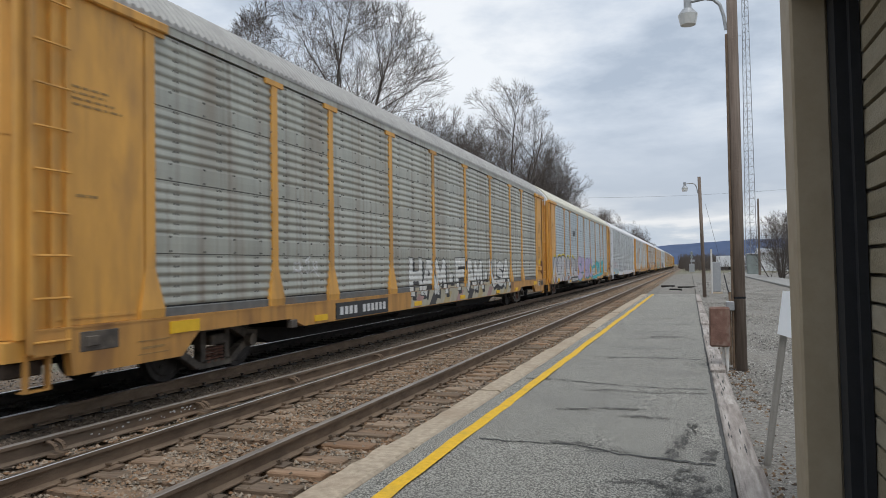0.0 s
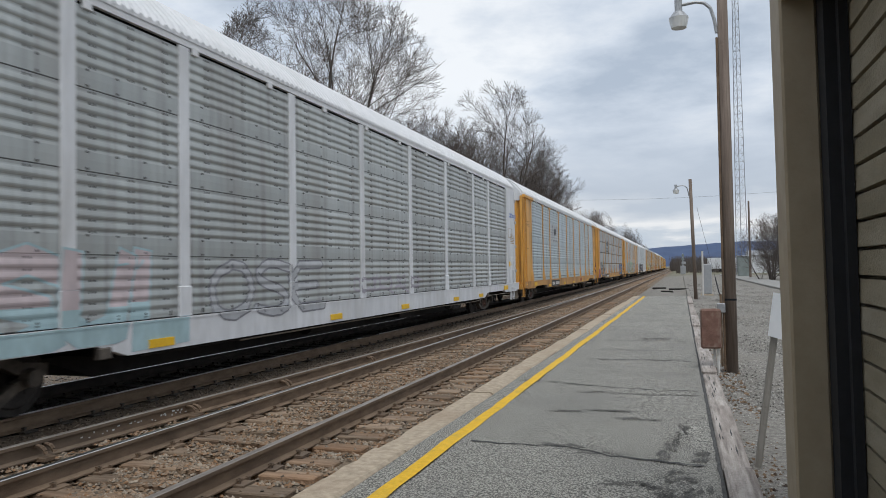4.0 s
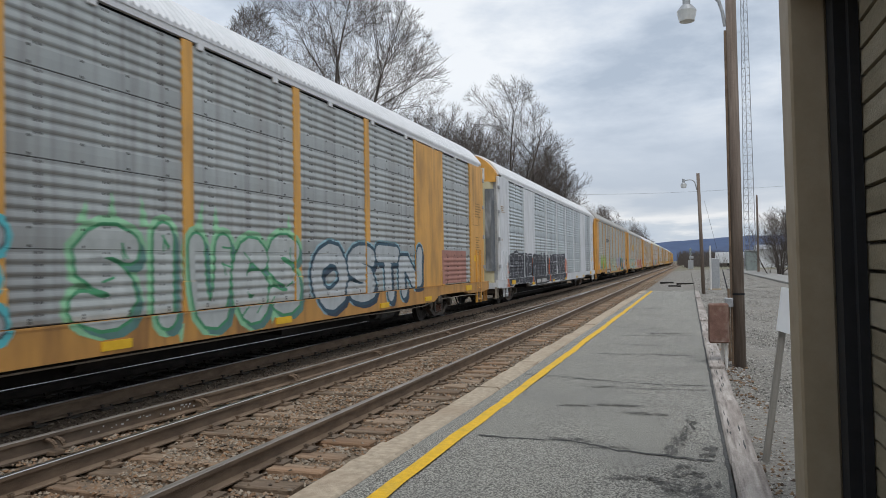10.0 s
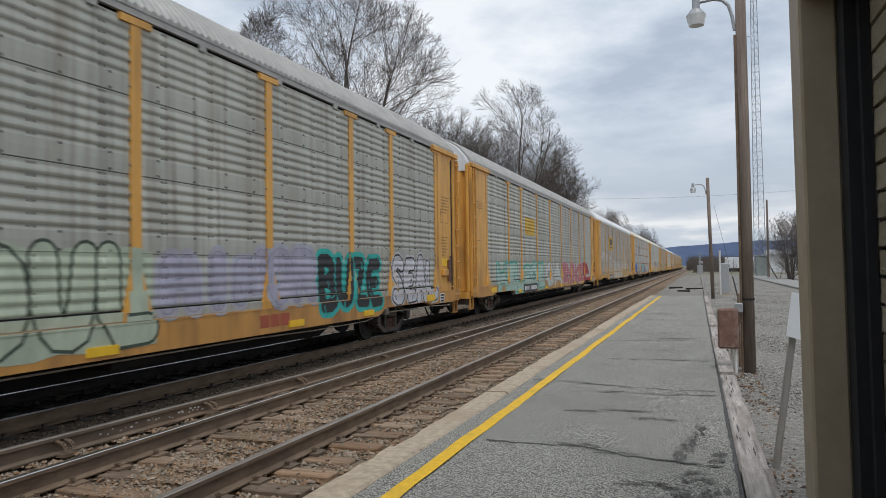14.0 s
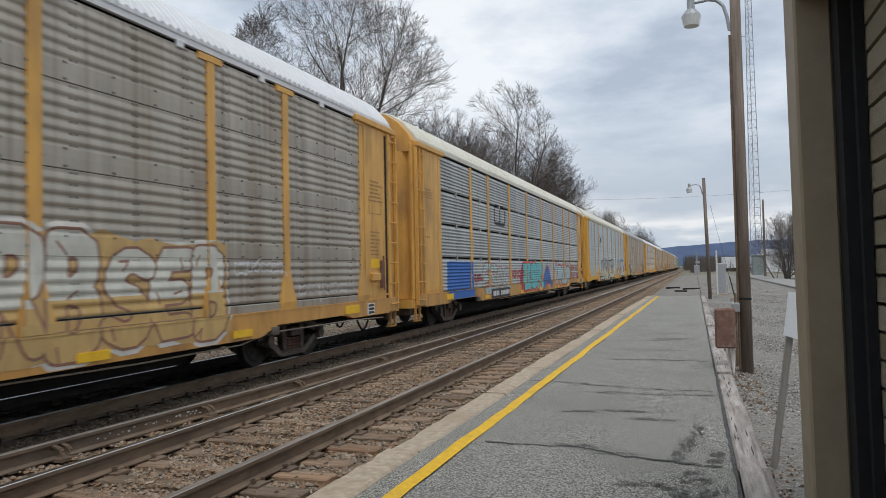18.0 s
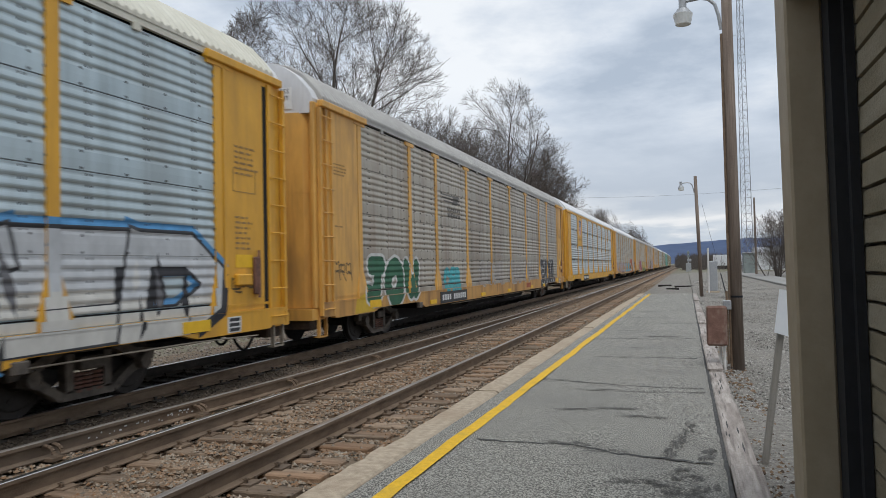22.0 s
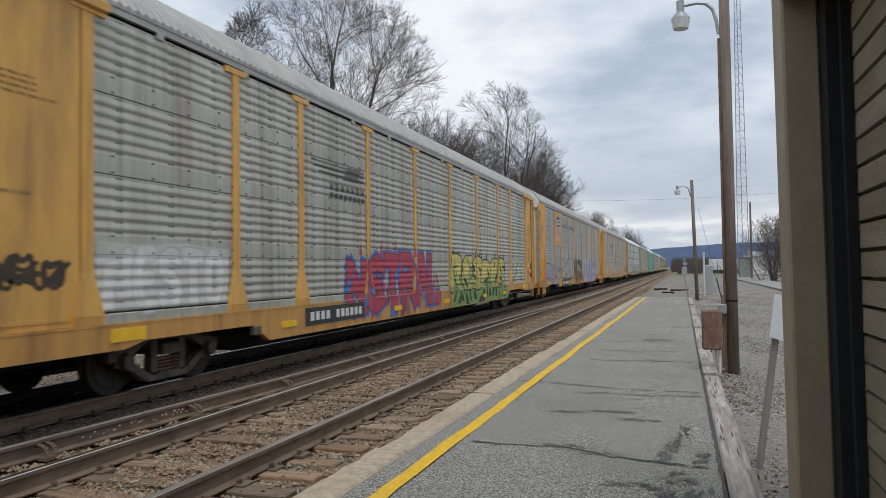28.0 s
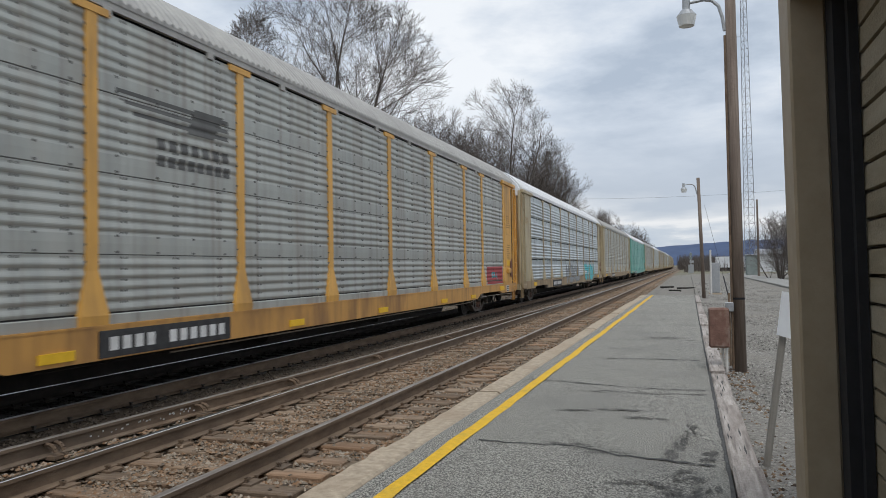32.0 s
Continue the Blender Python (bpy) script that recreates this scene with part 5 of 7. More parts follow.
            # the gap's shade is a near-black strip laid on the side
            part("door_gap", cached("door_gap", lambda: Shape().box(SIDE - 0.02, SIDE + 0.0135, -0.065, 0.065, SILL1 + 0.03, EAVE - 0.1).mesh("door_gap", M_INSIDE_SHADE)), None, car, "near-black strip painted for the shade in the gap beside the door", at=pose(0, o * (cn - 0.58), 0))
        turn = pose(0, cn - CORNER, 0) if o > 0 else pose(0, CORNER - cn, 0, 0, 0, 180)
        end_key = spec.get("end", y)
        edge = "steel" if spec.get("modern") else y
        part("edge_strip", cached(("edge_strip", edge), lambda: Shape().soft_box(1.28, 1.455, CORNER - 0.5, CORNER - 0.03, 1.0, EAVE + 0.05, 0.02).mesh("edge_strip", M_BRIGHTSTEEL if edge == "steel" else YELLOWS[y])), None, car, at=pose(0, cn - CORNER if o > 0 else 0.53 - cn - CORNER, 0))
        part("end_door", end_door_mesh(end_key, False, 1.0, 4.72), None, car, at=turn)
        if spec.get("end") == "cream" and plain and o < 0:
            def edge_plate():
                arc = [(-1.41, -0.06), (-1.40, 0.10), (-1.36, 0.20), (-1.22, 0.355), (-1.02, 0.385)]
                return Shape().extrude([(x, CORNER - 0.255 + a) for x, a in arc] + [(x * 0.98, CORNER - 0.30 + a) for x, a in arc[::-1]], 1.42, 4.45, axis="z").mesh("edge_plate", M_WORN)
            part("edge_plate", cached("edge_plate", edge_plate), None, car, "scuffed bare-steel plate on the bowed corner", at=turn)
        part("end_top", end_top_mesh(spec.get("end_top", "white")), None, car, at=turn)
        part("end_sill", cached(("end_sill", frame_key), lambda: Shape().box(-1.45, 1.45, CORNER - 0.4, CORNER + 0.22, 0.78, 0.99).mesh("end_sill", YELLOWS[frame_key])), None, car, at=turn)
        if not spec.get("modern"):
            part("lock_rod", cached("lock_rod", lambda: Shape().tube((0, CORNER + 0.18, 1.3), (0, CORNER + 0.18, 5.3), 0.034, n=8).tube((0, CORNER + 0.18, 1.3), (0, CORNER + 0.18, 1.75), 0.055, n=8).tube((-0.06, CORNER + 0.18, 3.4), (0.10, CORNER + 0.20, 2.8), 0.028, n=6).mesh("lock_rod", M_BLACK)), None, car, "black door lock rod", at=turn)
            for z in (2.5, 4.15):
                part("lock", cached("lock", lambda: Shape().soft_box(-0.06, 0.06, CORNER + 0.13, CORNER + 0.22, -0.17, 0.17, 0.02).mesh("lock", M_RUST)), None, car, at=turn @ pose(0, 0, z))
        part("coupler", cached("coupler", lambda: Shape().box(-0.09, 0.09, CORNER - 0.3, 14.80, 0.70, 0.92).soft_box(-0.16, 0.2, 14.70, 14.99, 0.66, 0.98, 0.04).mesh("coupler", M_BOGIE)), None, car, at=turn)
        part("end_beam", cached("end_beam", lambda: Shape().soft_box(-1.36, 1.36, CORNER - 0.34, CORNER + 0.14, 0.60, 0.775, 0.02).soft_box(-0.42, 0.42, CORNER + 0.14, CORNER + 0.40, 0.58, 0.95, 0.03).mesh("end_beam", M_UNDER)), None, car, "dark rusty draft gear", at=turn)
        hose = cached("hose", lambda: Shape().sweep([(0.5, 14.2 + 0.08 * k, 0.62 - 0.30 * math.sin(math.pi * k / 9)) for k in range(10)], 0.025, 6).mesh("brake_hose", M_BLACK))
        part("brake_hose", hose, None, car, at=turn)
        part("step", cached(("step", frame_key), lambda: Shape().box(1.42, 1.48, -0.16, -0.12, 0.46, 0.84).box(1.42, 1.48, 0.12, 0.16, 0.46, 0.84).box(1.36, 1.48, -0.16, 0.16, 0.44, 0.46)
             .mesh("step", SILLS.get(frame_key, M_PIPE))), None, car, at=pose(0, o * (CORNER - 0.17), 0))
        part("placard", cached("placard", lambda: Shape().box(SIDE + 0.05, SIDE + 0.068, -0.30, 0.30, 0.88, 1.04).mesh("placard", M_PLACARD)), None, car, at=pose(0, o * 11.85, 0))
        if spec.get("skirt"):
            part("brake_box", cached("brake_box", lambda: Shape().soft_box(SIDE + 0.01, SIDE + 0.056, -0.30, 0.30, 0.80, 1.04, 0.012).soft_box(SIDE + 0.02, SIDE + 0.075, -0.22, -0.02, 0.86, 0.98, 0.01).mesh("brake_box", M_BOGIE)), None, car, at=pose(0, o * 13.35, 0))
            part("notice_frame", cached("sill_notice", lambda: Shape().box(SIDE + 0.05, SIDE + 0.054, -0.28, 0.28, 0.80, 0.815).box(SIDE + 0.05, SIDE + 0.054, -0.28, 0.28, 0.965, 0.98).box(SIDE + 0.05, SIDE + 0.054, -0.22, 0.2, 0.87, 0.90).mesh("notice_frame", M_BROWNPRINT)), None, car, at=pose(0, o * 12.45, -0.14))
        part("sill_bracket", cached("sill_bracket", lambda: Shape().soft_box(SIDE - 0.02, SIDE + 0.085, -0.10, 0.10, 0.66, 0.80, 0.012).mesh("sill_bracket", M_BOGIE)), None, car, at=pose(0, o * 9.0, 0.04))
        # the bogie and what turns in it
        bogie = part("bogie", cached("bolster", lambda: Shape().soft_box(-1.1, 1.1, -0.2, 0.2, 0.46, 0.62, 0.02).mesh("bogie", M_BOGIE)), None, car, at=pose(0, o * 10.46, FAR_RAIL))
        for q in (-1, 1):
            part("side_frame", bogie_mesh(q), None, bogie)
        for q in (-1, 1):
            tagged(part("spring_group", spring_mesh(), None, bogie, at=pose(q * 0.97, 0, 0.19)), kind="stuff")
            part("wheelset", wheelset_mesh(), None, bogie, at=pose(0, q * 0.89, 0.42))
            for r in (-1, 1):
                part("bearing_cap", cached("cap", lambda: Shape().tube((-0.06, 0, 0), (0.06, 0, 0), 0.115, 0.10, 14).mesh("bearing_cap", M_BOGIE)), None, bogie, at=pose(r * 1.07, q * 0.89, 0.45))
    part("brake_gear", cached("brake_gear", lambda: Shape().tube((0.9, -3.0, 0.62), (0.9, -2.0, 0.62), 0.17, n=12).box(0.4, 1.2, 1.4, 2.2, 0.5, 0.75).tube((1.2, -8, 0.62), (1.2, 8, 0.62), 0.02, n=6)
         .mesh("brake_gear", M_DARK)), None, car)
    if not spec.get("modern"):
        part("service_plate", cached("service_plate", lambda: Shape().box(SIDE + 0.05, SIDE + 0.058, -0.17, 0.17, 0.80, 1.04).mesh("service_plate", M_WHITEPAINT)), None, car, "white service plate with black bars", at=pose(0, 12.75, 0))
        for k in range(3):
            part("lettering", cached("service_bar", lambda: Shape().box(SIDE + 0.058, SIDE + 0.062, -0.13, 0.13, 0, 0.05).mesh("lettering", M_BLACKPAINT)), None, car, at=pose(0, 12.75, 0.82 + 0.075 * k))
    if not spec.get("skirt"):
        part("brake_pipe", cached("brake_pipe", lambda: Shape().path([(1.42, -6.0, 0.64), (1.42, 4.2, 0.64), (1.44, 6.0, 0.61), (1.44, 8.2, 0.62), (1.46, 9.0, 0.74), (1.52, 11.9, 0.74), (1.53, 13.4, 0.70)], 0.012, 6)
             .mesh("brake_pipe", M_PIPE)), None, car, "thin brake pipe along the sill")
    if spec.get("modern"):
        part("brake_valve", cached("brake_valve", lambda: Shape().soft_box(1.18, 1.42, 5.3, 5.75, 0.46, 0.70, 0.04).tube((1.30, 5.75, 0.58), (1.30, 6.15, 0.58), 0.12, n=12).tube((1.30, 5.1, 0.58), (1.30, 5.3, 0.58), 0.09, n=12)
             .mesh("brake_valve", M_DARK)), None, car)
    AUTORACKS.append(car)
    return car


G, B, K = "grey", "blue", "brown"
TRAIN = [
    dict(label="ochre autorack with weathered grey side sheets and white block-letter graffiti", skirt=True),
    dict(label="ochre autorack with light sheets, cream roof and purple graffiti", sheet="blue", roof="cream"),
    dict(label="white-ended autorack with pale sheets and faded pink graffiti", sheet="slate", yellow="white", end="white", roof="white", frame="white", modern=True, post="straight"),
    dict(label="clean ochre autorack with blue-grey sheets and white roof", sheet="blue", yellow="ochre", roof="white"),
    dict(label="ochre autorack with slate slatted sheets and blue graffiti", sheet="slate", slit=True, roof="white"),
    dict(label="ochre autorack with smooth yellow panels and cyan graffiti", sheet="slate", roof="white", post="straight", modern=True, plain=(1, 7), end="cream", end_top="ochre"),
    dict(label="white autorack with smooth white panels and black graffiti", sheet="light", yellow="white", frame="white", roof="white", post="straight", modern=True, plain=(1, 7), end="cream", end_top="ochre"),
    dict(label="ochre autorack with grey sheets and green graffiti", yellow="ochre"),
    dict(label="ochre autorack with grey sheets, green and pink graffiti"),
    dict(label="ochre autorack with brown dusty sheets and white graffiti", sheet="brown", roof="white", yellow="pale"),
    dict(label="ochre autorack with slate slatted sheets, red and cyan graffiti", sheet="slate", slit=True, roof="cream", post="straight", yellow="pale", end_top="ochre"),
    dict(label="ochre autorack with light sheets and black outline graffiti", sheet="blue", roof="cream", yellow="bright"),
    dict(label="ochre autorack with brown dusty sheets and green graffiti", sheet="brown", yellow="pale"),
    dict(label="bright yellow autorack with clean light slatted sheets and a shield emblem", board=True, sheet="light", slit="ribs", roof="white", yellow="bright", top="bright"),
    dict(label="faded yellow autorack with grey sheets and orange graffiti", yellow="pale", roof="white"),
    dict(label="faded yellow autorack with grey sheets, red and yellow graffiti", yellow="pale", deep=True),
    dict(label="faded yellow autorack with tan sheets and a shield emblem", board=True, yellow="ochre", sheet="tan", modern=True, post="straight", end="cream"),
    dict(label="faded yellow autorack with weathered tan sheets", yellow="pale", sheet="tan"),
    dict(label="drab autorack with light slatted sheets and white roof", sheet="light", slit="ribs", roof="white", yellow="drab", end="ochre"),
    dict(label="drab autorack with grey sheets and faded yellow ends", yellow="drab", end="pale"),
    dict(label="autorack with teal green sides and a red end", sheet="teal", yellow="teal", end="red", roof="white"),
]
for i in range(13):
    TRAIN.append([dict(label="drab autorack with tan sheets far back in the train", sheet="tan", yellow="drab", end="ochre"), dict(label="drab autorack with white roof far back in the train", sheet="blue", roof="white", yellow="drab", end="ochre"),
                  dict(label="faded yellow autorack with brown sheets far back in the train", sheet="brown", yellow="drab", end="pale")][i % 3])
for i, spec in enumerate(TRAIN):
    autorack(spec, i)

# ---------------------------------------------------------------- paint, lettering and graffiti on the cars
SPRAY = {}


def spray(c):
    key = tuple(round(v, 3) for v in c)
    if key not in SPRAY:
        SPRAY[key] = surf("spray_%d" % len(SPRAY), tuple(v * 0.84 for v in c), tuple(min(1, v * 1.1 + 0.004) for v in c), 4, 0.75, bump=0.03, stain=tuple(v * 0.7 + 0.03 for v in c), stain_amount=0.5, stain_scale=2.5, stretch=(1, 1.2, 0.6))
    return SPRAY[key]


WHITE = (0.62, 0.63, 0.63)
BLACK = (0.025, 0.025, 0.03)
RED = (0.36, 0.03, 0.035)
CYAN = (0.1, 0.5, 0.55)
PALE = (0.44, 0.5, 0.38)
BLUE = (0.03, 0.13, 0.42)


def cut(poly, axis, limit, keep_above):
    """Sutherland-Hodgman cut of a flat polygon along one line."""
    res = []
    for i, p in enumerate(poly):
        q = poly[(i + 1) % len(poly)]
        a, b = (p[axis] - limit, q[axis] - limit) if keep_above else (limit - p[axis], limit - q[axis])
        if a >= 0:
            res.append(p)
        if (a > 0 > b) or (a < 0 < b):
            t = a / (a - b)
            res.append((p[0] + (q[0] - p[0]) * t, p[1] + (q[1] - p[1]) * t))
    return res


def relief(slit):
    segs = []
    for run in sheet_profile(slit):
        for (d0, a), (d1, b) in zip(run, run[1:]):
            if b - a > 1e-4:
                segs.append((a, d0, b, d1))
    return segs


RELIEF = {k: relief(k) for k in (False, True, "ribs")}
POST_LINES = [-DOOR]
for b in BAYS:
    POST_LINES.append(POST_LINES[-1] + b)


class Drape:
    """Paint that follows the relief of a car's near side: sheets, posts, doors and sill."""

    def __init__(self, index):
        spec = TRAIN[index]
        self.car, self.segs = AUTORACKS[index], RELIEF[spec.get("slit", False)]
        self.plain = [(POST_LINES[i], POST_LINES[i + 1]) for i in spec.get("plain", ())]
        self.post = 0.0165 if spec.get("post", "flared") == "flared" else 0.0195
        self.low = 0.57 if spec.get("skirt") else 0.80
        self.deep = 0.59 if spec.get("deep") else 0.71
        self.board, self.base = spec.get("board", False), has_base(spec)
        self.v, self.f, self.m, self.mats, self.level, self.coats = [], [], [], [], 0, 0

    def colour(self, c):
        m = spray(c)
        if m not in self.mats:
            self.mats.append(m)
        return self.mats.index(m)

    def put(self, poly, mi, depth, lift):
        if len(poly) < 3:
            return
        k = len(self.v)
        self.v += [(SIDE + depth(z) + lift, y, z) for y, z in poly]
        self.f.append(tuple(range(k, k + len(poly))))
        self.m.append(mi)

    def paint(self, poly, c, again=True):
        """One coat of colour; each coat lies a hair above the last."""
        mi = self.colour(c)
        self.coats += 1 if again else 0
        lift = 0.002 + 0.0014 * self.level + 0.00005 * self.coats
        if self.board and all(-9.45 < y < -7.4 and z > 2.94 for y, z in poly):
            self.put(poly, mi, lambda z: 0.02, lift)
            return
        low = cut(poly, 1, SILL1, False)
        for a, b, floor in ((-14.25, -13.74, 0.83), (-13.74, -11.9, self.low), (-11.9, -8.8, 0.87), (-8.8, 8.8, self.deep), (8.8, 11.9, 0.87), (11.9, 13.74, self.low), (13.74, 14.25, 0.83)):
            self.put(cut(cut(cut(low, 0, a, True), 0, b, False), 1, floor, True), mi, lambda z: 0.05, lift)
        # the posts and their feet carry the paint too
        if self.post < 0.018:
            faces = ((0.22, SILL1 + 0.03, FOOT0), (0.155, FOOT0, FOOT0 + 0.26), (0.09, FOOT0 + 0.26, FOOT1), (0.09, FOOT1, EAVE - 0.09))
        else:
            faces = ((0.125, SILL1 + 0.035, SILL1 + 0.445), (0.105, SILL1 + 0.45, EAVE))
        for p in POST_LINES:
            for half, a, b in faces:
                face = foot_depth if self.post < 0.018 else (lambda z: 0.031) if b < 2 else (lambda z: 0.019)
                self.put(cut(cut(cut(cut(poly, 0, p - half, True), 0, p + half, False), 1, a, True), 1, b, False), mi, face, lift)
        self.put(cut(cut(poly, 1, SILL1, True), 1, SILL1 + 0.025, False), mi, lambda z: 0.056, lift)
        high = cut(poly, 1, SILL1 + 0.04, True)
        if len(high) < 3:
            return
        y0, y1 = min(p[0] for p in high), max(p[0] for p in high)
        marks = [(-99, -DOOR - 0.1, 0.012)]
        for i, p in enumerate(POST_LINES):
            marks.append((p - 0.09, p + 0.09, self.post))
            if i + 1 < len(POST_LINES):
                flat = any(abs(a - p) < 0.01 for a, _ in self.plain)
                marks.append((p + 0.09, POST_LINES[i + 1] - 0.09, 0.02 if flat else None))
        marks.append((DOOR + 0.1, 99, 0.012))
        for a, b, d in marks:
            if b < y0 or a > y1:
                continue
            strip = cut(cut(high, 0, a, True), 0, b, False)
            if len(strip) < 3:
                continue
            if d is not None:
                if d != self.post:          # posts are painted above
                    self.put(strip, mi, lambda z: d, lift)
                continue
            if self.base:
                self.put(cut(strip, 1, BASE_TOP, False), mi, lambda z: 0.010, lift)
                strip = cut(strip, 1, BASE_TOP + 0.035, True)
                if len(strip) < 3:
                    continue
            z0, z1 = min(p[1] for p in strip), max(p[1] for p in strip)
            for za, da, zb, db in self.segs:
                if zb <= z0 or za >= z1:
                    continue
                bit = cut(cut(strip, 1, za, True), 1, zb, False)
                self.put(bit, mi, lambda z: -0.02 + da + (db - da) * (z - za) / (zb - za), lift)

    def done(self, name, label=""):
        if not self.f:
            return None
        me = bpy.data.meshes.new(name)
        me.from_pydata(self.v, [], self.f)
        for m in self.mats:
            me.materials.append(m)
        me.polygons.foreach_set("material_index", self.m)
        return part(name, me, None, self.car, label)


def blob(rng, cx, cz, w, h, sharp=0.0, n=18):
    pts = []
    ph = rng.uniform(0, 6.28)
    for i in range(n):
        a = 2 * math.pi * i / n
        c, s = math.cos(a), math.sin(a)
        k = (abs(c) ** 3 + abs(s) ** 3) ** (-1 / 3)
        k *= 1 + 0.10 * math.sin(2 * a + ph) + 0.06 * math.sin(3 * a + 2 * ph) + (rng.uniform(-sharp, sharp) if i % 2 else 0)
        pts.append((cx + c * k * w / 2, cz + s * k * h / 2))
    return pts


def grown(poly, d):
    cy, cz = sum(p[0] for p in poly) / len(poly), sum(p[1] for p in poly) / len(poly)
    out = []
    for y, z in poly:
        l = math.hypot(y - cy, z - cz) or 1
        out.append((y + (y - cy) / l * d, z + (z - cz) / l * d))
    return out


def stroke(points, w):
    """Quads along a line of points."""
    quads = []
    for (y0, z0), (y1, z1) in zip(points, points[1:]):
        l = math.hypot(y1 - y0, z1 - z0) or 1
        a, b = -(z1 - z0) / l * w / 2, (y1 - y0) / l * w / 2
        quads.append([(y0 + a, z0 + b), (y0 - a, z0 - b), (y1 - a, z1 - b), (y1 + a, z1 + b)])
    return quads


GLYPHS = {  # skeletons of hand-painted letters, in a unit box
    "A": [[(0, 0), (0.42, 1), (0.62, 1), (1, 0)], [(0.2, 0.36), (0.82, 0.36)]], "B": [[(0, 0), (0, 1)], [(0, 1), (0.72, 1), (0.88, 0.76), (0.6, 0.54), (0, 0.54)], [(0.4, 0.54), (0.8, 0.5), (1, 0.28), (0.75, 0), (0, 0)]],
    "C": [[(1, 0.82), (0.6, 1), (0.16, 0.88), (0, 0.5), (0.16, 0.12), (0.6, 0), (1, 0.18)]], "D": [[(0, 0), (0, 1)], [(0, 1), (0.6, 1), (1, 0.65), (1, 0.32), (0.6, 0), (0, 0)]],
    "E": [[(1, 1), (0, 0.98), (0.04, 0), (1, 0.02)], [(0.02, 0.5), (0.82, 0.52)]], "F": [[(1, 1), (0, 0.98), (0.05, 0)], [(0.02, 0.5), (0.8, 0.52)]],
    "G": [[(1, 0.84), (0.6, 1), (0.16, 0.88), (0, 0.5), (0.16, 0.12), (0.6, 0), (1, 0.16), (1, 0.46), (0.58, 0.46)]], "H": [[(0, 0), (0.04, 1)], [(1, 0), (0.96, 1)], [(0, 0.5), (1, 0.52)]],
    "I": [[(0.5, 0), (0.5, 1)]], "J": [[(0.2, 1), (1, 1)], [(0.7, 1), (0.7, 0.25), (0.45, 0), (0, 0.12)]], "K": [[(0, 0), (0, 1)], [(1, 1), (0.1, 0.46), (1, 0)]], "L": [[(0, 1), (0.04, 0), (1, 0.02)]],
    "M": [[(0, 0), (0.08, 1), (0.5, 0.38), (0.92, 1), (1, 0)]], "N": [[(0, 0), (0.04, 1), (0.96, 0), (1, 1)]], "O": [[(0.5, 1), (0.1, 0.82), (0, 0.45), (0.2, 0.06), (0.5, 0)], [(0.5, 0), (0.94, 0.2), (1, 0.6), (0.8, 0.94), (0.5, 1)]],
    "P": [[(0, 0), (0, 1)], [(0, 1), (0.75, 1), (1, 0.76), (0.75, 0.48), (0, 0.48)]], "R": [[(0, 0), (0, 1)], [(0, 1), (0.72, 1), (0.95, 0.76), (0.7, 0.5), (0, 0.5)], [(0.45, 0.5), (1, 0)]],
    "S": [[(1, 0.88), (0.55, 1), (0.08, 0.86), (0.12, 0.6), (0.85, 0.44), (0.96, 0.14), (0.5, 0), (0, 0.12)]], "T": [[(0, 1), (1, 0.97)], [(0.5, 1), (0.52, 0)]], "U": [[(0, 1), (0.04, 0.2), (0.4, 0), (0.85, 0.12), (1, 1)]],
    "V": [[(0, 1), (0.45, 0), (0.6, 0), (1, 1)]], "W": [[(0, 1), (0.2, 0), (0.5, 0.6), (0.8, 0), (1, 1)]], "X": [[(0, 0), (1, 1)], [(0, 1), (1, 0)]], "Y": [[(0, 1), (0.5, 0.5), (1, 1)], [(0.5, 0.5), (0.46, 0)]],
    "Z": [[(0, 1), (1, 0.98), (0, 0.02), (1, 0)]], ".": [[(0.45, 0.42), (0.55, 0.42)]], ">": [[(0, 0.5), (1, 0.5)], [(0.6, 0.85), (1, 0.5), (0.6, 0.15)]]}


def runs_of(pts, soft):
    """A line of points, parted where it turns sharply."""
    runs = [[pts[0]]]
    for i in range(1, len(pts)):
        runs[-1].append(pts[i])
        if i + 1 < len(pts):
            (a, b), (c, e), (f, g) = pts[i - 1], pts[i], pts[i + 1]
            turn = abs(math.atan2((c - a) * (g - e) - (e - b) * (f - c), (c - a) * (f - c) + (e - b) * (g - e)))
            if turn > (1.2 if soft else 1.75):
                runs.append([pts[i]])
    return runs


def ribbon(pts, w, soft):
    """Quads of even width along a line, joined at mitres, with rounded or blunt ends; none lies over another."""
    n, left, right = len(pts), [], []
    dirs = [Vector((c - a, e - b)).normalized() for (a, b), (c, e) in zip(pts, pts[1:])]
    for i, (a, b) in enumerate(pts):
        d0, d1 = dirs[max(i - 1, 0)], dirs[min(i, n - 2)]
        m = (d0 + d1).normalized()
        out = w / 2 / max(0.55, m.dot(d1))
        left.append((a - m.y * out, b + m.x * out))
        right.append((a + m.y * out, b - m.x * out))
    quads = [[left[i], right[i], right[i + 1], left[i + 1]] for i in range(n - 1)]
    for (a, b), u, l, r in ((pts[0], -dirs[0], right[0], left[0]), (pts[-1], dirs[-1], left[-1], right[-1])):
        if soft:
            side = Vector((u.y, -u.x))
            quads.append([r] + [(a + w / 2 * (side.x * math.cos(t) + u.x * math.sin(t)), b + w / 2 * (side.y * math.cos(t) + u.y * math.sin(t))) for t in (0.5236 * k for k in range(1, 6))] + [l])
        else:
            quads.append([r, (r[0] + u.x * w * 0.45, r[1] + u.y * w * 0.45), (l[0] + u.x * w * 0.5, l[1] + u.y * w * 0.5), l])
    return quads


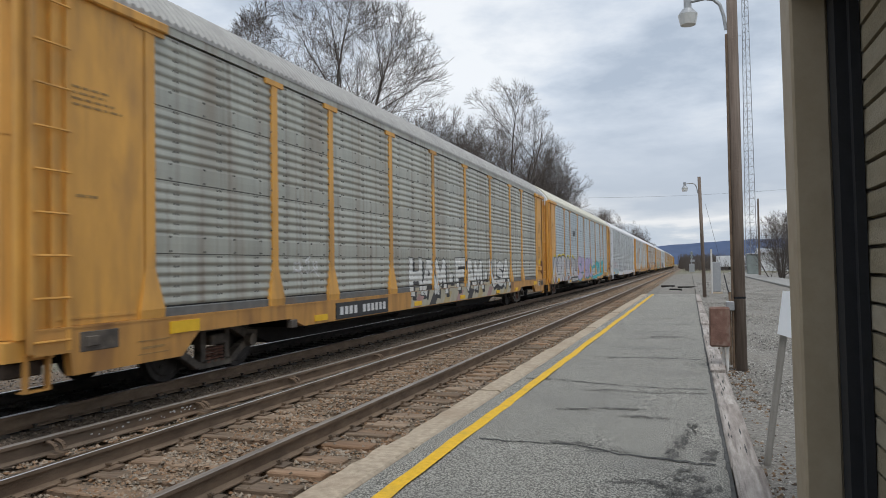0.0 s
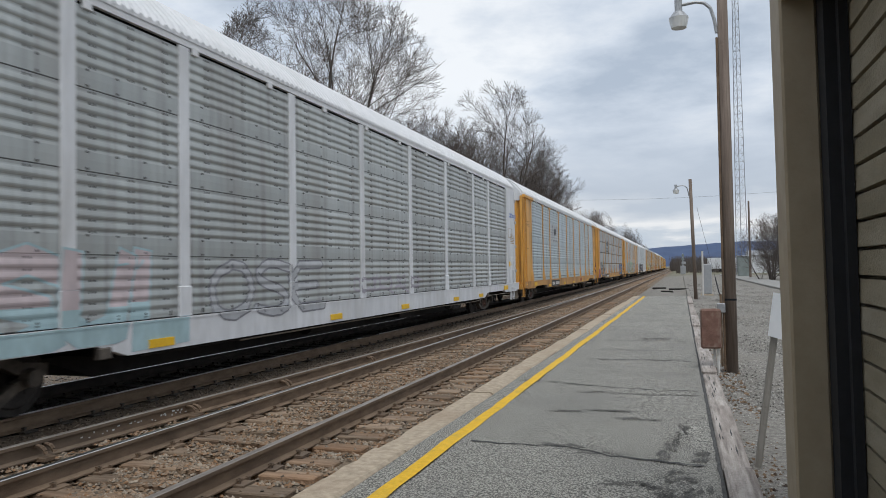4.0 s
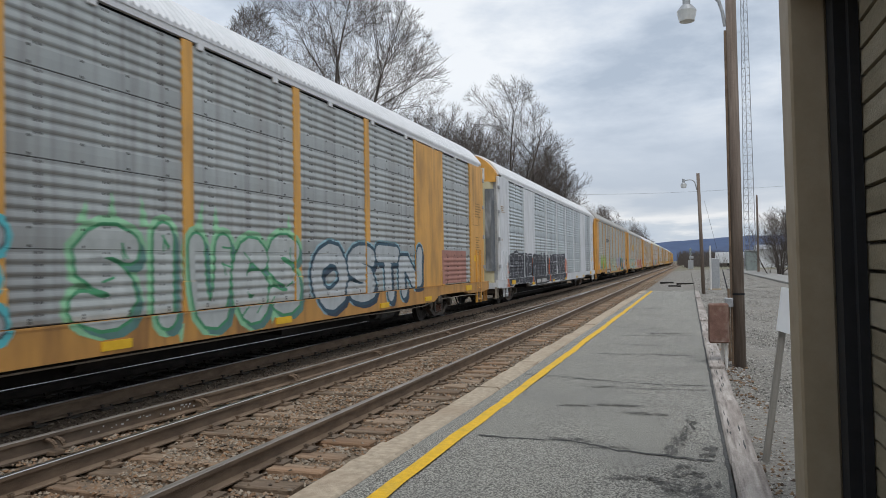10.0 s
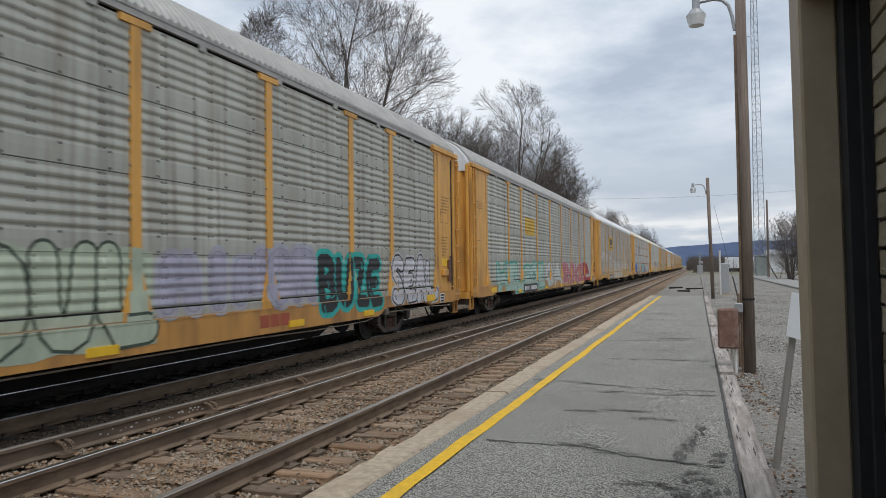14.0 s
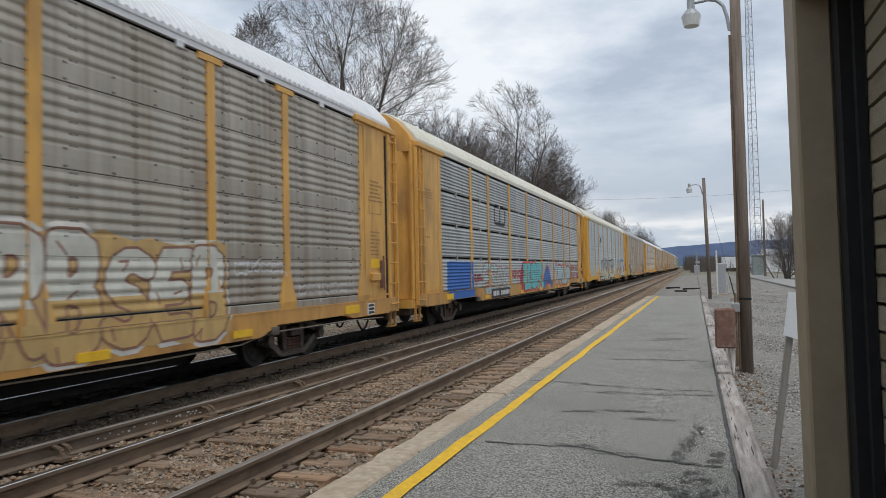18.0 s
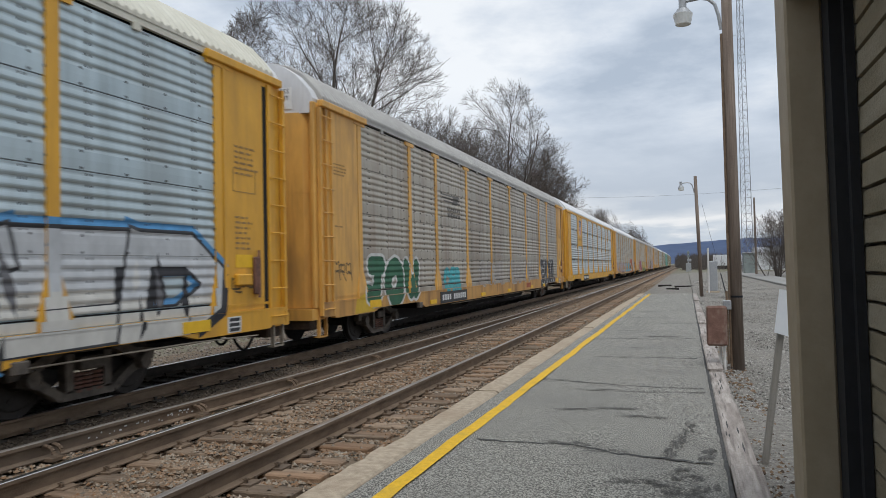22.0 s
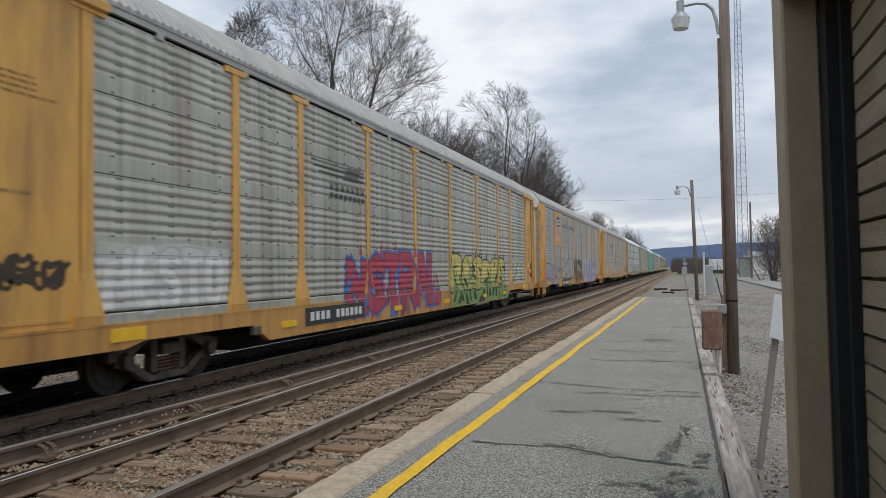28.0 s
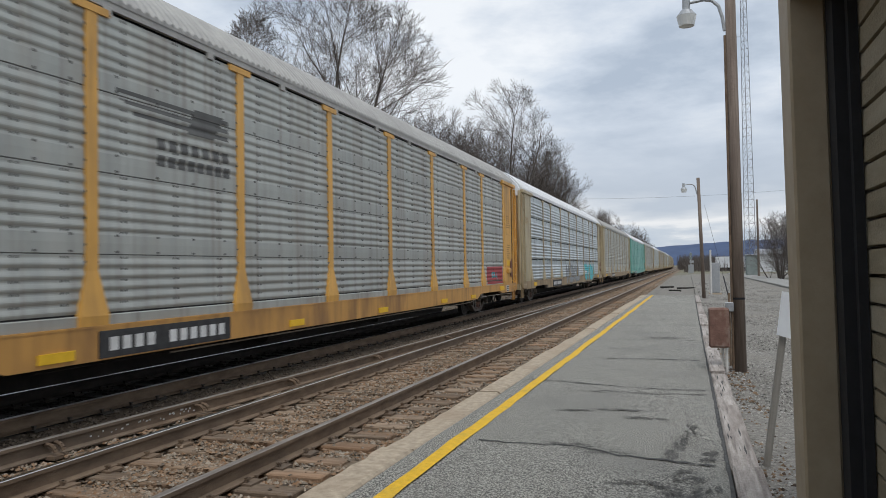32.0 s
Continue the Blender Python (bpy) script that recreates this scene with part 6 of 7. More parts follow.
def painted(index, body, y0, y1, z0, z1, fill, line=None, seed=1, weight=0.26, edge=0.05, back=None, back_edge=0.14, lower=None, shadow=None, shine=None, soft=False, lean=0.0, wander=0.05,
            inner=True, spikes=None, ground=None, drop=(0.11, -0.10), shards=(), label=""):
    """Graffiti letters built from broad strokes: ground, halo, shadow, outline, fill, a second tone below, seams and shines."""
    rng = random.Random(seed)
    d = Drape(index)
    cell, h = (y1 - y0) / len(body), z1 - z0
    weight = min(weight, (0.37 if soft else 0.31) * cell)
    scripts = []
    for k, ch in enumerate(body):
        if ch == " ":
            continue
        wide = cell * (rng.uniform(0.98, 1.10) if edge else 0.9) - weight
        low, high = z0 + weight / 2 + h * rng.uniform(0, wander), z1 - weight / 2 - h * rng.uniform(0, 1.6 * wander)
        tip = lean + rng.uniform(-wander, wander)
        a0 = y0 + cell * k + (cell - wide) / 2
        lines = []
        for poly in GLYPHS[ch]:
            if soft and len(poly) > 2:
                poly = [poly[0]] + [q for (a, b), (c, e) in zip(poly, poly[1:]) for q in ((0.72 * a + 0.28 * c, 0.72 * b + 0.28 * e), (0.28 * a + 0.72 * c, 0.28 * b + 0.72 * e))] + [poly[-1]]
            lines.append([(a0 + wide * (a + tip * (b - 0.5)) + rng.uniform(-0.02, 0.02) * wide, low + (high - low) * b) for a, b in poly])
        scripts.append(lines)

    def coat(lines, w, c, dy=0.0, dz=0.0, below=None):
        for pts in lines:
            for run in runs_of([(a + dy, b + dz) for a, b in pts], soft):
                d.coats += 1
                for q in ribbon(run, w, soft):
                    if below is not None:
                        q = cut(q, 1, below, False)
                    if len(q) > 2:
                        d.paint(q, c, False)

    d.level = 0.3
    if back:
        for lines in scripts:
            coat(lines, weight + 2 * (edge + back_edge), back)
    d.level = 0.6
    if ground:
        n = 3 * len(body)
        edges = [(y0 + (y1 - y0) * k / n, z0 + h * rng.uniform(0.0, 0.06), z1 - h * rng.uniform(0.02, 0.13)) for k in range(n + 1)]
        d.coats += 1
        for (a, b, c), (e, f, g) in zip(edges, edges[1:]):
            d.paint([(a, b), (e, f), (e, g), (a, c)], ground, False)
    if spikes:
        for k in range(2 * len(body)):
            a, up = y0 + cell * (k / 2 + rng.uniform(0, 0.4)), rng.random() < 0.6
            z, tip = (z1 - 0.1 * h, z1 + rng.uniform(0.06, 0.2) * h) if up else (z0 + 0.1 * h, z0 - rng.uniform(0.02, 0.1) * h)
            d.paint([(a - 0.09, z), (a + 0.09, z), (a + rng.uniform(-0.12, 0.12), tip)], spikes)
    d.level = 0.9
    if shadow:
        for lines in scripts:
            coat(lines, weight + edge, shadow, *drop)
    for k, lines in enumerate(scripts):
        d.level = 1.4 + 0.9 * (k % 2)
        if line:
            coat(lines, weight + 2 * edge, line)
        d.level += 0.4
        coat(lines, weight, fill)
        if lower:
            d.level += 0.3
            coat(lines, weight, lower, below=z0 + h * rng.uniform(0.36, 0.5))
        if inner and line:
            d.level += 0.25
            for _ in range(3):
                a, b = rng.choice(rng.choice(lines))
                t = rng.uniform(0, 3.14)
                for q in stroke([(a - 0.5 * weight * math.cos(t), b - 0.5 * weight * math.sin(t)), (a + 0.1 * weight * math.cos(t), b + 0.1 * weight * math.sin(t))], 0.03):
                    d.paint(q, line)
        if shine:
            d.level += 0.25
            for pts in lines:
                (a, b), (c, e) = pts[0], pts[1]
                for q in stroke([(a * 0.8 + c * 0.2 - weight * 0.22, b * 0.8 + e * 0.2 + weight * 0.2), (a * 0.4 + c * 0.6 - weight * 0.22, b * 0.4 + e * 0.6 + weight * 0.2)], 0.035):
                    d.paint(q, shine)
    # curved blades of other colours cutting through the letters
    d.level = 3.4
    for k in range(4 * len(body) if shards else 0):
        a, b, t = y0 + (y1 - y0) * rng.random(), z0 + h * rng.uniform(0.02, 0.72), rng.uniform(0.5, 2.6)
        l, wide, hook = h * rng.uniform(0.18, 0.42), rng.uniform(0.06, 0.17), rng.uniform(-0.4, 0.4)
        u, v = math.cos(t), math.sin(t)
        tip = (a + l * math.cos(t + hook), b + l * math.sin(t + hook))
        d.paint([(a - u * l * 0.5, b - v * l * 0.5), (a + v * wide, b - u * wide), tip, (a - v * wide * 0.5, b + u * wide * 0.5)], shards[k % len(shards)])
    return d.done("graffiti", label)


def tag(index, y0, y1, z0, z1, c, seed, width=0.035, loops=7, label=""):
    """A quick hand-written scribble that no one can read."""
    rng = random.Random(seed)
    d = Drape(index)
    step = (y1 - y0) / loops
    mid = (z0 + z1) / 2
    for i in range(loops):
        c0 = y0 + step * (i + 0.5)
        up, down, wide, ph = rng.uniform(0.25, 0.5), rng.uniform(0.25, 0.5), rng.uniform(0.4, 0.62), rng.uniform(0, 6.28)
        turns = rng.choice((0.8, 1.2, 1.6)) * 6.28
        pts = []
        for k in range(13):
            a = ph + turns * k / 12
            s, q = math.sin(a), math.cos(a) * (1 - 0.35 * k / 12)
            pts.append((c0 + step * wide * q + 0.25 * step * (k / 12 - 0.5), mid + (z1 - z0) * (up if s > 0 else down) * s * (0.6 + 0.4 * math.cos(2 * a))))
        pts.append((c0 + step * 0.6, mid + (z1 - z0) * rng.uniform(-0.5, 0.3)))
        for q in stroke(pts, width):
            d.paint(q, c)
    return d.done("graffiti", label)


def patch(index, poly, c, name="panel", level=0, label=""):
    d = Drape(index)
    d.level = level
    d.paint(poly, c)
    return d.done(name, label)


def rect(y0, y1, z0, z1):
    return [(y0, z0), (y1, z0), (y1, z1), (y0, z1)]


def letters(body):
    """Triangles of a text in Blender's own font, scaled to a unit square."""
    cu = bpy.data.curves.new("text", "FONT")
    cu.body = body
    cu.resolution_u = 2
    ob = bpy.data.objects.new("text", cu)
    me = bpy.data.meshes.new_from_object(ob)
    me.calc_loop_triangles()
    co = [v.co.copy() for v in me.vertices]
    x0, x1, z0, z1 = min(c.x for c in co), max(c.x for c in co), min(c.y for c in co), max(c.y for c in co)
    tris = [[((co[i].x - x0) / (x1 - x0), (co[i].y - z0) / (z1 - z0)) for i in t.vertices] for t in me.loop_triangles]
    bpy.data.objects.remove(ob)
    bpy.data.meshes.remove(me)
    bpy.data.curves.remove(cu)
    return tris


def words(index, body, y0, y1, z0, z1, c, line=None, name="lettering", label="", level=1):
    d = Drape(index)
    tris = letters(body)
    place = lambda t, dy=0.0, dz=0.0: [(y0 + a * (y1 - y0) + dy, z0 + b * (z1 - z0) + dz) for a, b in t]
    if line:
        d.level = level
        for dy, dz in ((-0.05, 0), (0.05, 0), (0, -0.05), (0, 0.05)):
            d.coats += 4
            for t in tris:
                d.paint(place(t, dy, dz), line, False)
    d.level = level + 1
    for t in tris:
        d.paint(place(t), c, False)
    return d.done(name, label)


def plate(index, y0=-7.4, y1=-4.85, z0=0.72, z1=1.04, dark=True):
    """The car's number board, its characters turned into plain bars."""
    car = AUTORACKS[index]
    if dark:
        part("number_board", Shape().box(SIDE + 0.05, SIDE + 0.066, y0, y1, z0, z1), M_BLACKPAINT, car, "black number board")
    bars(car, y0 + 0.12, y1 - 0.12, z0 + 0.08, z1 - 0.08, M_WHITEPAINT if dark else M_BLACKPAINT, (4, 6), lift=0.071 if dark else 0.060)


def small_print(index, y0, y1, z0, z1, rows, material=None):
    sh = Shape()
    rng = random.Random(index * 7 + rows)
    step = (z1 - z0) / (1.5 * rows)
    for r in range(int(1.5 * rows)):
        a, end = y0, y0 + (y1 - y0) * rng.uniform(0.6, 1.0)
        while a < end:
            w = rng.uniform(0.05, 0.16)
            sh.box(SIDE + 0.014, SIDE + 0.017, a, min(a + w, end), z1 - step * (r + 0.75), z1 - step * (r + 0.35))
            a += w + 0.035
    tagged(part("lettering", sh, material or M_BROWNPRINT, AUTORACKS[index]), kind="stuff")


def bracket_emblem(index, y0, y1, z0, z1):
    """A box-like emblem: two brackets, three block shapes and dots, in plain black shapes."""
    d = Drape(index)
    w, h = y1 - y0, z1 - z0
    for s in (0, 1):
        e = y0 if s == 0 else y1
        i = 1 if s == 0 else -1
        d.paint(rect(min(e, e + i * 0.06), max(e, e + i * 0.06), z0 + 0.2 * h, z1), BLACK)
        for z in (z0 + 0.2 * h, z1 - 0.07):
            d.paint(rect(min(e, e + i * 0.2), max(e, e + i * 0.2), z, z + 0.07), BLACK)
    for k in range(3):
        a = y0 + w * (0.24 + 0.18 * k)
        d.level = 1
        d.paint(rect(a, a + 0.15 * w, z0 + 0.42 * h, z0 + 0.82 * h), BLACK)
    rng = random.Random(1)
    for f in (0.18, 0.3, 0.7, 0.82):
        d.paint(blob(rng, y0 + f * w, z0 + 0.07 * h, 0.1, 0.1, 0, 10), BLACK)
    d.done("emblem", "black bracket-shaped emblem")


def stripe_emblem(index, y0, y1, z0, z1, c=BLACK):
    """Speed stripes ending in a block, with two rows of bars below."""
    d = Drape(index)
    w, h = y1 - y0, z1 - z0
    for k in range(3):
        z = z1 - 0.12 * h * (k + 1)
        d.paint([(y0 + 0.06 * w * k, z), (y0 + 0.95 * w, z - 0.03 * h), (y0 + 0.95 * w, z + 0.04 * h), (y0 + 0.06 * w * k, z + 0.05 * h)], c)
    d.level = 1
    d.paint([(y0 + 0.55 * w, z1 - 0.42 * h), (y0 + 0.8 * w, z1 - 0.42 * h), (y0 + 0.9 * w, z1 - 0.05 * h), (y0 + 0.62 * w, z1 - 0.05 * h)], c)
    for r, n in ((0.28, 7), (0.06, 8)):
        for k in range(n):
            a = y0 + 0.3 * w + 0.68 * w * k / n
            d.paint(rect(a, a + 0.066 * w, z0 + r * h, z0 + (r + 0.15) * h), c)
    d.done("emblem", "dark striped railway emblem")


def loop_emblem(index, y0, y1, z0, z1, c):
    """A plain rounded frame with a bar, standing in for an emblem."""
    d = Drape(index)
    w, h = y1 - y0, z1 - z0
    ring = [(0.12, 0.95), (0.04, 0.85), (0.04, 0.2), (0.12, 0.08), (0.88, 0.08), (0.96, 0.2), (0.96, 0.85), (0.88, 0.95), (0.12, 0.95)]
    for q in stroke([(y0 + a * w, z0 + b * h) for a, b in ring], 0.13) + stroke([(y0 + 0.5 * w, z0 + 0.1 * h), (y0 + 0.5 * w, z0 + 0.9 * h)], 0.13):
        d.paint(q, c)
    d.done("emblem", "rounded line emblem in two bays")


def shield_emblem(index, y0, y1, z0, z1):
    w, h = y1 - y0, z1 - z0
    m = (y0 + y1) / 2
    base = [(m, z0), (y0 + 0.14 * w, z0 + 0.12 * h), (y0, z0 + 0.45 * h), (y0 + 0.06 * w, z0 + 0.66 * h), (y0, z0 + 0.86 * h), (y0 + 0.2 * w, z1), (m, z0 + 0.92 * h),
            (y1 - 0.2 * w, z1), (y1, z0 + 0.86 * h), (y1 - 0.06 * w, z0 + 0.66 * h), (y1, z0 + 0.45 * h), (y1 - 0.14 * w, z0 + 0.12 * h)]
    d = Drape(index)
    d.level = 2
    d.paint(grown(base, 0.05), WHITE)
    d.level = 3
    d.paint(cut(base, 1, z0 + 0.55 * h, True), (0.03, 0.04, 0.16))
    for k in range(5):
        a = y0 + w * (0.06 + 0.19 * k)
        d.paint(cut(cut(cut(base, 1, z0 + 0.53 * h, False), 0, a, True), 0, a + 0.1 * w, False), (0.45, 0.04, 0.05))
    d.level = 4
    for r in (0.62, 0.75):
        d.paint(rect(m - 0.3 * w, m + 0.3 * w, z0 + r * h, z0 + (r + 0.08) * h), WHITE)
    d.done("emblem", "red, white and blue shield emblem")


def end_words(index):
    """The notice on the bowed end that faces the platform, on a white plate."""
    car = AUTORACKS[index]
    y = -((13.85 if TRAIN[index].get("modern") else CORNER) + 0.064)
    part("notice_plate", Shape().box(0.45, 1.0, y - 0.01, y + 0.04, 4.80, 5.22), M_WHITEPAINT, car, "white notice plate")
    sh = Shape()
    for r, body in enumerate(("EXCESS", "HEIGHT", "CAR")):
        a, b = (0.50, 0.95) if r < 2 else (0.60, 0.86)
        z = 5.10 - 0.13 * r
        for t in letters(body):
            sh.add([(a + p[0] * (b - a), y - 0.013, z + p[1] * 0.09) for p in t], [(0, 1, 2)])
    part("lettering", sh, M_BLACKPAINT, car)


def end_bars(index):
    """The number on the bowed end, its characters turned into plain bars."""
    y = -((13.85 if TRAIN[index].get("modern") else CORNER) + 0.135)
    sh = Shape()
    for r, n in ((0, 4), (1, 6)):
        for k in range(n):
            a = 0.50 + 0.055 * k
            sh.box(a, a + 0.038, y - 0.003, y, 4.46 - 0.16 * r, 4.57 - 0.16 * r)
    tagged(part("lettering", sh, M_BLACKPAINT, AUTORACKS[index]), kind="stuff")


def print_panel(index):
    """A framed notice and a yellow placard on the rear side door."""
    y0 = (DOOR + 0.35) if not TRAIN[index].get("modern") else DOOR + 0.12
    sh = Shape()
    for a, b, c, e in ((0, 0.62, 0, 0.012), (0, 0.62, 0.358, 0.37), (0, 0.012, 0, 0.37), (0.608, 0.62, 0, 0.37)):
        sh.box(SIDE + 0.013, SIDE + 0.017, y0 + a, y0 + b, 2.95 + c, 2.95 + e)
    part("notice_frame", sh, M_BROWNPRINT, AUTORACKS[index])
    part("placard", Shape().box(SIDE + 0.013, SIDE + 0.018, y0 + 0.05, y0 + 0.5, 1.78, 1.98), M_PLACARD, AUTORACKS[index])


def reflectors(index):
    """Yellow reflector strips along the sill."""
    me = cached("reflector", lambda: Shape().box(SIDE + 0.052, SIDE + 0.072, -0.24, 0.24, 0.75, 0.86).mesh("reflector", M_PLACARD))
    for y in (-8.0, -2.9, 0.9, 5.2, 8.1):
        part("reflector", me, None, AUTORACKS[index], "yellow reflector strip", at=pose(0, y, 0))


def paint_train():
    for i in range(18):
        end_bars(i)
        reflectors(i)
        print_panel(i)
    for i in range(len(TRAIN)):
        if i in (2,):
            continue
        if i < 21:
            plate(i, dark=i not in (14,))
            small_print(i, -DOOR - 1.25, -DOOR - 0.45, 3.55, 3.85, 3)
            small_print(i, -DOOR - 1.2, -DOOR - 0.7, 2.5, 2.62, 1)
            small_print(i, DOOR + 0.4, DOOR + 1.1, 3.2, 3.7, 4)
            small_print(i, DOOR + 0.4, DOOR + 0.9, 2.0, 2.6, 5)
    # first car: block letters
    patch(0, [(-3.4, 0.72), (7.1, 0.72), (7.3, 1.2), (-3.3, 1.2)], (0.44, 0.40, 0.30), "graffiti", 0, "dirty cream wash on the sill")
    for k in range(9):
        a = -3.2 + 1.15 * k
        patch(0, [(a, 0.72), (a + 0.5, 0.72), (a + 0.8, 1.0), (a + 0.35, 1.04)], ((0.40, 0.25, 0.23), (0.055, 0.052, 0.05), (0.46, 0.36, 0.18))[k % 3], "graffiti", 1)
    painted(0, "HAM.FAM.USA", -3.35, 7.1, 0.96, 1.99, (0.64, 0.64, 0.61), (0.04, 0.04, 0.04), 3, 0.25, 0.025, shadow=(0.035, 0.035, 0.035), inner=False, wander=0.06, label="white block-letter graffiti with black shadows")

    tag(0, -8.9, -8.0, 1.45, 2.05, WHITE, 3, 0.03, 3)
    # second car
    patch(1, rect(-13.7, -7.45, 0.72, 1.22), (0.42, 0.43, 0.42), "graffiti", 0, "grey painted sill")
    painted(1, "ASRAUL", -13.4, -4.95, 0.76, 2.25, (0.50, 0.50, 0.52), BLACK, 21, 0.50, 0.06, back=(0.66, 0.53, 0.03), back_edge=0.09, lower=(0.56, 0.56, 0.58), shadow=(0.42, 0.15, 0.05), shine=WHITE, soft=True, wander=0.09, lean=0.15, ground=(0.33, 0.33, 0.35), label="grey and white graffiti with a yellow outline")
    painted(1, "SRSC", -4.7, 2.2, 0.76, 2.3, (0.46, 0.40, 0.60), (0.13, 0.11, 0.19), 22, 0.42, 0.035, shadow=(0.03, 0.30, 0.30), shine=(0.62, 0.58, 0.72), lean=0.18, wander=0.08, spikes=(0.46, 0.40, 0.60), label="lilac graffiti with teal shadows")
    for q, w, c in ((0, 0.34, WHITE), (1, 0.26, (0.03, 0.10, 0.12)), (2, 0.18, (0.06, 0.45, 0.50))):
        d = Drape(1)
        d.level = 0.4 * q
        for pts in ([(2.5, 1.45), (3.2, 1.62), (4.1, 1.6)], [(2.3, 0.82), (4.5, 0.88), (8.6, 1.12)], [(7.45, 2.12), (7.6, 2.2)]):
            d.coats += 1
            for quad in ribbon(pts, w, True):
                d.paint(quad, c, False)
        d.done("graffiti", "")
    painted(1, "YOMICE", 3.9, 9.2, 1.12, 2.12, (0.06, 0.45, 0.50), (0.03, 0.10, 0.12), 23, 0.24, 0.04, back=WHITE, back_edge=0.05, soft=True, lean=0.45, wander=0.06, inner=False, shine=(0.35, 0.62, 0.65), label="cyan script graffiti with a white outline")
    bracket_emblem(1, -6.75, -5.15, 3.1, 3.95)
    # third car, white
    painted(2, "RASUL", -12.9, -7.4, 0.75, 2.05, (0.52, 0.44, 0.45), (0.36, 0.50, 0.54), 31, 0.3, 0.03, lower=(0.36, 0.50, 0.53), lean=0.15, label="faded pink and cyan graffiti")
    painted(2, "OSE", -6.9, -3.4, 0.95, 1.95, (0.42, 0.43, 0.45), (0.2, 0.2, 0.22), 35, 0.12, 0.03, soft=True)

    tag(2, -1.8, 2.2, 0.9, 1.9, (0.36, 0.34, 0.38), 33, 0.06, 4)
    tag(2, DOOR + 0.3, DOOR + 1.5, 3.6, 4.1, (0.08, 0.16, 0.5), 34, 0.03, 4)
    small_print(2, DOOR + 0.5, DOOR + 1.3, 2.7, 3.1, 4)
    # fourth car, clean
    patch(3, rect(-7.35, -4.6, 3.05, 4.05), (0.50, 0.52, 0.53), "emblem_panel", 0, "pale emblem panel")
    bracket_emblem(3, -6.5, -4.95, 3.12, 4.0)
    # fifth car
    patch(4, rect(-7.35, -4.6, 2.98, 4.2), (0.42, 0.44, 0.43), "emblem_panel", 0, "pale emblem panel")
    stripe_emblem(4, -7.2, -4.7, 3.02, 4.15)
    painted(4, "SHEWH", -12.1, -8.3, 0.98, 2.1, (0.11, 0.11, 0.115), (0.60, 0.60, 0.60), 41, 0.2, 0.03, wander=0.12, spikes=(0.50, 0.50, 0.50), shadow=(0.28, 0.20, 0.20), label="dark spiky graffiti with white outlines")
    painted(4, "SA", -8.2, -6.9, 1.0, 1.6, (0.52, 0.52, 0.52), None, 45, 0.05, 0)
    painted(4, "REDS", -4.2, -2.0, 1.15, 1.95, (0.31, 0.20, 0.195), None, 42, 0.12, 0)
    patch(4, [(-14.2, 0.80), (-12.2, 0.72), (-12.4, 1.5), (-14.2, 1.7)], (0.33, 0.09, 0.11), "graffiti", 0, "dark red painted patch")
    patch(4, rect(-13.7, -4.9, 0.72, 1.06), (0.10, 0.105, 0.105), "graffiti", 0, "slate grey painted sill")
    painted(4, "OVEN", -0.8, 3.4, 1.2, 1.9, (0.26, 0.30, 0.37), None, 43, 0.09, 0)
    patch(4, [(7.5, 0.76), (12.4, 0.76), (12.4, 2.0), (11.2, 2.1), (9.4, 1.98), (7.9, 2.1), (7.4, 1.5)], (0.013, 0.06, 0.16), "graffiti", 0, "navy ground of a graffiti")
    painted(4, "CUEZ", 7.6, 11.3, 0.82, 2.05, (0.018, 0.085, 0.23), (0.46, 0.52, 0.58), 44, 0.42, 0.03, soft=True, wander=0.08, inner=False, label="navy blue bubble graffiti with white outlines")
    painted(4, "YD", 11.1, 12.9, 0.9, 1.95, (0.36, 0.37, 0.37), (0.58, 0.58, 0.58), 46, 0.14, 0.03, soft=True)
    # sixth car
    loop_emblem(5, -8.95, -7.6, 3.75, 4.55, WHITE)
    bars(AUTORACKS[5], -8.95, -7.6, 3.55, 3.65, M_WHITEPAINT, (3, 2, 2), lift=0.024)
    painted(5, "R", -11.6, -9.9, 0.95, 2.3, (0.40, 0.42, 0.42), None, 51, 0.10, 0, soft=True)
    painted(5, "BLADE", -9.0, -4.4, 0.95, 2.2, (0.36, 0.38, 0.385), (0.07, 0.08, 0.09), 52, 0.26, 0.03, back=CYAN, back_edge=0.09, soft=True, wander=0.08, label="grey graffiti with a cyan halo")
    painted(5, "SIUGS", -3.5, 1.5, 0.80, 2.4, (0.44, 0.47, 0.46), (0.06, 0.28, 0.13), 53, 0.40, 0.045, back=(0.28, 0.56, 0.33), back_edge=0.08, shadow=(0.10, 0.22, 0.20), soft=True, inner=True, wander=0.12, spikes=(0.28, 0.56, 0.33), label="grey graffiti with thick green outlines")
    painted(5, "OSTN", 2.0, 7.7, 0.85, 2.2, (0.46, 0.49, 0.50), (0.03, 0.075, 0.11), 54, 0.38, 0.075, back=(0.30, 0.48, 0.55), back_edge=0.04, soft=True, inner=False, wander=0.05, shadow=(0.03, 0.05, 0.08), label="grey letters with dark blue outlines")
    patch(5, rect(9.4, 11.8, 1.15, 2.1), (0.40, 0.19, 0.15), "graffiti", 0, "faded red patch")
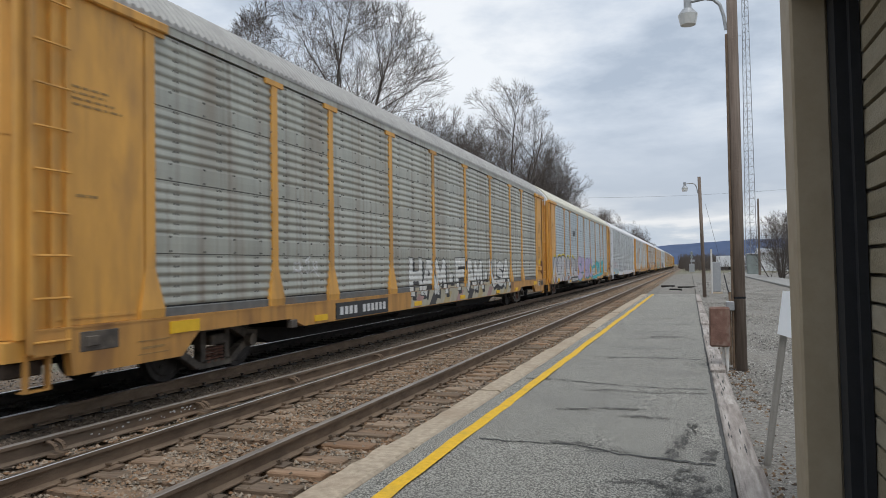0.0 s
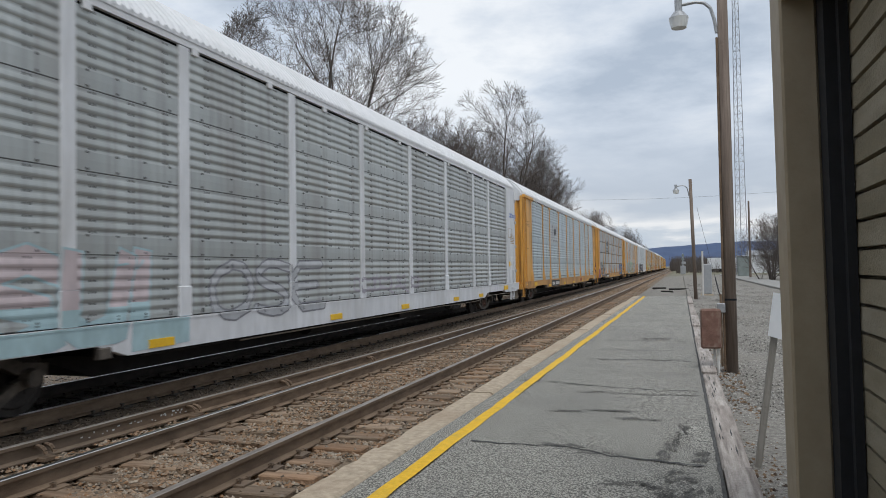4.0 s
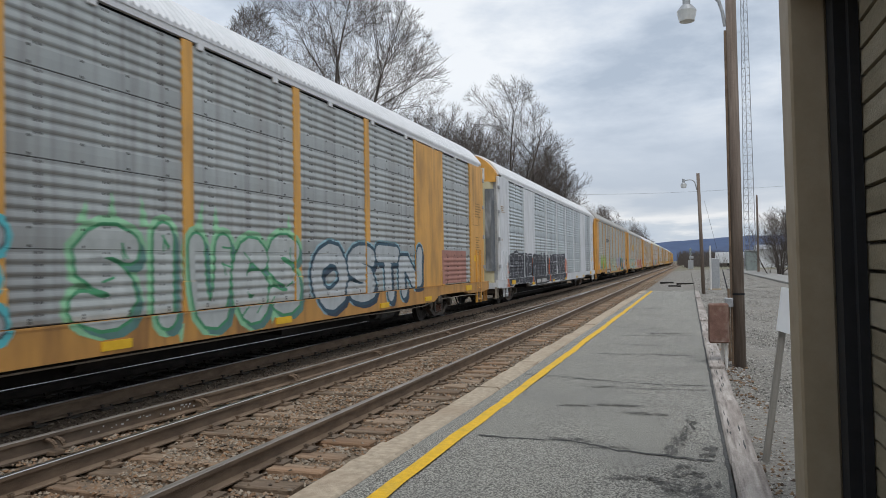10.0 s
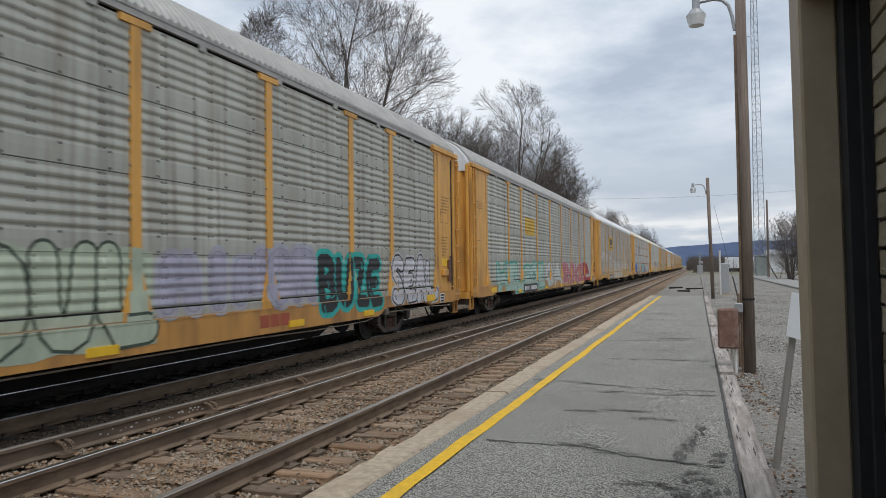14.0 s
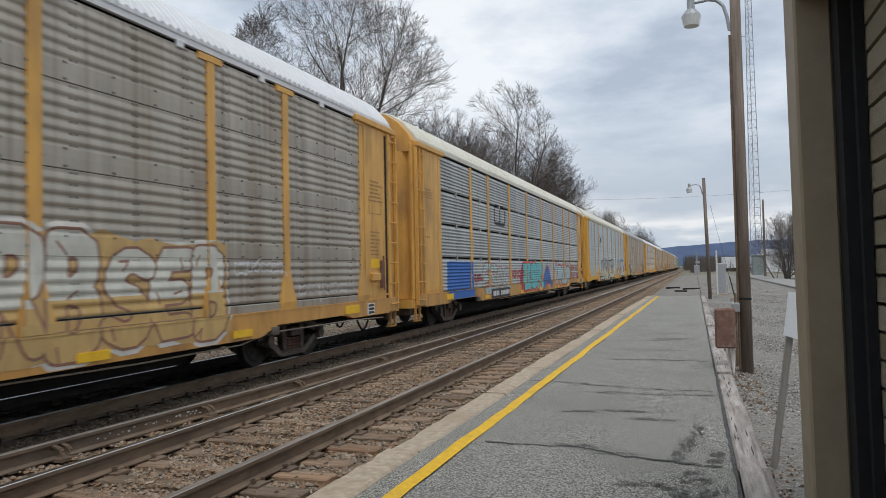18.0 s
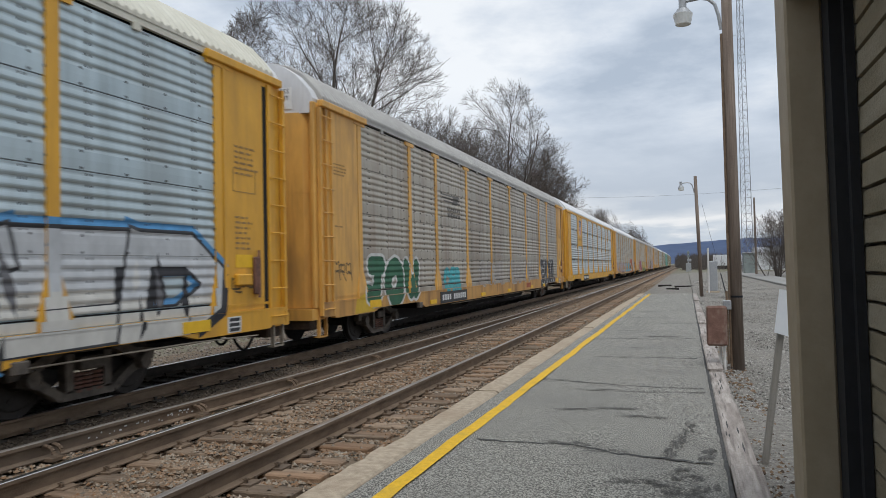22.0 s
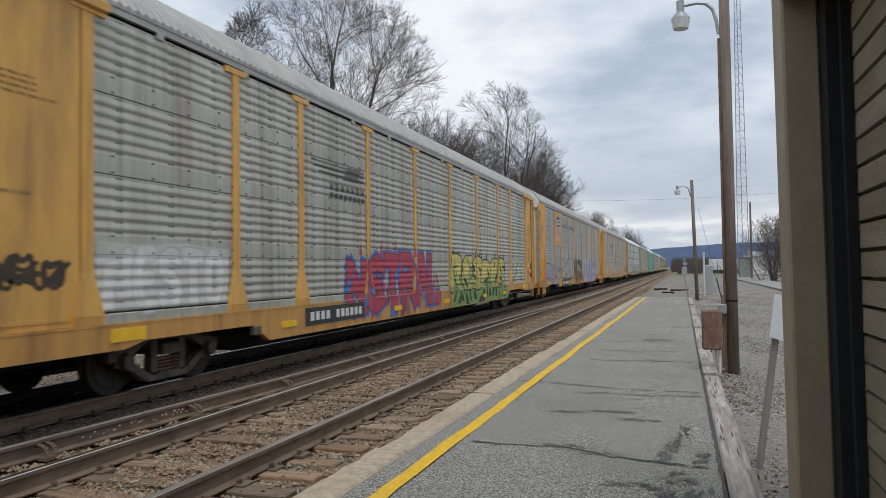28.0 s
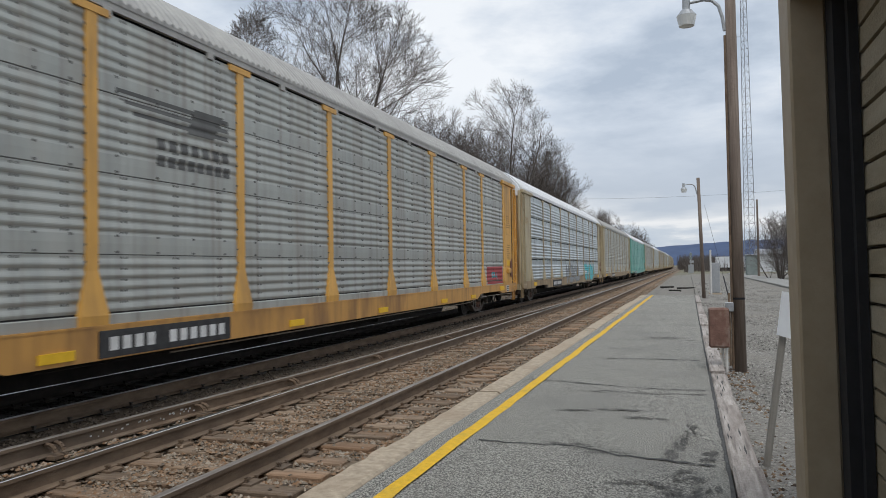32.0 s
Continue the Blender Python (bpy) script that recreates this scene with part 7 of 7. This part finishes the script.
    # seventh car, white
    for a, b, body, seed in ((-12.5, -8.2, "SERTE", 61), (-7.9, -4.0, "GIVE", 62), (-3.5, 1.0, "KERNE", 63)):
        patch(6, [(b - 0.2, 0.78), (b + 0.3, 0.78), (b + 0.75, 1.3), (b + 0.45, 1.9), (b - 0.1, 1.95)], (0.50, 0.13, 0.05), "graffiti", 0, "red-orange graffiti edge")
        patch(6, [(a - 0.5, 0.80), (a + 0.2, 0.78), (a + 0.1, 1.6), (a - 0.3, 1.8)], (0.50, 0.13, 0.05), "graffiti", 0)
        painted(6, body, a, b, 0.80, 2.15, (0.030, 0.033, 0.043), (0.62, 0.62, 0.64), seed, 0.40, 0.022, back=(0.024, 0.026, 0.034), back_edge=0.08, ground=(0.030, 0.033, 0.043), soft=seed != 63, lean=0.08, wander=0.08, inner=False, shine=(0.2, 0.2, 0.22), label="black graffiti with white outlines")
    # eighth car
    painted(7, "MVEOUE", -11.0, -7.3, 1.1, 2.20, (0.36, 0.50, 0.10), (0.05, 0.07, 0.03), 71, 0.20, 0.018, lower=(0.28, 0.44, 0.10), wander=0.12, lean=0.15, spikes=(0.36, 0.50, 0.10), label="lime green spiky graffiti")
    painted(7, "PAEOUL", -3.7, 1.8, 0.78, 2.08, PALE, (0.05, 0.07, 0.05), 72, 0.40, 0.04, soft=True, inner=False, wander=0.07, shine=(0.62, 0.66, 0.56), ground=(0.40, 0.46, 0.35), label="pale green bubble graffiti")
    patch(7, rect(-4.5, -3.6, 0.8, 2.0), (0.33, 0.10, 0.05), "graffiti", 0)
    painted(7, "MINOR", 1.9, 6.0, 1.12, 2.1, (0.36, 0.35, 0.44), (0.27, 0.27, 0.35), 73, 0.42, 0.02, soft=True, back=(0.38, 0.38, 0.44), back_edge=0.08, wander=0.08, label="faded lilac graffiti")
    painted(7, "BUZE", 6.1, 8.8, 0.88, 2.02, (0.02, 0.022, 0.025), (0.02, 0.36, 0.33), 74, 0.30, 0.03, back=(0.03, 0.40, 0.36), back_edge=0.07, soft=True, wander=0.06, label="black graffiti with teal outlines")
    painted(7, "SEAL", 9.4, 12.4, 0.82, 2.05, (0.52, 0.52, 0.55), BLACK, 75, 0.36, 0.04, soft=True, back=(0.5, 0.5, 0.52), back_edge=0.05, wander=0.08, label="white bubble graffiti with black outlines")
    bars(AUTORACKS[7], -7.1, -4.75, 3.35, 3.62, M_BLACKPAINT, (9,), lift=0.0)
    # ninth car
    patch(8, rect(-6.75, -4.9, 3.02, 3.75), (0.55, 0.34, 0.04), "emblem_panel", 0, "yellow emblem panel")
    painted(8, "HELSOE", -11.2, -3.2, 0.78, 1.9, (0.36, 0.50, 0.44), (0.04, 0.24, 0.19), 81, 0.34, 0.04, back=(0.20, 0.40, 0.33), back_edge=0.08, wander=0.07, label="sea-green graffiti")
    painted(8, "OA", -2.8, 1.2, 0.78, 2.0, (0.52, 0.53, 0.52), (0.2, 0.25, 0.2), 82, 0.40, 0.04, soft=True)
    painted(8, "SNAKE", 1.6, 8.4, 0.78, 2.0, (0.44, 0.14, 0.17), (0.55, 0.46, 0.46), 83, 0.36, 0.04, wander=0.08, label="pink and red graffiti")
    d = Drape(8)
    d.paint([(8.6, 0.75), (11.6, 0.75), (11.3, 1.3), (10.9, 1.7), (10.2, 1.95), (9.2, 2.0), (8.6, 1.9)], RED)
    d.done("graffiti", "dark red graffiti shape")
    tag(8, 9.4, 11.4, 1.0, 1.3, WHITE, 84, 0.05, 5)
    # tenth car
    patch(9, rect(-7.2, -4.5, 3.0, 4.05), (0.56, 0.36, 0.06), "emblem_panel", 0, "yellow emblem panel")
    bars(AUTORACKS[9], -6.7, -5.0, 3.4, 3.85, M_BLACKPAINT, (3,), lift=0.006, name="emblem", gap=0.2)
    bars(AUTORACKS[9], -6.8, -4.9, 3.2, 3.27, M_BLACKPAINT, (1,), lift=0.006, name="emblem", gap=0.0)
    painted(9, ">", -12.4, -11.5, 2.15, 2.6, (0.62, 0.62, 0.61), None, 91, 0.085, 0)
    painted(9, "BIG KI", -11.5, -9.5, 2.15, 2.85, (0.62, 0.62, 0.61), None, 92, 0.085, 0, wander=0.12)
    painted(9, "EVIL", -9.4, -7.9, 2.1, 2.75, (0.62, 0.62, 0.61), None, 90, 0.085, 0, wander=0.14)
    painted(9, "NEBA", -7.3, -6.0, 2.15, 2.55, (0.58, 0.58, 0.57), None, 93, 0.07, 0, wander=0.12)
    painted(9, "SKAE", -7.2, -5.9, 1.72, 2.06, (0.56, 0.56, 0.55), None, 98, 0.06, 0, wander=0.12)
    painted(9, "BBSYB", -4.3, 2.6, 0.80, 2.25, (0.47, 0.47, 0.43), (0.62, 0.62, 0.59), 94, 0.46, 0.035, soft=True, lower=(0.50, 0.45, 0.40), shadow=(0.40, 0.47, 0.52), ground=(0.40, 0.365, 0.31), wander=0.10, inner=False, label="dusty white graffiti with pale blue shadows")

    painted(9, "ORBSEB", 3.0, 7.8, 0.78, 2.3, (0.58, 0.57, 0.50), (0.26, 0.13, 0.09), 95, 0.36, 0.035, back=(0.60, 0.58, 0.53), back_edge=0.06, lower=(0.54, 0.36, 0.14), ground=(0.50, 0.33, 0.13), soft=True, wander=0.12, lean=0.15, label="cream and brown bubble graffiti")
    tag(9, 8.0, 9.4, 1.5, 2.1, (0.5, 0.5, 0.5), 96, 0.03, 4)
    tag(9, 9.8, 12.2, 1.15, 1.7, (0.46, 0.45, 0.43), 97, 0.035, 6)
    # eleventh car
    patch(10, rect(-7.4, -4.65, 2.85, 4.15), (0.40, 0.41, 0.41), "emblem_panel", 0, "pale emblem panel")
    loop_emblem(10, -6.7, -5.1, 3.25, 3.95, (0.05, 0.05, 0.06))
    patch(10, rect(-11.9, -9.4, 0.78, 1.95), BLUE, "graffiti", 0, "blue painted patch")
    tag(10, -9.4, -8.2, 1.1, 1.8, (0.26, 0.05, 0.06), 101, 0.06, 4)
    painted(10, "ESOC", -8.3, -4.7, 0.80, 1.95, (0.38, 0.48, 0.45), (0.36, 0.07, 0.08), 102, 0.24, 0.035, soft=True, wander=0.1, label="mint graffiti with red outlines")
    tag(10, -4.4, -2.0, 1.1, 1.9, (0.38, 0.06, 0.06), 103, 0.06, 6)
    patch(10, [(-2.9, 0.76), (-1.9, 0.76), (-1.9, 1.9), (-2.5, 1.95), (-2.9, 1.4)], (0.42, 0.04, 0.05), "graffiti", 0, "red painted patch")
    painted(10, "ESR", -2.3, 1.5, 0.78, 2.02, (0.11, 0.50, 0.52), (0.46, 0.035, 0.04), 104, 0.36, 0.075, wander=0.06, inner=False, lean=0.05, label="cyan graffiti with red outlines")
    painted(10, "A", 1.7, 3.7, 0.76, 1.85, (0.04, 0.15, 0.42), (0.40, 0.05, 0.07), 105, 0.38, 0.05, soft=True)
    painted(10, "YRUP", 4.4, 9.3, 0.72, 2.05, (0.36, 0.52, 0.54), (0.44, 0.055, 0.055), 106, 0.40, 0.08, soft=True, inner=False, wander=0.14, label="mint and red graffiti")
    painted(10, "NOBA WILS", 9.5, 12.3, 1.5, 1.92, (0.36, 0.08, 0.09), None, 107, 0.07, 0, wander=0.1)
    painted(10, "NEGATION", 9.5, 12.2, 1.08, 1.46, (0.36, 0.08, 0.09), None, 108, 0.07, 0, wander=0.1)
    # twelfth car
    bracket_emblem(11, -6.85, -5.3, 3.14, 4.03)
    patch(11, rect(-4.8, 2.4, 0.72, 1.06), (0.58, 0.57, 0.49), "graffiti", 0, "cream painted sill")
    painted(11, "SNOMEZ", -6.2, 2.4, 0.78, 2.35, (0.40, 0.41, 0.41), BLACK, 111, 0.46, 0.085, back=(0.60, 0.61, 0.61), back_edge=0.05, lower=(0.58, 0.57, 0.49), shadow=BLACK, ground=(0.50, 0.50, 0.46), inner=False, wander=0.08, label="silver block graffiti with black outlines")
    painted(11, "AKED", 5.2, 12.4, 0.80, 2.3, (0.50, 0.52, 0.54), (0.035, 0.037, 0.042), 112, 0.44, 0.05, back=(0.08, 0.27, 0.52), back_edge=0.08, lower=(0.58, 0.57, 0.53), shadow=BLACK, inner=False, wander=0.10, lean=0.12, shards=(BLACK, (0.60, 0.60, 0.58), BLACK, (0.13, 0.13, 0.14)), label="silver graffiti with blue and black outlines")
    tag(11, DOOR + 0.3, DOOR + 1.0, 1.2, 1.9, (0.12, 0.08, 0.03), 113, 0.03, 3)
    # thirteenth car
    painted(12, "JOW", -12.3, -8.9, 0.80, 2.1, (0.025, 0.115, 0.06), (0.62, 0.62, 0.60), 121, 0.44, 0.07, soft=True, inner=False, wander=0.12, label="dark green graffiti with white outlines")
    patch(12, [(-12.9, 0.80), (-11.9, 0.72), (-11.7, 1.0), (-12.2, 1.25), (-12.8, 1.1)], (0.62, 0.40, 0.03), "graffiti", 1, "yellow painted drop")
    painted(12, "CEB", -6.9, -5.3, 0.98, 1.75, (0.07, 0.38, 0.42), (0.05, 0.25, 0.28), 122, 0.2, 0.02, soft=True, label="cyan tag")
    painted(12, "OSNE", -3.1, 0.2, 1.05, 1.95, (0.33, 0.30, 0.27), (0.46, 0.45, 0.43), 123, 0.26, 0.02, soft=True, inner=False)
    painted(12, "EOUN", 1.2, 5.6, 1.0, 2.0, (0.33, 0.30, 0.27), (0.44, 0.43, 0.41), 126, 0.30, 0.02, soft=True, inner=False)
    patch(12, rect(7.4, 11.2, 0.72, 1.06), (0.05, 0.055, 0.055), "graffiti", 0)
    painted(12, "CIGK", 7.5, 11.2, 0.80, 2.1, (0.045, 0.045, 0.05), (0.60, 0.60, 0.59), 124, 0.44, 0.04, ground=(0.055, 0.055, 0.058), soft=True, inner=False, wander=0.06, label="black graffiti with white outlines")
    stripe_emblem(12, -7.0, -5.1, 3.15, 3.9, (0.10, 0.092, 0.085))
    tag(12, -DOOR - 1.3, -DOOR - 0.5, 1.4, 2.1, (0.14, 0.09, 0.04), 125, 0.03, 3)
    # fourteenth car, clean, with the shield
    shield_emblem(13, -8.95, -8.0, 3.65, 4.65)
    words(13, "BUILDING AMERICA", -9.3, -7.62, 3.30, 3.45, (0.07, 0.06, 0.05), level=2)
    # fifteenth car
    painted(14, "RANKOSE", -11.9, -2.4, 0.80, 1.95, (0.36, 0.33, 0.34), (0.30, 0.06, 0.07), 141, 0.36, 0.05, wander=0.09, label="grey and red graffiti")
    painted(14, "BLOES", -1.6, 5.5, 0.80, 1.9, (0.12, 0.36, 0.50), (0.36, 0.12, 0.06), 142, 0.40, 0.05, wander=0.08, label="blue and orange graffiti")
    d = Drape(14)
    d.paint([(5.9, 0.72), (9.6, 0.72), (9.7, 1.5), (9.2, 2.2), (8.2, 2.45), (6.4, 2.3), (5.9, 1.8)], (0.42, 0.075, 0.02))
    d.level = 1
    d.paint([(5.9, 0.8), (8.5, 0.8), (9.2, 1.4), (7.0, 1.6), (5.9, 1.4)], (0.52, 0.24, 0.05))
    d.done("graffiti", "orange-red painted graffiti shape")
    words(14, "PiLoTs", 8.6, 9.75, 1.35, 1.75, WHITE, BLACK, name="graffiti", label="white painted letters", level=3)
    painted(14, "GAUD", 9.95, 12.6, 0.92, 2.1, (0.42, 0.55, 0.57), (0.46, 0.035, 0.04), 144, 0.32, 0.035, back=(0.48, 0.58, 0.60), back_edge=0.06, soft=True, inner=True, wander=0.08, label="pale blue graffiti with red outlines")
    patch(14, [(5.9, 1.9), (7.3, 1.7), (8.0, 1.2), (7.4, 0.9), (5.9, 1.0)], (0.55, 0.55, 0.53), "graffiti", 2, "white and black painted edge")
    patch(14, [(5.9, 1.75), (7.0, 1.55), (7.5, 1.2), (7.0, 1.05), (5.9, 1.2)], (0.03, 0.03, 0.035), "graffiti", 3)
    # sixteenth car
    stripe_emblem(15, -7.05, -4.55, 3.1, 3.9, (0.10, 0.10, 0.097))
    patch(15, [(-12.3, 1.27), (-9.7, 1.27), (-9.65, 2.05), (-10.7, 2.12), (-11.5, 2.06), (-12.3, 2.1)], (0.52, 0.52, 0.49), "graffiti", 0, "white buffed-over patch")
    painted(15, "NESTO", -12.2, -9.8, 1.2, 2.1, (0.62, 0.62, 0.59), (0.47, 0.47, 0.45), 155, 0.2, 0.03, soft=True, inner=False)
    tag(15, -DOOR - 1.6, -DOOR - 0.4, 1.3, 2.1, (0.05, 0.035, 0.02), 156, 0.05, 4)
    painted(15, "NSTRAL", -5.6, 0.4, 0.66, 2.2, (0.42, 0.055, 0.085), (0.24, 0.03, 0.05), 151, 0.42, 0.03, back=(0.055, 0.16, 0.46), back_edge=0.06, wander=0.12, lean=0.1, spikes=(0.42, 0.05, 0.085), shards=((0.055, 0.16, 0.46), (0.30, 0.04, 0.06), (0.52, 0.09, 0.12)), label="crimson graffiti with blue edges")
    patch(15, [(1.5, 0.60), (8.9, 0.60), (8.5, 1.2), (7.9, 1.5), (1.7, 1.5)], (0.19, 0.32, 0.10), "graffiti", 0, "green painted ground")
    painted(15, "RESPER", 1.5, 8.5, 0.98, 2.2, (0.60, 0.50, 0.15), (0.035, 0.045, 0.03), 152, 0.34, 0.055, lower=(0.42, 0.44, 0.14), spikes=(0.04, 0.05, 0.03), soft=True, wander=0.10, lean=0.2, shards=((0.03, 0.035, 0.025), (0.19, 0.32, 0.10), (0.03, 0.035, 0.025)), label="yellow and green graffiti with black outlines")
    rng = random.Random(158)
    d = Drape(15)
    d.level = 2.4
    for k in range(15):
        a, b = 1.6 + 0.47 * k, 0.60 + 0.2 * rng.random()
        u, v, w = rng.uniform(-0.3, 0.45), rng.uniform(0.25, 0.55), rng.uniform(0.12, 0.34)
        d.paint([(a - 0.05, b), (a + w, b - 0.02), (a + w + u * 0.5, b + v * 0.55), (a + u + 0.12, b + v), (a + u * 0.5, b + v * 0.5)], (0.035, 0.045, 0.03))
    d.done("graffiti", "black painted wedges on green")
    painted(15, "OFSI", 9.65, 12.5, 1.14, 2.0, (0.27, 0.28, 0.24), (0.70, 0.71, 0.46), 153, 0.22, 0.05, soft=True, inner=False, wander=0.04, label="hollow letters outlined in pale yellow")
    tag(15, -DOOR - 1.5, -DOOR - 0.3, 1.3, 2.2, (0.05, 0.035, 0.02), 154, 0.06, 3)
    # seventeenth car, with the shield
    shield_emblem(16, -9.0, -7.9, 3.25, 4.65)
    words(16, "BUILDING AMERICA", -6.7, -1.9, 4.05, 4.30, (0.05, 0.05, 0.05), level=1)
    painted(16, "FIL", -12.4, -8.9, 0.78, 2.0, (0.36, 0.33, 0.44), (0.045, 0.04, 0.055), 161, 0.50, 0.05, back=(0.50, 0.48, 0.54), back_edge=0.04, wander=0.08, lean=0.2, inner=False, label="lilac graffiti with dark outlines")
    painted(16, "RORSE", -8.7, -7.2, 1.4, 1.8, (0.14, 0.14, 0.14), None, 164, 0.04, 0, wander=0.15)
    painted(16, "SHER", -7.1, -3.1, 1.0, 2.3, (0.44, 0.45, 0.45), (0.04, 0.04, 0.045), 162, 0.34, 0.05, back=(0.42, 0.42, 0.42), back_edge=0.05, soft=True, wander=0.10, shadow=BLACK, label="silver bubble graffiti with black outlines")
    patch(16, rect(-2.2, 1.6, 0.74, 1.5), (0.45, 0.15, 0.03), "graffiti", 0)
    painted(16, "BUTX", -2.1, 1.6, 0.85, 2.3, (0.025, 0.025, 0.025), (0.44, 0.36, 0.15), 163, 0.26, 0.03, inner=False, wander=0.05, back=(0.05, 0.05, 0.05), back_edge=0.03, label="black block letters on orange")
    patch(16, [(2.2, 0.72), (9.3, 0.72), (9.7, 1.6), (9.5, 2.3), (8.4, 2.2), (6.1, 2.36), (3.9, 2.22), (2.1, 2.3)], (0.33, 0.35, 0.47), "graffiti", 0, "lilac ground of a graffiti")

    painted(16, "ERAH", 2.3, 9.5, 0.72, 2.30, (0.36, 0.41, 0.54), (0.60, 0.61, 0.66), 165, 0.36, 0.035, shadow=(0.19, 0.07, 0.07), drop=(0.30, -0.03), inner=False, wander=0.03, label="lilac block letters with brown shadows")
    # eighteenth car and those behind
    stripe_emblem(17, -7.05, -4.65, 3.05, 4.05, (0.10, 0.10, 0.097))
    patch(17, rect(10.0, 12.2, 1.14, 1.75), (0.33, 0.045, 0.05), "graffiti", 0, "red painted patch")
    tag(17, 10.7, 11.4, 1.2, 1.7, (0.1, 0.4, 0.45), 171, 0.06, 2)
    painted(18, "CYEN", 4.5, 9.5, 0.78, 1.9, CYAN, (0.05, 0.3, 0.34), 181, 0.36, 0.04, soft=True, label="cyan graffiti")
    painted(18, "MOKS", -3.0, 2.0, 0.78, 1.8, (0.3, 0.32, 0.33), (0.12, 0.12, 0.12), 182, 0.32, 0.04)
    for i in (3, 7, 8, 12):
        bars(AUTORACKS[i], 4.1, 5.0, 0.80, 1.0, spray((0.36, 0.08, 0.04)), (3,), lift=0.054, name="emblem", gap=0.12)
    for i in (5, 6, 8, 12, 15):
        end_words(i)


paint_train()

# ---------------------------------------------------------------- what moves
FIRST = 20.11     # middle of the first car at the start
GONE = [  # seconds and metres that the train has run by then
    (0, 0.00), (2, 31.97), (4, 63.88), (6, 95.76), (8, 127.64), (10, 159.53),
    (12, 191.46), (14, 223.44), (16, 255.47), (18, 287.57), (20, 319.74), (22, 351.96),
    (24, 384.25), (26, 416.59), (28, 448.96), (30, 481.36), (32, 513.75),
]


def motions():
    for i, car in enumerate(AUTORACKS):
        rows = []
        for t, d in GONE:
            y = FIRST + i * PITCH - d
            rows.append((t, pose(TRACK + bend(y), y, 0, 0, 0, math.degrees(math.atan2(max(0.0, y - 250.0), 10000.0)))))
        walk(car, rows)
    # wheels roll on the rails; wheelsets at the same place in their bogies share one rolling action
    ts, ds = [t for t, _ in GONE], [d for _, d in GONE]
    rolling = {}
    for car in AUTORACKS:
        for wheel in car.children_recursive:
            if not wheel.name.startswith("wheelset"):
                continue
            side = 1 if wheel.location.y > 0 else -1
            if side not in rolling:
                walk(wheel, [(k / FPS, pose(0, side * 0.89, 0.42, math.degrees(float(np.interp(k / FPS, ts, ds)) / 0.42) % 360)) for k in range(32 * FPS + 1)])
                rolling[side] = wheel.animation_data
            else:
                wheel.rotation_mode = "QUATERNION"
                keys = wheel.animation_data_create()
                keys.action, keys.action_slot = rolling[side].action, rolling[side].action_slot


motions()
